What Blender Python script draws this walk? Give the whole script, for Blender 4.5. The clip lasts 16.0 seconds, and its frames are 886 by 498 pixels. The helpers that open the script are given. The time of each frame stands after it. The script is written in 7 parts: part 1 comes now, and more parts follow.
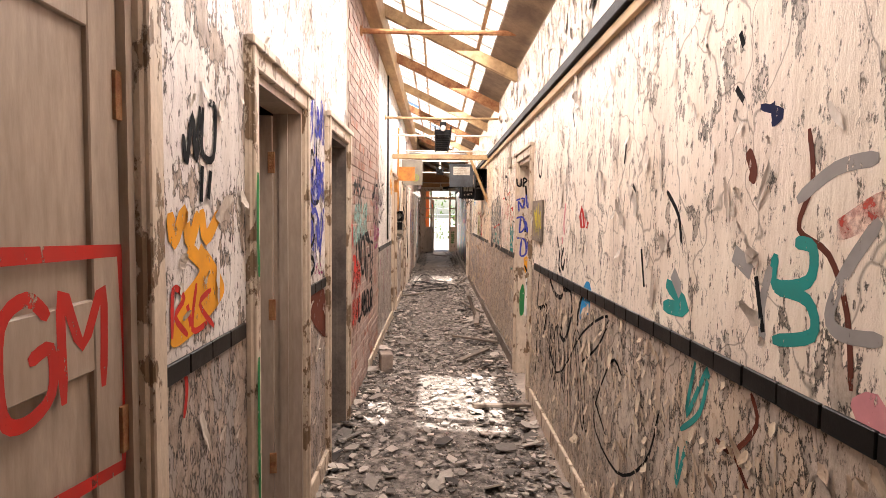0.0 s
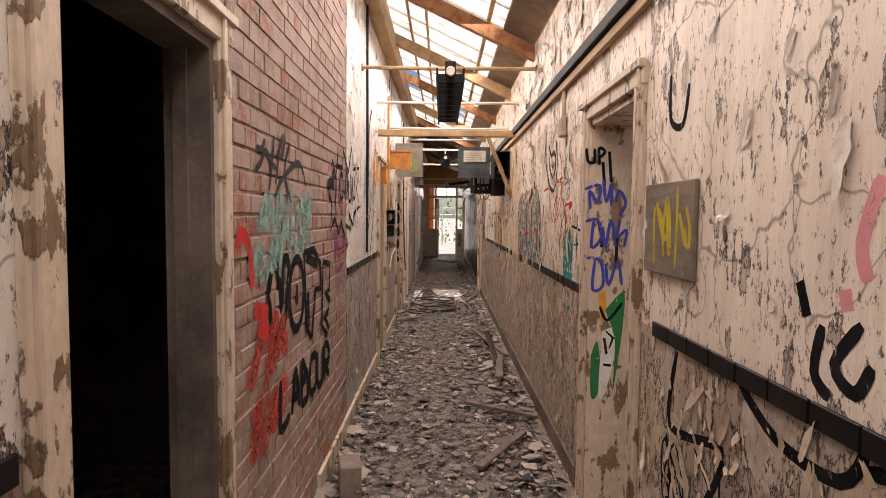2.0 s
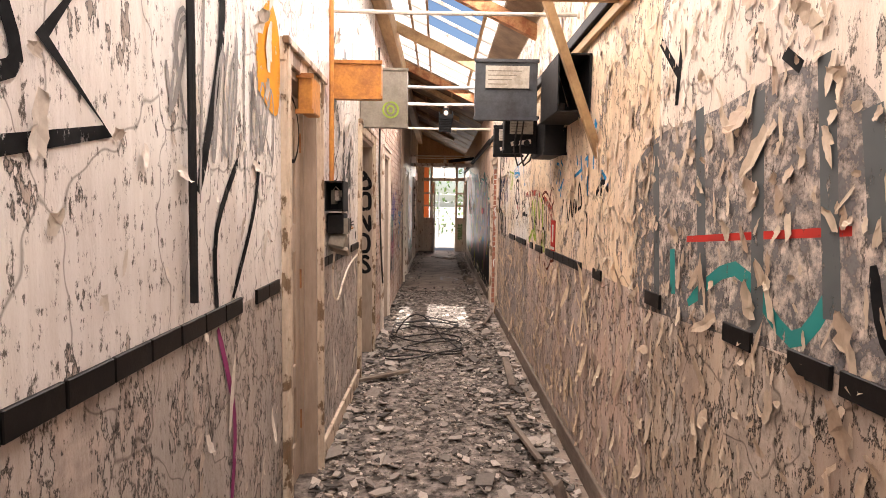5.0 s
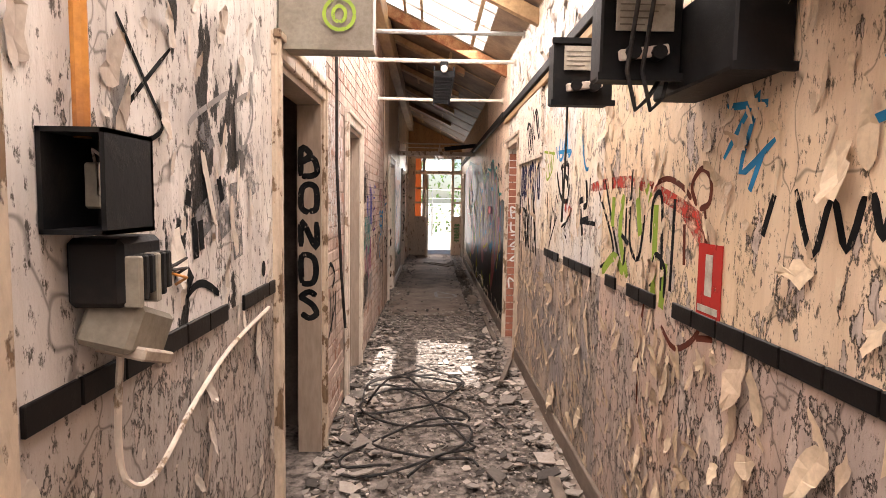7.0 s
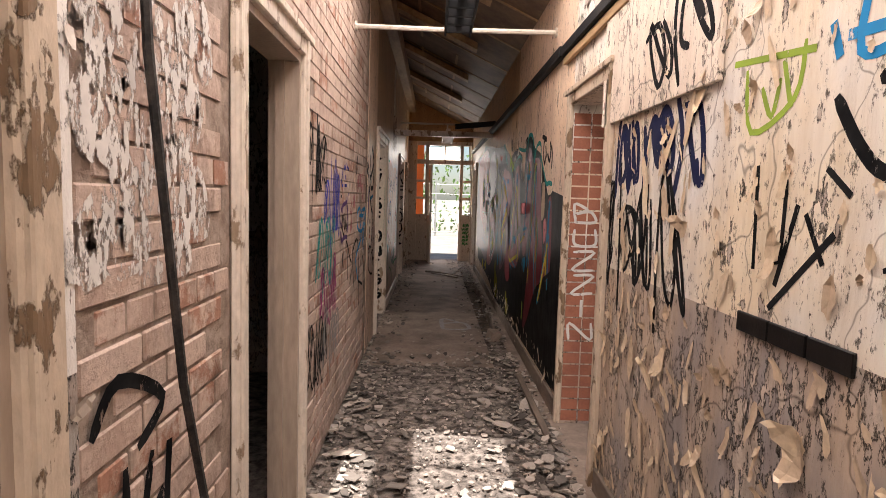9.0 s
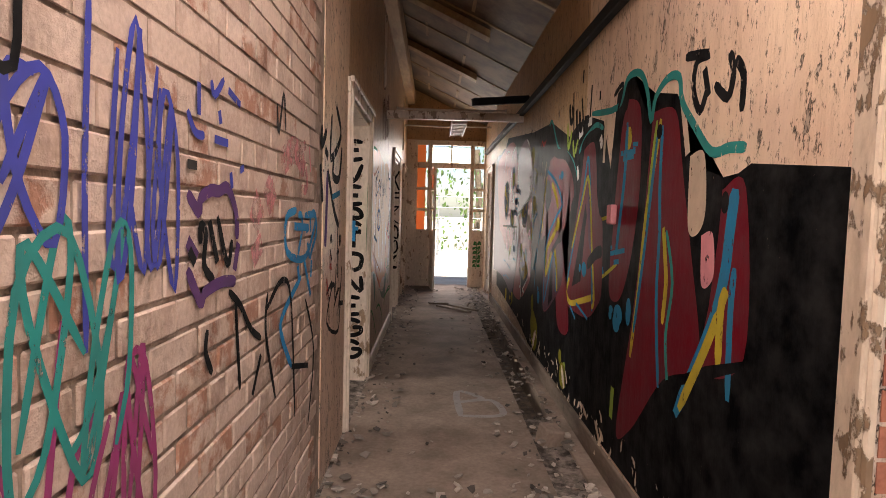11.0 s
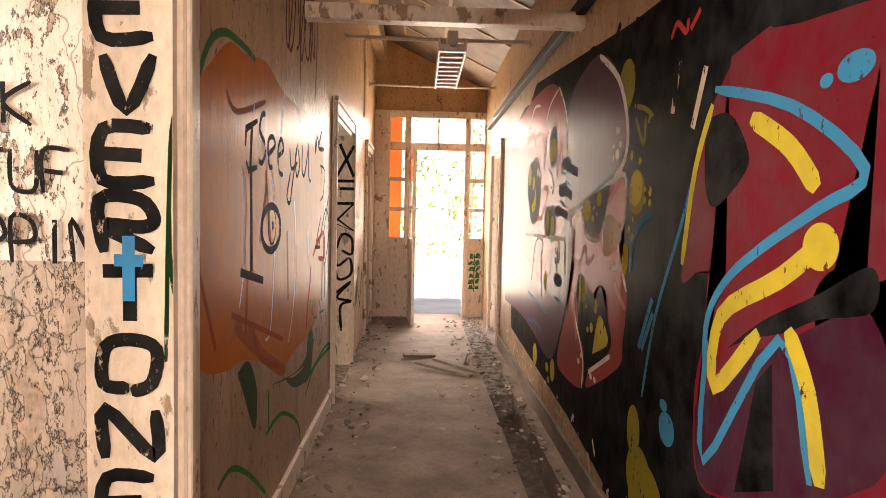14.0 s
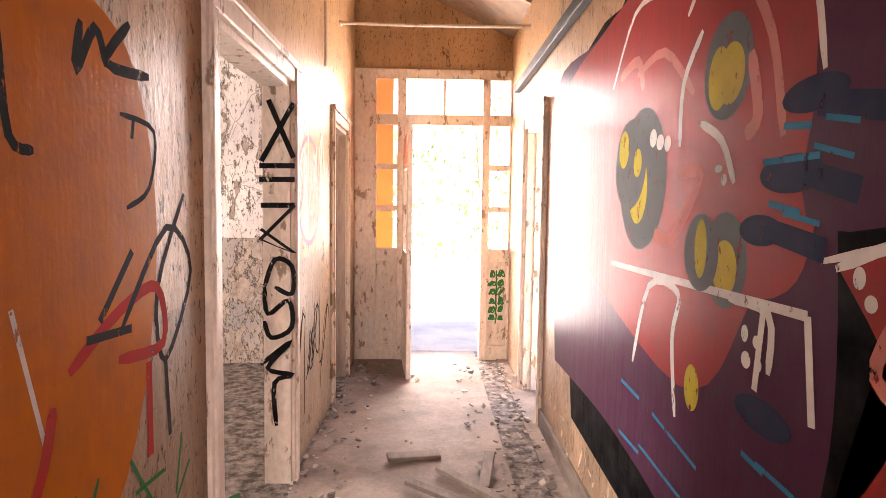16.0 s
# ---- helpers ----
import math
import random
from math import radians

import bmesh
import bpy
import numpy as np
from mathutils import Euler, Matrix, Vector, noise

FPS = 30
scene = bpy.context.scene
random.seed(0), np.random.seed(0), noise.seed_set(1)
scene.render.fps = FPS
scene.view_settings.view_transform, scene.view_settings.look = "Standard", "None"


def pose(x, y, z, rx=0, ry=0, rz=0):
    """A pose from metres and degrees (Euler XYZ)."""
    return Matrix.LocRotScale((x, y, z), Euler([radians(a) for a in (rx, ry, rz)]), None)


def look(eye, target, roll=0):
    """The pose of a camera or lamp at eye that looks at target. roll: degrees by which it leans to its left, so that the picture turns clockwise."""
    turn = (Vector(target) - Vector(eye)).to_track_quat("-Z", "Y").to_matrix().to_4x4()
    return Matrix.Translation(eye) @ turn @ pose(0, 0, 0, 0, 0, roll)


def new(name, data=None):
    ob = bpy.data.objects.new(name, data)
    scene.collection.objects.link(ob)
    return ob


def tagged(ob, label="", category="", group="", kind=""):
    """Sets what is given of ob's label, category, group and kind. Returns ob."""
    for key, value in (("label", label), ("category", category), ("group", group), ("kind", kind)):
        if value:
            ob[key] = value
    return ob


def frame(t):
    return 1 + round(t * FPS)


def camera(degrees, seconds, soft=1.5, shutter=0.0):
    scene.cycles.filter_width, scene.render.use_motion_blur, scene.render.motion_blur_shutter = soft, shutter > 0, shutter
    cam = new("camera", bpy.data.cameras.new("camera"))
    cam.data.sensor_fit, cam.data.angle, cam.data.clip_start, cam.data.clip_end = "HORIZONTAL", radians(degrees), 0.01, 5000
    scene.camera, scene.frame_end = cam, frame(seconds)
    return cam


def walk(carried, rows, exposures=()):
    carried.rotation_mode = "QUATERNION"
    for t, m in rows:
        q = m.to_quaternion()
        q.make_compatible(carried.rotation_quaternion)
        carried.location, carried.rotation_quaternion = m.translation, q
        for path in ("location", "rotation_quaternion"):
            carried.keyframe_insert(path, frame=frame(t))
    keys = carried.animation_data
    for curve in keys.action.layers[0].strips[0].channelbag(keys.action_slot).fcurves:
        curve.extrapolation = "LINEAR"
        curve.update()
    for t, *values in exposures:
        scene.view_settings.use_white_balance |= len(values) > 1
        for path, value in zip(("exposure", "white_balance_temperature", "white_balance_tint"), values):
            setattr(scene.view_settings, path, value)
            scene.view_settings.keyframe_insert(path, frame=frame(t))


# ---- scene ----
cam = camera(74.3, 16.0, soft=0.65)
PATH = [
    (0, (0.98, -1.59, 1.521), (1.003, 0.407, 1.405), 0.6),
    (0.5, (0.985, -1.007, 1.505), (0.993, 0.99, 1.397), 0.5),
    (1, (0.988, -0.364, 1.501), (0.992, 1.633, 1.396), 0.4),
    (1.5, (1.003, 0.288, 1.531), (1.007, 2.285, 1.426), 0.3),
    (2, (0.994, 0.918, 1.524), (0.998, 2.914, 1.409), 0.5),
    (2.5, (1.014, 1.523, 1.486), (1.024, 3.518, 1.346), 0.6),
    (3, (0.99, 2.097, 1.478), (0.999, 4.09, 1.322), 0.9),
    (3.5, (0.964, 2.719, 1.477), (0.975, 4.712, 1.318), 1.2),
    (4, (0.969, 3.314, 1.492), (0.981, 5.307, 1.334), 1.1),
    (4.2, (0.965, 3.543, 1.464), (0.974, 5.537, 1.312), 1.0),
    (6.3, (0.973, 5.949, 1.459), (1.015, 7.942, 1.294), 0.7),
    (6.5, (0.971, 6.171, 1.479), (1.013, 8.164, 1.312), 0.8),
    (7, (0.952, 6.805, 1.474), (0.995, 8.798, 1.308), 0.9),
    (7.5, (0.955, 7.433, 1.441), (0.997, 9.426, 1.274), 1.0),
    (8, (0.914, 8.062, 1.435), (0.966, 10.055, 1.268), 1.2),
    (8.5, (0.919, 8.711, 1.426), (0.96, 10.704, 1.26), 1.5),
    (9, (0.916, 9.338, 1.434), (0.953, 11.33, 1.257), 1.7),
    (9.2, (0.909, 9.567, 1.431), (0.942, 11.558, 1.248), 1.6),
    (11.3, (0.839, 12.137, 1.325), (0.875, 14.134, 1.223), 1.5),
    (11.5, (0.834, 12.338, 1.343), (0.882, 14.335, 1.249), 1.7),
    (12, (0.815, 12.856, 1.343), (0.89, 14.853, 1.247), 1.8),
    (12.5, (0.819, 13.319, 1.335), (0.915, 15.315, 1.239), 2.0),
    (13, (0.842, 13.866, 1.365), (0.943, 15.861, 1.264), 2.0),
    (13.5, (0.87, 14.395, 1.364), (0.961, 16.39, 1.255), 1.7),
    (14, (0.935, 14.917, 1.326), (1.014, 16.912, 1.213), 1.3),
    (14.5, (0.997, 15.457, 1.346), (1.047, 17.453, 1.217), 0.7),
    (15.5, (1.001, 16.522, 1.373), (1.037, 18.517, 1.225), 0.5),
    (16, (1.025, 17.114, 1.409), (1.07, 19.109, 1.271), 0.8),
]
EXPOSURE = [(0, 1.75, 6400, 12), (1.2, 1.35, 6450, 13), (2.5, 0.75, 6500, 15), (4, 1.15, 6450, 14), (6.5, 1.65, 6400, 13), (8, 1.25, 6400, 13), (9, 1.2, 6400, 13), (11.5, 1.95, 6700, 15), (13.5, 2.8, 7600, 17), (15, 3.95, 7700, 18), (16, 4.05, 6800, 24)]
walk(cam, [(t, look(eye, target, roll)) for t, eye, target, roll in PATH], EXPOSURE)

# ---- light ----
world = bpy.data.worlds.new("sky")
world.use_nodes = True
scene.world = world
SUN_UP, SUN_AZ = 63.0, 180.0
wn = world.node_tree.nodes
sky = wn.new("ShaderNodeTexSky")
sky.sky_type, sky.sun_disc = "NISHITA", False
sky.sun_elevation, sky.sun_rotation = radians(SUN_UP), radians(SUN_AZ)
world.node_tree.links.new(sky.outputs[0], wn["Background"].inputs[0])
wn["Background"].inputs[1].default_value = 0.06


def lamp(name, kind, m, energy, colour=(1, 1, 1), size=1.0, size_y=1.0):
    d = bpy.data.lights.new(name, kind)
    d.energy, d.color = energy, colour
    if kind == "SUN":
        d.angle = radians(0.6)
    else:
        d.shape, d.size, d.size_y = "RECTANGLE", size, size_y
    ob = new(name, d)
    ob.matrix_world = m
    return ob


lamp("sun", "SUN", look((1.0, 4.5, 10), (1.0, 9.5, 0)), 5, (1, 0.94, 0.86))
WARM = (1.0, 0.885, 0.81)
for yy, power in ((0.9, 23), (4.1, 24), (7.3, 29), (10.5, 28)):
    lamp("roof_daylight", "AREA", pose(0.98, yy, 3.12, 0, 0, 0), power, WARM, 0.9, 3.0)
lamp("roof_daylight", "AREA", pose(0.98, 12.7, 3.1, 0, 0, 0), 17, WARM, 0.9, 1.2)
lamp("door_daylight", "AREA", look((1.15, 22.75, 1.3), (1.05, 15, 0.9)), 8, (1, 0.90, 0.82), 0.7, 2.0)
lamp("transom_daylight", "AREA", look((1.12, 22.7, 2.4), (1.0, 18, 2.0)), 3, (1, 0.92, 0.82), 0.7, 0.3)


# ---- materials ----
def nodes_of(name):
    m = bpy.data.materials.new(name)
    m.use_nodes = True
    t = m.node_tree
    return m, t, t.nodes, t.links, t.nodes["Principled BSDF"]


def noise_at(n, l, scale, detail=6.0, rough=0.6, stretch=(1, 1, 1), where=None):
    g = n.new("ShaderNodeNewGeometry")
    mp = n.new("ShaderNodeMapping")
    mp.inputs["Scale"].default_value = stretch
    l.new(g.outputs["Position"], mp.inputs[0])
    x = n.new("ShaderNodeTexNoise")
    x.inputs["Scale"].default_value, x.inputs["Detail"].default_value, x.inputs["Roughness"].default_value = scale, detail, rough
    l.new(mp.outputs[0], x.inputs["Vector"])
    return x.outputs["Fac"]


def ramp(n, l, src, a, b, ca=(0, 0, 0), cb=(1, 1, 1)):
    r = n.new("ShaderNodeValToRGB")
    r.color_ramp.elements[0].position, r.color_ramp.elements[1].position = a, b
    r.color_ramp.elements[0].color, r.color_ramp.elements[1].color = (*ca, 1), (*cb, 1)
    l.new(src, r.inputs[0])
    return r.outputs[0]


def blend(n, l, fac, a, b, mode="MIX"):
    m = n.new("ShaderNodeMix")
    m.data_type, m.blend_type = "RGBA", mode
    if isinstance(fac, (int, float)):
        m.inputs[0].default_value = fac
    else:
        l.new(fac, m.inputs[0])
    for i, v in ((6, a), (7, b)):
        if isinstance(v, tuple):
            m.inputs[i].default_value = (*v, 1)
        else:
            l.new(v, m.inputs[i])
    return m.outputs[2]


def calc(n, l, op, a, b=0.0):
    m = n.new("ShaderNodeMath")
    m.operation = op
    for i, v in ((0, a), (1, b)):
        if isinstance(v, (int, float)):
            m.inputs[i].default_value = v
        else:
            l.new(v, m.inputs[i])
    return m.outputs[0]


def relief(n, l, p, height, strength=0.5, distance=0.01):
    b = n.new("ShaderNodeBump")
    b.inputs["Strength"].default_value, b.inputs["Distance"].default_value = strength, distance
    l.new(height, b.inputs["Height"])
    l.new(b.outputs[0], p.inputs["Normal"])


def worn(name, colour, other, scale=6, rough=0.6, spread=(0.42, 0.6), bump=0.3, metal=0.0, stretch=(1, 1, 1), fine=60):
    """A surface with stains at a large scale and grain at a small one."""
    m, t, n, l, p = nodes_of(name)
    big = ramp(n, l, noise_at(n, l, scale, 8, 0.65, stretch), *spread)
    c = blend(n, l, big, colour, other)
    grain = noise_at(n, l, fine, 4, 0.6, stretch)
    c = blend(n, l, 0.35, c, ramp(n, l, grain, 0.3, 0.7, (0.35, 0.33, 0.3), (1, 1, 1)), "MULTIPLY")
    l.new(c, p.inputs["Base Color"])
    p.inputs["Roughness"].default_value, p.inputs["Metallic"].default_value = rough, metal
    p.inputs["Specular IOR Level"].default_value = 0.25
    relief(n, l, p, calc(n, l, "ADD", big, calc(n, l, "MULTIPLY", grain, 0.5)), bump, 0.006)
    return m


def peeling(name, top, top2, under, low, low2, dado=1.125, gloss=0.45, amount=0.56, low_amount=0.5, cracks=True, soot=None):
    """Old paint in two colours over and under a dado line, flaking down to plaster, cracked."""
    m, t, n, l, p = nodes_of(name)
    g = n.new("ShaderNodeNewGeometry")
    sep = n.new("ShaderNodeSeparateXYZ")
    l.new(g.outputs["Position"], sep.inputs[0])
    above = calc(n, l, "GREATER_THAN", sep.outputs[2], dado)
    soft = noise_at(n, l, 1.6, 6, 0.6)
    upper = blend(n, l, ramp(n, l, soft, 0.4, 0.62), top, top2)
    lower = blend(n, l, ramp(n, l, noise_at(n, l, 2.6, 6, 0.6, (1, 1, 0.5)), 0.4, 0.6), low, low2)
    paint = blend(n, l, above, lower, upper)
    flake = noise_at(n, l, 7, 9, 0.62, (1, 1, 0.6))
    small = noise_at(n, l, 26, 8, 0.65, (1, 1, 0.4))
    both = calc(n, l, "ADD", calc(n, l, "MULTIPLY", flake, 0.6), calc(n, l, "MULTIPLY", small, 0.4))
    limit = calc(n, l, "ADD", calc(n, l, "MULTIPLY", above, amount - low_amount), low_amount)
    d = calc(n, l, "SUBTRACT", both, limit)
    gone = ramp(n, l, calc(n, l, "MULTIPLY", d, 60), 0.0, 0.6)
    # dark rims: grimy broken edges plus flake shadows painted into the colour
    edge_shade = ramp(n, l, calc(n, l, "ABSOLUTE", calc(n, l, "MULTIPLY", d, 30)), 0.05, 0.42, (0.03, 0.022, 0.016), (1, 1, 1))
    bare = blend(n, l, ramp(n, l, noise_at(n, l, 14, 5, 0.7), 0.4, 0.65), under, tuple(v * 0.6 for v in under))
    c = blend(n, l, gone, paint, bare)
    c = blend(n, l, 0.95, c, edge_shade, "MULTIPLY")
    height = calc(n, l, "SUBTRACT", calc(n, l, "MULTIPLY", small, 0.5), gone)
    if cracks:
        v = n.new("ShaderNodeTexVoronoi")
        v.feature = "DISTANCE_TO_EDGE"
        v.inputs["Scale"].default_value = 3.4
        mp = n.new("ShaderNodeMapping")
        mp.inputs["Scale"].default_value = (1, 1, 0.55)
        warp = n.new("ShaderNodeTexNoise")
        warp.inputs["Scale"].default_value = 5
        l.new(g.outputs["Position"], warp.inputs["Vector"])
        vm = n.new("ShaderNodeVectorMath")
        vm.operation = "MULTIPLY_ADD"
        vm.inputs[1].default_value = (0.25, 0.25, 0.25)
        l.new(warp.outputs["Color"], vm.inputs[0])
        l.new(g.outputs["Position"], vm.inputs[2])
        l.new(vm.outputs[0], mp.inputs[0])
        l.new(mp.outputs[0], v.inputs["Vector"])
        line = ramp(n, l, v.outputs["Distance"], 0.002, 0.013, (0.08, 0.06, 0.04), (1, 1, 1))
        c = blend(n, l, 0.6, c, line, "MULTIPLY")
    # small dark chips, also deepening the painted flake shadows
    pits = ramp(n, l, noise_at(n, l, 48, 6, 0.75, (1, 1, 0.45)), 0.37, 0.44, (0.06, 0.045, 0.03), (1, 1, 1))
    c = blend(n, l, 0.9, c, pits, "MULTIPLY")
    if soot:
        # black paint showing where the white has come off, between two places along the wall
        near = calc(n, l, "MULTIPLY", ramp(n, l, calc(n, l, "SUBTRACT", sep.outputs[1], soot[0]), 0.0, 0.35), ramp(n, l, calc(n, l, "SUBTRACT", soot[1], sep.outputs[1]), 0.0, 0.35))
        patch = ramp(n, l, noise_at(n, l, 5.5, 9, 0.62, (1, 1, 0.5)), 0.555, 0.568)
        smear = ramp(n, l, noise_at(n, l, 2.6, 5, 0.6, (1, 1, 0.6)), 0.46, 0.66, (1, 1, 1), (0.45, 0.44, 0.43))
        up = calc(n, l, "MULTIPLY", near, above)
        c = blend(n, l, up, c, smear, "MULTIPLY")
        c = blend(n, l, calc(n, l, "MULTIPLY", up, patch), c, (0.012, 0.011, 0.011))
    streak = ramp(n, l, noise_at(n, l, 9, 6, 0.7, (1, 1, 0.08)), 0.42, 0.72, (1, 1, 1), (0.62, 0.55, 0.47))
    c = blend(n, l, 0.55, c, streak, "MULTIPLY")
    l.new(c, p.inputs["Base Color"])
    p.inputs["Roughness"].default_value = gloss
    p.inputs["Specular IOR Level"].default_value = 0.2
    relief(n, l, p, height, 1.0, 0.014)
    return m


def spray(name, colour, rough=0.75, wear=0.40):
    """Paint sprayed on a wall, worn through in spots."""
    m, t, n, l, p = nodes_of(name)
    c = blend(n, l, ramp(n, l, noise_at(n, l, 9, 6, 0.6), 0.35, 0.7), colour, tuple(v * 0.72 + 0.02 for v in colour))
    l.new(c, p.inputs["Base Color"])
    p.inputs["Roughness"].default_value = rough
    p.inputs["Specular IOR Level"].default_value = 0.05
    if name.startswith("gloss"):
        p.inputs["Specular IOR Level"].default_value = 0.006 if "black" in name else 0.02
        relief(n, l, p, calc(n, l, "ADD", noise_at(n, l, 16, 4, 0.6, (1, 1, 0.15)), calc(n, l, "MULTIPLY", noise_at(n, l, 60, 3, 0.6), 0.3)), 0.3, 0.006)
    holes = ramp(n, l, noise_at(n, l, 34, 8, 0.7, (1, 1, 0.5)), wear - 0.05, wear)
    if name.startswith("fog") and "white" not in name:
        holes = calc(n, l, "MULTIPLY", ramp(n, l, noise_at(n, l, 22, 8, 0.7), wear - 0.16, wear + 0.08), 0.92)
    l.new(holes, p.inputs["Alpha"])
    return m


wall_cream = peeling("cream_paint", (0.84, 0.74, 0.63), (0.76, 0.65, 0.56), (0.58, 0.49, 0.41), (0.42, 0.33, 0.27), (0.60, 0.49, 0.38), amount=0.572, low_amount=0.495)
wall_white = peeling("white_paint", (0.80, 0.75, 0.70), (0.66, 0.60, 0.58), (0.50, 0.40, 0.33), (0.36, 0.32, 0.30), (0.46, 0.38, 0.33), amount=0.55, low_amount=0.50)
wall_ochre = peeling("ochre_paint", (0.52, 0.33, 0.17), (0.43, 0.27, 0.14), (0.42, 0.30, 0.19), (0.44, 0.30, 0.19), (0.33, 0.23, 0.15), gloss=0.38, amount=0.62, low_amount=0.63, cracks=False)
wall_smoked = peeling("smoked_paint", (0.82, 0.78, 0.74), (0.70, 0.65, 0.62), (0.50, 0.42, 0.37), (0.40, 0.36, 0.33), (0.48, 0.42, 0.38), amount=0.60, low_amount=0.53, soot=(7.75, 9.05))
wall_warm = peeling("warm_cream_paint", (0.82, 0.64, 0.44), (0.76, 0.60, 0.45), (0.66, 0.55, 0.48), (0.62, 0.46, 0.37), (0.46, 0.38, 0.34), amount=0.57, low_amount=0.53)
wall_tan = peeling("tan_paint", (0.78, 0.60, 0.44), (0.68, 0.50, 0.38), (0.60, 0.48, 0.38), (0.70, 0.52, 0.40), (0.56, 0.40, 0.32), amount=0.60, low_amount=0.58, cracks=False)
wall_grey = peeling("grey_white_paint", (0.76, 0.72, 0.68), (0.80, 0.68, 0.52), (0.62, 0.52, 0.44), (0.33, 0.29, 0.28), (0.56, 0.44, 0.34), amount=0.58, low_amount=0.53)
plaster = worn("plaster", (0.55, 0.47, 0.38), (0.38, 0.31, 0.25), 4, 0.85)
# dark tone; in side rooms and one door lining it stands for shade
dark_shade_plaster = worn("dark_shade_plaster", (0.20, 0.16, 0.13), (0.10, 0.08, 0.07), 3, 0.85)
frame_paint = worn("old_gloss_paint", (0.64, 0.52, 0.40), (0.24, 0.16, 0.10), 13, 0.45, (0.55, 0.58), 0.9, 0, (1, 1, 0.5), 40)
frame_white = worn("white_gloss_paint", (0.78, 0.68, 0.58), (0.36, 0.26, 0.18), 12, 0.4, (0.58, 0.62), 0.7, 0, (1, 1, 0.5), 40)
door_paint = worn("door_paint", (0.50, 0.40, 0.32), (0.40, 0.31, 0.24), 3, 0.4, (0.4, 0.6), 0.2, 0, (1, 1, 0.2), 50)
timber = worn("timber", (0.55, 0.38, 0.20), (0.32, 0.20, 0.11), 5, 0.6, (0.4, 0.65), 0.4, 0, (1, 0.2, 1), 30)
grey_timber = worn("grey_timber", (0.24, 0.19, 0.15), (0.13, 0.10, 0.08), 5, 0.75, (0.4, 0.6), 0.5, 0, (1, 0.3, 1), 50)
rust = worn("rust", (0.28, 0.11, 0.05), (0.42, 0.22, 0.10), 14, 0.75, (0.4, 0.6), 0.5)
white_steel = worn("white_pipe", (0.72, 0.66, 0.58), (0.40, 0.24, 0.14), 9, 0.5, (0.58, 0.7), 0.2)
black_metal = worn("black_metal", (0.007, 0.007, 0.008), (0.02, 0.017, 0.015), 9, 0.62, (0.5, 0.7), 0.2)
grey_metal = worn("grey_metal", (0.30, 0.27, 0.22), (0.20, 0.17, 0.13), 5, 0.45, (0.4, 0.65), 0.2)
blue_metal = worn("slate_metal", (0.09, 0.10, 0.11), (0.05, 0.05, 0.055), 6, 0.4, (0.4, 0.65), 0.2)
orange_metal = worn("orange_box_paint", (0.62, 0.27, 0.06), (0.40, 0.16, 0.05), 8, 0.5)
paper = worn("label_paper", (0.62, 0.58, 0.50), (0.45, 0.40, 0.33), 12, 0.8)
bakelite = worn("black_tile", (0.006, 0.005, 0.005), (0.018, 0.015, 0.013), 8, 0.45, (0.5, 0.7), 0.1)
concrete = worn("dusty_concrete", (0.34, 0.27, 0.22), (0.20, 0.155, 0.125), 2.5, 0.8, (0.38, 0.62), 0.35, 0, (1, 1, 1), 45)
rubble_floor = worn("rubble_dust", (0.33, 0.28, 0.245), (0.07, 0.058, 0.05), 13, 0.95, (0.38, 0.6), 1.0, 0, (1, 1, 1), 38)
dirt = worn("trench_dirt", (0.10, 0.08, 0.065), (0.20, 0.15, 0.11), 12, 0.95, (0.4, 0.6), 0.9)
ceiling_board = worn("ceiling_board", (0.27, 0.19, 0.12), (0.15, 0.10, 0.065), 3, 0.7, (0.4, 0.6), 0.2)
brick_red = worn("room_brick", (0.40, 0.16, 0.10), (0.30, 0.12, 0.08), 5, 0.85, fine=90)
mortar = worn("mortar", (0.44, 0.35, 0.29), (0.28, 0.21, 0.17), 12, 0.95, bump=0.6)
rubber = worn("cable_rubber", (0.02, 0.02, 0.02), (0.06, 0.05, 0.045), 20, 0.6)
ground_mat = worn("pale_paving", (0.46, 0.42, 0.36), (0.36, 0.33, 0.28), 1.5, 0.9)
galvanised = worn("galvanised_steel", (0.5, 0.5, 0.48), (0.4, 0.4, 0.4), 10, 0.45, metal=0.6)
bark = worn("bark", (0.12, 0.09, 0.06), (0.2, 0.16, 0.11), 8, 0.9)


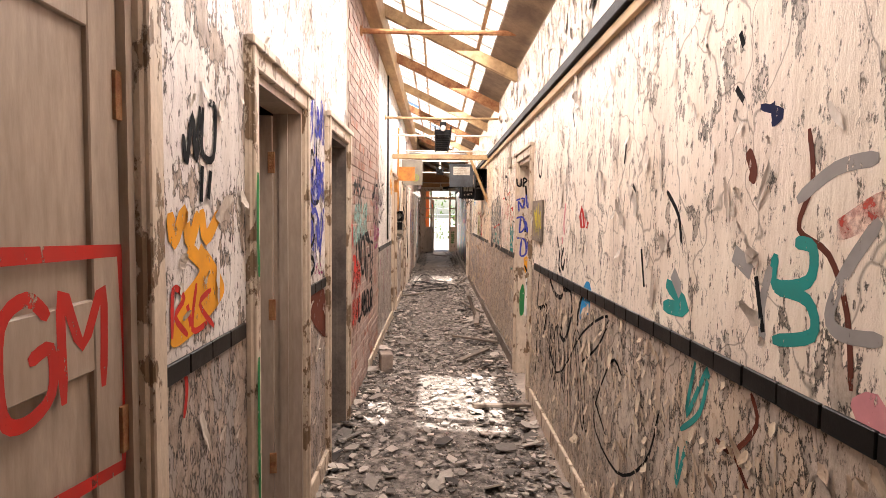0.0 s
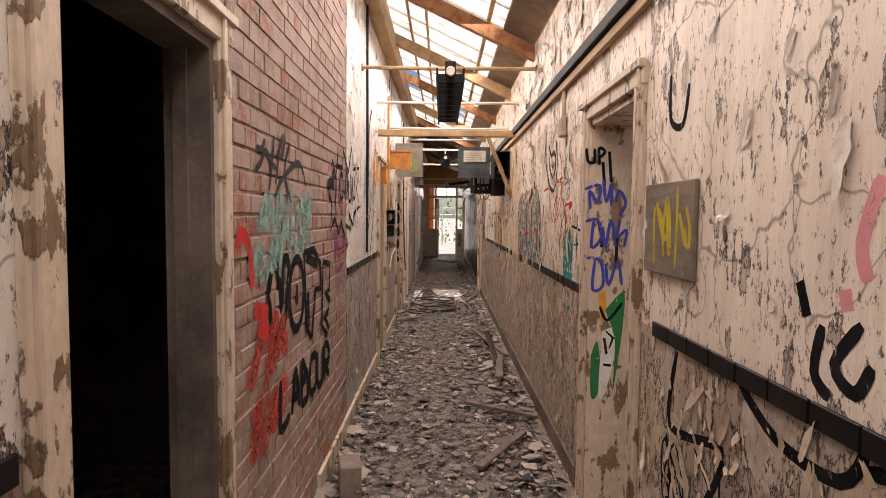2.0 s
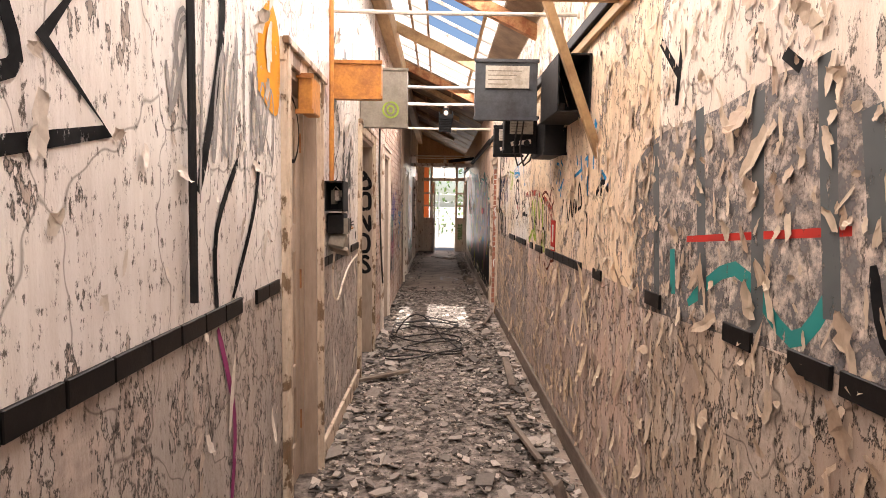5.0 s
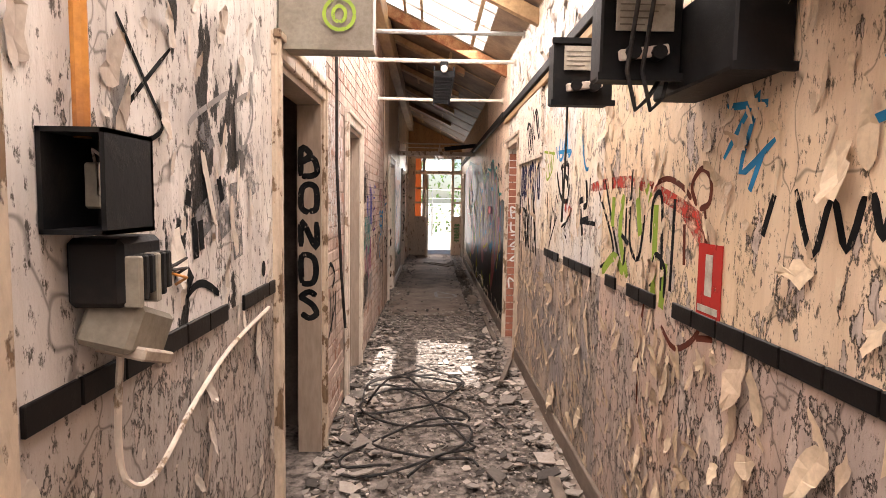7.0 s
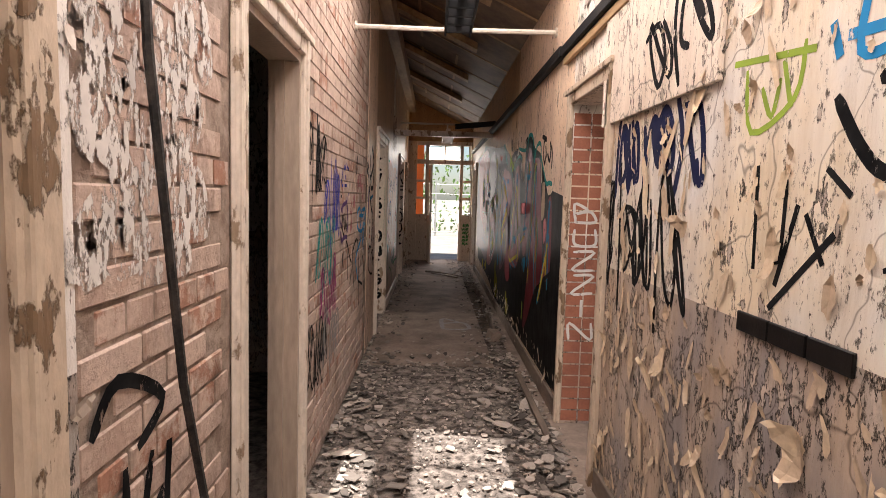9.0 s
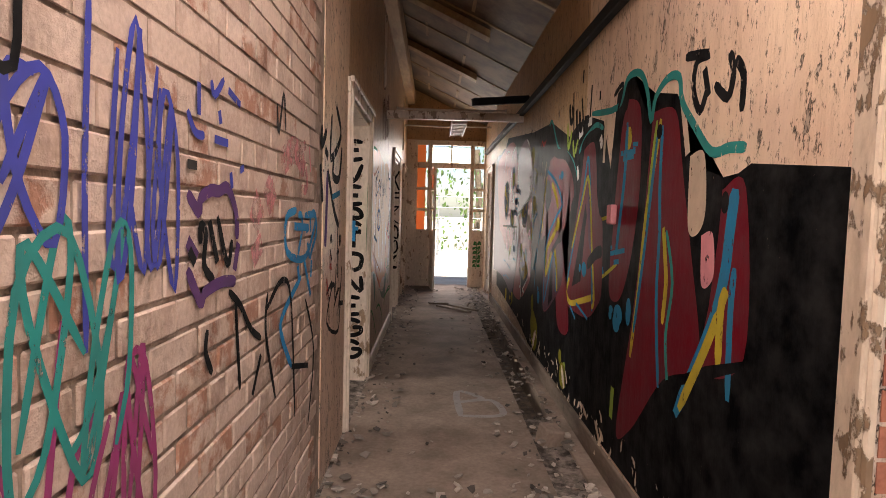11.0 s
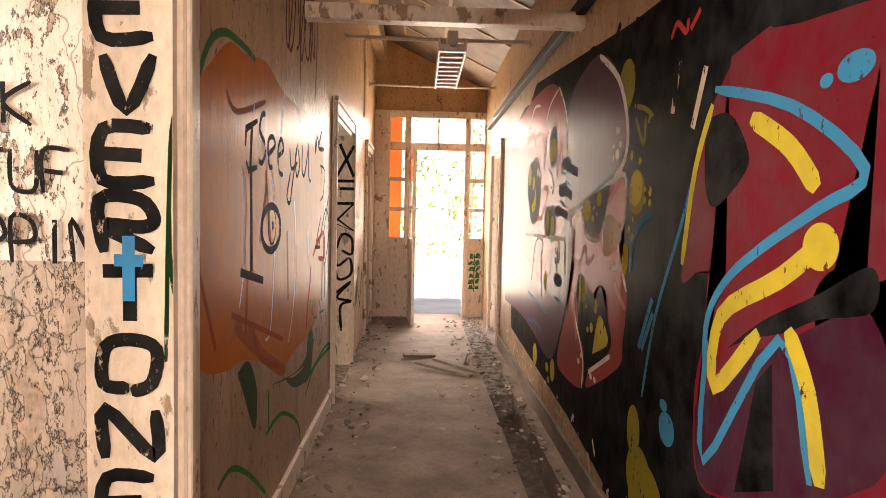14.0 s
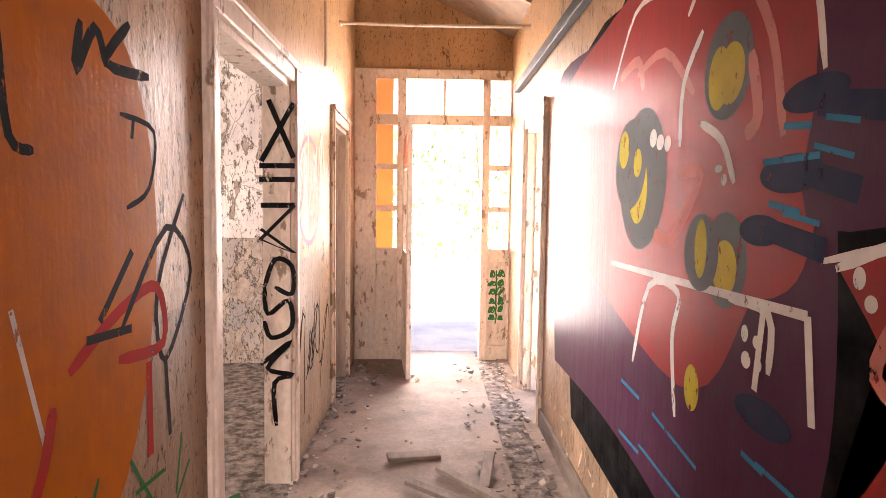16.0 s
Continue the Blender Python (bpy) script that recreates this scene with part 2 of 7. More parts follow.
def brick_material(name, a, b, c3, joined=False):
    """Painted brick: each brick takes its own share of old paint."""
    m, t, n, l, p = nodes_of(name)
    o = n.new("ShaderNodeObjectInfo")
    r = n.new("ShaderNodeValToRGB")
    r.color_ramp.interpolation = "CONSTANT"
    e = r.color_ramp.elements
    e[0].position, e[0].color = 0.0, (*a, 1)
    e[1].position, e[1].color = 0.42, (*b, 1)
    x = e.new(0.82)
    x.color = (*c3, 1)
    isl = n.new("ShaderNodeNewGeometry")
    l.new(isl.outputs["Random Per Island"] if joined else o.outputs["Random"], r.inputs[0])
    st = ramp(n, l, noise_at(n, l, 9, 8, 0.7), 0.44, 0.54)
    c = blend(n, l, st, r.outputs[0], b)
    c = blend(n, l, 0.75, c, ramp(n, l, noise_at(n, l, 5, 9, 0.75, (1, 1, 0.6)), 0.5, 0.68, (1, 1, 1), (0.3, 0.24, 0.2)), "MULTIPLY")
    grain = noise_at(n, l, 70, 5, 0.6)
    c = blend(n, l, 0.4, c, ramp(n, l, grain, 0.3, 0.7, (0.45, 0.4, 0.36), (1, 1, 1)), "MULTIPLY")
    l.new(c, p.inputs["Base Color"])
    p.inputs["Roughness"].default_value = 0.7
    relief(n, l, p, calc(n, l, "ADD", grain, st), 0.5, 0.005)
    return m


brick_pink = brick_material("painted_brick", (0.30, 0.175, 0.14), (0.37, 0.26, 0.215), (0.32, 0.11, 0.06))
brick_brown = brick_material("brown_brick", (0.52, 0.38, 0.31), (0.62, 0.48, 0.40), (0.42, 0.22, 0.15))
brick_pink_high = brick_material("painted_brick_high", (0.30, 0.175, 0.14), (0.37, 0.26, 0.215), (0.32, 0.11, 0.06), True)
brick_brown_high = brick_material("brown_brick_high", (0.52, 0.38, 0.31), (0.62, 0.48, 0.40), (0.42, 0.22, 0.15), True)


def leaf_like(name, a, b, rough=0.7, trans=0.0):
    m, t, n, l, p = nodes_of(name)
    g = n.new("ShaderNodeNewGeometry")
    c = blend(n, l, g.outputs["Random Per Island"], a, b)
    c = blend(n, l, 0.4, c, ramp(n, l, noise_at(n, l, 50, 4, 0.6), 0.3, 0.7, (0.4, 0.36, 0.32), (1, 1, 1)), "MULTIPLY")
    l.new(c, p.inputs["Base Color"])
    p.inputs["Roughness"].default_value = rough
    return m


chips = leaf_like("plaster_chips", (0.52, 0.45, 0.39), (0.05, 0.042, 0.037), 0.9)
flakes_cream = leaf_like("paint_flakes", (0.80, 0.68, 0.52), (0.48, 0.36, 0.26), 0.5)
flakes_warm = leaf_like("warm_paint_flakes", (0.84, 0.68, 0.48), (0.60, 0.46, 0.33), 0.5)
flakes_white = leaf_like("white_paint_flakes", (0.80, 0.73, 0.65), (0.50, 0.42, 0.35), 0.5)
leaves = leaf_like("leaves", (0.05, 0.12, 0.02), (0.14, 0.22, 0.05), 0.5)

m, t, n, l, p = nodes_of("roof_glass")
glazing = m
tr = n.new("ShaderNodeBsdfTranslucent")
dirtline = ramp(n, l, noise_at(n, l, 5, 7, 0.7, (0.5, 3, 1)), 0.52, 0.72, (0.95, 0.93, 0.9), (0.42, 0.33, 0.24))
l.new(dirtline, tr.inputs[0])
mixs = n.new("ShaderNodeMixShader")
mixs.inputs[0].default_value = 0.25
l.new(tr.outputs[0], mixs.inputs[1])
l.new(p.outputs[0], mixs.inputs[2])
l.new(dirtline, p.inputs["Base Color"])
l.new(mixs.outputs[0], n["Material Output"].inputs[0])
m, t, n, l, p = nodes_of("window_glass")
clear_glass = m
p.inputs["Transmission Weight"].default_value, p.inputs["Roughness"].default_value = 1.0, 0.05
m, t, n, l, p = nodes_of("orange_glass")
orange_glass = m
p.inputs["Base Color"].default_value = (0.75, 0.15, 0.03, 1)
p.inputs["Transmission Weight"].default_value, p.inputs["Roughness"].default_value = 0.75, 0.4

PAINT = {k: spray("spray_" + k, c) for k, c in dict(
    black=(0.005, 0.005, 0.006), white=(0.75, 0.72, 0.68), red=(0.52, 0.04, 0.03), blue=(0.06, 0.07, 0.36), sky=(0.03, 0.26, 0.55), green=(0.03, 0.20, 0.06),
    teal=(0.03, 0.26, 0.24), mint=(0.30, 0.48, 0.42), orange=(0.75, 0.33, 0.03), yellow=(0.50, 0.40, 0.035), purple=(0.11, 0.05, 0.16), pink=(0.72, 0.30, 0.33), lime=(0.30, 0.42, 0.06),
    grey=(0.33, 0.31, 0.30), brown=(0.13, 0.035, 0.02), magenta=(0.30, 0.05, 0.16), amber=(0.50, 0.20, 0.04), crimson=(0.36, 0.025, 0.05), plum=(0.13, 0.045, 0.09), cream=(0.6, 0.48, 0.36),
    ocean=(0.02, 0.20, 0.36), navy=(0.012, 0.016, 0.06), olive=(0.24, 0.22, 0.02), slate=(0.12, 0.13, 0.13), charcoal=(0.035, 0.033, 0.033), coralline=(0.55, 0.20, 0.17), rust_red=(0.42, 0.10, 0.02)).items()}
for k, c in (("fog_mint", (0.30, 0.46, 0.41)), ("fog_red", (0.50, 0.07, 0.05)), ("fog_pink", (0.66, 0.27, 0.28)), ("fog_grey", (0.20, 0.19, 0.19)), ("fog_purple", (0.24, 0.06, 0.15)), ("fog_white", (0.74, 0.70, 0.66))):
    PAINT[k] = spray(k, c, 0.6, 0.53)
for k, c in (("crimson", (0.14, 0.007, 0.016)), ("plum", (0.08, 0.022, 0.055)), ("black", (0.002, 0.002, 0.0025)), ("amber", (0.58, 0.17, 0.015)), ("coral", (0.33, 0.042, 0.04)), ("green", (0.02, 0.07, 0.025)), ("rust", (0.42, 0.09, 0.012)), ("maroon", (0.045, 0.007, 0.02))):
    PAINT["solid_" + k] = spray("gloss_" + k, c, 0.34, 0.31)


# ---- mesh helpers ----
def mesh_of(name, bm, material):
    me = bpy.data.meshes.new(name)
    bm.to_mesh(me)
    bm.free()
    me.materials.append(material)
    return me


def thing(name, bm, material, label="", category="", group="", kind=""):
    return tagged(new(name, mesh_of(name, bm, material)), label, category, group, kind)


def base(name, at, label, category, group="", kind=""):
    ob = new(name)
    ob.location = at
    ob.empty_display_size = 0.1
    return tagged(ob, label, category, group, kind)


def part(name, bm, material, parent, label=""):
    """A mesh under a thing; the mesh is given in world coordinates."""
    ob = new(name, mesh_of(name, bm, material))
    ob.parent = parent
    ob.matrix_parent_inverse = Matrix.Translation(-parent.location)
    return tagged(ob, label)


def add_box(bm, x0, x1, y0, y1, z0, z1, bevel=0.0, m=None):
    mat = Matrix.Translation(((x0 + x1) / 2, (y0 + y1) / 2, (z0 + z1) / 2)) @ Matrix.Diagonal((abs(x1 - x0), abs(y1 - y0), abs(z1 - z0), 1))
    r = bmesh.ops.create_cube(bm, size=1, matrix=(m @ mat) if m else mat)
    if bevel:
        es = list({e for v in r["verts"] for e in v.link_edges})
        bmesh.ops.bevel(bm, geom=es, offset=bevel, segments=1, affect="EDGES")
    return bm


def box(x0, x1, y0, y1, z0, z1, bevel=0.0, m=None):
    return add_box(bmesh.new(), x0, x1, y0, y1, z0, z1, bevel, m)


def add_tube(bm, points, radius, sides=8):
    """A round tube along a run of points."""
    rings = []
    pts = [Vector(q) for q in points]
    for i, q in enumerate(pts):
        d = (pts[min(i + 1, len(pts) - 1)] - pts[max(i - 1, 0)]).normalized()
        a = d.cross(Vector((0, 0, 1)) if abs(d.z) < 0.9 else Vector((1, 0, 0))).normalized()
        b = d.cross(a)
        rings.append([bm.verts.new(q + radius * (math.cos(k) * a + math.sin(k) * b)) for k in (2 * math.pi * j / sides for j in range(sides))])
    for r0, r1 in zip(rings, rings[1:]):
        for j in range(sides):
            bm.faces.new((r0[j], r0[(j + 1) % sides], r1[(j + 1) % sides], r1[j]))
    bm.faces.new(rings[0])
    bm.faces.new(rings[-1][::-1])
    return bm


def tube(points, radius, sides=8):
    return add_tube(bmesh.new(), points, radius, sides)


# ---- the plan ----
XL, XR = 0.33, 1.76            # the corridor's two faces
TL, TR = 0.12, 0.23            # wall thicknesses
Y0, YE = -4.0, 22.52           # its ends
HEAD = 2.02
LEFT_DOORS = [(-1.05, -0.32), (0.50, 1.25), (1.92, 2.63), (6.95, 7.56), (9.21, 10.15), (11.14, 11.92), (15.36, 16.40), (19.02, 20.05), (21.3, 21.95)]
RIGHT_DOORS = [(3.23, 3.97), (12.22, 12.97), (20.9, 21.6)]


def roof_z(x):
    return 3.62 - (x - XL) * 0.47


def wall_run(name, x0, x1, y0, y1, top, doors, material, label):
    bm = bmesh.new()
    at = y0
    for a, b in doors:
        if b <= y0 or a >= y1:
            continue
        add_box(bm, x0, x1, at, a, -0.2, top)
        add_box(bm, x0, x1, a, b, HEAD, top)
        at = b
    if at < y1:
        add_box(bm, x0, x1, at, y1, -0.2, top)
    return thing(name, bm, material, label, "wall", "", "structure")


wl1 = wall_run("wall_left_1", XL - TL, XL, Y0, 2.63, 3.62, LEFT_DOORS, wall_white, "cream painted plaster wall, flaking and sprayed with graffiti")
wl2 = wall_run("wall_left_2", XL - TL, XL - 0.006, 2.63, 5.0, 3.62, LEFT_DOORS, mortar, "painted brick wall with the plaster gone, sprayed with graffiti")
wl3 = wall_run("wall_left_3", XL - TL, XL, 5.0, 10.3, 3.62, LEFT_DOORS, wall_smoked, "white and grey plaster wall, smoke stained and cracked")
wl4 = wall_run("wall_left_4", XL - TL, XL - 0.006, 10.3, 14.55, 3.62, LEFT_DOORS, mortar, "brown brick wall with remains of white paint")
wl5 = wall_run("wall_left_5", XL - TL, XL, 15.3, YE, 3.62, LEFT_DOORS, wall_ochre, "glossy ochre painted wall covered in graffiti")
wl6 = wall_run("wall_left_6", XL - TL, XL, 14.55, 15.3, 3.62, [], wall_tan, "pale tan plaster wall covered in tags beside a door")
wr1 = wall_run("wall_right_1", XR, XR + TR, Y0, 6.6, 2.95, RIGHT_DOORS, wall_cream, "cream painted wall with peeling paint and a black tile band")
wr3 = wall_run("wall_right_3", XR, XR + TR, 6.6, 9.55, 2.95, RIGHT_DOORS, wall_warm, "warm cream wall with sheets of paint peeling off")
wr4 = wall_run("wall_right_4", XR, XR + TR, 9.55, 12.98, 2.95, RIGHT_DOORS, wall_grey, "grey and white painted wall with cream paint flaking off")
wr5 = wall_run("wall_right_5", XR, XR + TR, 12.98, 15.4, 2.95, [], wall_tan, "pale plaster wall above a glossy mural")
wr2 = wall_run("wall_right_2", XR, XR + TR, 15.4, YE, 2.95, RIGHT_DOORS, wall_ochre, "ochre painted wall with a large glossy mural")
thing("wall_south", box(XL - TL, XR + TR, Y0 - 0.2, Y0, -0.2, 3.7), wall_white, "plain plaster end wall", "wall", "", "structure")
bm = bmesh.new()
for x0, x1, z0, z1 in ((XL, XR, 2.66, 3.7),):
    add_box(bm, x0 - TL, x1 + TR, YE, YE + 0.14, z0, z1)
thing("wall_north", bm, wall_ochre, "ochre painted gable over the exit door", "wall", "", "structure")

# floor: slab, trench along the right wall, narrow kerb
thing("floor", box(XL - TL, 1.47, Y0, YE + 0.3, -0.3, 0), rubble_floor, "grey floor buried under plaster dust and rubble", "floor", "", "structure")
thing("floor_slab", box(XL + 0.02, 1.47, 14.2, YE + 0.3, -0.02, 0.006), concrete, "bare dusty concrete floor", "floor", "", "structure")
thing("floor_trench", box(1.47, 1.66, Y0, YE + 0.3, -0.4, -0.16), dirt, "open pipe trench full of dirt", "trench", "", "structure")
thing("floor_kerb", box(1.655, XR + TR, Y0, YE + 0.3, -0.3, 0.012), concrete, "concrete edge beside the trench", "floor", "", "structure")
bm = bmesh.new()
add_box(bm, 1.45, 1.67, Y0, 15.6, -0.16, -0.008)
add_box(bm, 1.45, 1.67, 19.2, YE + 0.3, -0.16, 0.002)
thing("trench_fill", bm, rubble_floor, "rubble filling the floor trench", "rubble", "", "structure")

# rooms behind the doors
thing("room_floor_left", box(-4.2, XL - TL, Y0, YE, -0.3, -0.004), rubble_floor, "littered room floor", "floor", "", "structure")
# the gloom of the unlit rooms is put into their plaster colour
thing("room_wall_left", box(-4.3, -4.2, Y0, YE, -0.3, 3.0), dark_shade_plaster, "plaster back wall coloured dark for an unlit room", "wall", "", "structure")
thing("room_ceiling_left", box(-4.3, XL - TL, Y0, 14.0, 2.75, 2.85), dark_shade_plaster, "dark room ceiling", "ceiling", "", "structure")
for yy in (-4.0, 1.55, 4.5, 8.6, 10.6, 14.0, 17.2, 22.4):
    thing("room_partition", box(-4.2, XL - TL, yy - 0.06, yy + 0.06, -0.3, 2.75), wall_white if yy > 13 else dark_shade_plaster, "plastered partition between side rooms", "wall", "", "structure")
thing("room_ceiling_north", box(-4.3, XL - TL, 14.06, YE, 2.78, 2.88), plaster, "pale room ceiling", "ceiling", "", "structure")
lamp("side_room_daylight", "AREA", look((-3.9, 15.6, 1.6), (0, 15.6, 1.2)), 36, (1, 0.95, 0.88), 1.6, 1.4)
lamp("side_room_daylight", "AREA", look((-3.9, 19.6, 1.6), (0, 19.6, 1.2)), 20, (1, 0.95, 0.88), 1.6, 1.4)

# hall on the right, open to the sky between its trusses
lamp("hall_daylight", "AREA", pose(6.2, 6.5, 3.0, 0, 0, 0), 190, (1, 0.93, 0.86), 6, 10)
thing("hall_floor", box(XR + TR, 11, -2, 16, -0.3, -0.002), concrete, "bare concrete hall floor strewn with litter", "floor", "", "structure")
thing("hall_wall_south", box(XR + TR, 11, -2.2, -2, -0.3, 3.4), plaster, "plain hall wall", "wall", "", "structure")
thing("hall_wall_north", box(XR + TR, 11, 16, 16.2, -0.3, 3.4), plaster, "plain hall wall", "wall", "", "structure")
bm = bmesh.new()
add_box(bm, 10.8, 11, -2, 16, -0.3, 0.9)
add_box(bm, 10.8, 11, -2, 16, 2.4, 3.4)
for k in range(10):
    add_box(bm, 10.8, 11, -2 + k * 1.95, -1.6 + k * 1.95, 0.9, 2.4)
thing("hall_wall_east", bm, dark_shade_plaster, "dark hall wall with a row of broken windows", "wall", "", "structure")


def hall_truss(yy):
    ob = base("roof_truss", (6, yy, 3.0), "rusty steel roof truss painted white, over the hall", "roof truss", "hall trusses")
    part("bottom_chord", tube([(XR + TR, yy, 3.0), (11, yy, 3.0)], 0.035), rust, ob)
    part("top_chord", tube([(XR + TR, yy, 3.05), (6.4, yy, 4.6), (11, yy, 3.05)], 0.04), rust, ob)
    for k in range(1, 8):
        x = XR + TR + k * 1.1
        part("web", tube([(x, yy, 3.0), (x + 0.55 * (1 if k % 2 else -1), yy, 3.0 + min(x - 2, 11 - x) * 0.35)], 0.02, 6), white_steel, ob)


for yy in (4.6, 7.2, 9.8, 12.4):
    hall_truss(yy)
bm = bmesh.new()
for k in range(11):
    x = 2.2 + 0.85 * k
    add_box(bm, x, x + 0.06, -2, 16, 3.25 + min(x - 2, 11 - x) * 0.33, 3.35 + min(x - 2, 11 - x) * 0.33)
thing("hall_purlins", bm, timber, "bare roof purlins over the hall", "purlin", "", "structure")
bm = bmesh.new()
for k in range(9):
    add_box(bm, 1.99 + k, 2.985 + k, -2, 16, 3.36 + min(k + 0.4, 8.6 - k) * 0.33, 3.39 + min(k + 0.4, 8.6 - k) * 0.33)
thing("hall_roof", bm, plaster, "pale roof boarding over the hall", "roof", "", "structure")
hall_screen = base("glazed_screen", (7, 9, 0), "dark timber glazed screen with broken panes in the hall", "screen")
for k in range(6):
    part("post", box(5.2 + k * 0.8, 5.28 + k * 0.8, 9, 9.08, 0, 2.4), grey_timber, hall_screen)
for z in (0.0, 0.9, 1.7, 2.3):
    part("rail", box(5.2, 9.28, 9.005, 9.075, z, z + 0.09), grey_timber, hall_screen)
part("panel", box(5.2, 9.28, 9.02, 9.06, 0.09, 0.9), dark_shade_plaster, hall_screen)

# ---- roof ----
ang = math.atan(0.47)


def slope(yy, x):
    return (x, yy, roof_z(x))


def add_sloped(bm, xa, xb, y0, y1, lo, hi):
    """A board lying in the roof's slope between xa and xb."""
    vs = [bm.verts.new((x, y, roof_z(x) + h)) for h in (lo, hi) for x, y in ((xa, y0), (xb, y0), (xb, y1), (xa, y1))]
    for f in ((3, 2, 1, 0), (4, 5, 6, 7), (0, 1, 5, 4), (1, 2, 6, 5), (2, 3, 7, 6), (3, 0, 4, 7)):
        bm.faces.new([vs[i] for i in f])
    return bm


ROOF_END = 13.4
roof = base("glazed_roof", (1, 5, 3.3), "glazed pitched roof with dirty panes and missing sheets", "roof", "", "structure")
HOLES = [(0.83, 1.37, 9.86, 10.8), (0.36, 0.64, 9.62, 10.35), (0.84, 1.69, 0.88, 1.75), (0.36, 0.64, 0.8, 1.2)]
# unseen boarding, added to keep daylight off the south end
part("boarding", add_sloped(bmesh.new(), XL, XR, Y0, -0.62, 0.05, 0.08), ceiling_board, roof)
yy, k = -0.6, 0
while yy < ROOF_END:
    for xa, xb in ((0.36, 0.64), (0.66, 0.82), (0.84, 1.36), (1.38, 1.50)):
        y1 = yy + 0.44
        if not any(xa < b and xb > a and yy < d and y1 > c for a, b, c, d in HOLES):
            part("pane", add_sloped(bmesh.new(), xa, xb, yy, y1, 0.05, 0.056), glazing, roof)
    part("glazing_bar", add_sloped(bmesh.new(), 0.34, 1.5, yy - 0.022, yy - 0.004, 0.03, 0.065), white_steel, roof)
    yy += 0.47
    k += 1
for x in (0.65, 0.83, 1.37):
    part("lath", add_sloped(bmesh.new(), x - 0.012, x + 0.012, Y0, ROOF_END, 0.0, 0.045), timber, roof)
part("eaves_board", add_sloped(bmesh.new(), 1.5, XR, Y0, ROOF_END, 0.02, 0.05), ceiling_board, roof)
for j, yy in enumerate((-2.6, -0.8, 1.0, 4.2, 5.9, 7.6, 9.4, 11.4, 13.3)):
    part("rafter", add_sloped(bmesh.new(), XL, XR, yy, yy + 0.07, -0.12, 0.0), rust if j % 2 == 0 else timber, roof)
thing("ceiling", add_sloped(bmesh.new(), XL - TL, XR + TR, ROOF_END, YE + 0.1, 0.0, 0.06), ceiling_board, "brown boarded sloping ceiling", "ceiling", "", "structure")
bm = bmesh.new()
for k in range(9):
    add_sloped(bm, XL, XR, ROOF_END + 1.02 * k, ROOF_END + 1.02 * k + 0.035, -0.012, -0.002)
for k in range(18):
    x = (0.7, 1.15)[k % 2]
    add_sloped(bm, x, x + 0.03, ROOF_END + 0.5 * k, ROOF_END + 0.5 * k + 0.48, -0.01, -0.002)
for yy in (14.3, 15.9, 17.6, 19.4):
    add_sloped(bm, XL, 1.35, yy, yy + 0.16, -0.09, -0.015)
thing("ceiling_battens", bm, timber, "timber battens and loose boards under the sloping ceiling", "batten", "", "structure")
thing("wall_plate", box(XL + 0.003, XL + 0.13, Y0, YE, 3.28, 3.52, 0.006), timber, "pale timber wall plate under the roof", "beam", "", "structure")
bm = bmesh.new()
add_box(bm, XR - 0.05, XR - 0.003, Y0, 13.2, 2.36, 2.42, 0.004)
thing("cable_trunking", bm, black_metal, "black cable trunking fixed along the wall", "trunking")
thing("picture_rail", box(XR - 0.03, XR - 0.002, Y0, 13.2, 2.305, 2.355, 0.004), timber, "worn timber rail below the trunking", "rail", "", "structure")
thing("trunking_north", box(XR - 0.05, XR - 0.003, 13.25, 22.0, 2.37, 2.44, 0.004), black_metal, "black cable trunking hanging off the wall", "trunking")
thing("loose_trunking", box(-0.55, 0.05, -0.03, 0.03, -0.035, 0.035, 0.004, pose(1.70, 17.6, 2.47, 0, -8, 20)), black_metal, "length of black trunking hanging into the corridor", "trunking")

# pipes, ties and beams across the corridor
for yy, z, r, mat, lab in ((3.4, 3.05, 0.022, rust, "rusty iron tie rod across the corridor"), (5.75, 2.72, 0.016, timber, "pale conduit across the corridor"),
                           (6.9, 2.66, 0.014, white_steel, "white conduit across the corridor"), (7.9, 2.55, 0.012, white_steel, "white conduit across the corridor"),
                           (12.1, 2.95, 0.02, galvanised, "galvanised pipe across the corridor"), (12.6, 2.82, 0.02, white_steel, "white pipe across the corridor"),
                           (13.6, 2.62, 0.018, white_steel, "white pipe across the corridor"), (19.5, 2.68, 0.016, white_steel, "white conduit across the corridor"),
                           (21.6, 2.78, 0.012, white_steel, "thin white conduit across the corridor")):
    ob = base("cross_pipe", (1.05, yy, z), lab, "pipe", "pipes across the corridor")
    part("tube", tube([(XL - 0.02, yy, z), (0.9, yy, z - 0.006), (XR + 0.02, yy, z)], r), mat, ob)
    for x in (XL + 0.006, XR - 0.006):
        part("flange", tube([(x - 0.008, yy, z), (x + 0.008, yy, z)], r * 2), mat, ob)
thing("cross_beam", box(XL - 0.02, XR + 0.02, 6.98, 7.06, 2.335, 2.40, 0.004), timber, "orange-brown timber rail across the corridor", "beam")
thing("cross_beam", box(XL - 0.02, XR + 0.03, 17.95, 18.03, 2.31, 2.39, 0.004), frame_white, "white painted timber across the corridor", "beam")
thing("brace", box(-0.02, 0.02, -0.02, 0.02, -0.42, 0.42, 0.003, pose(1.61, 7.35, 2.08, 12, -24, 0)), timber, "loose timber strut leaning on the meters", "strut")


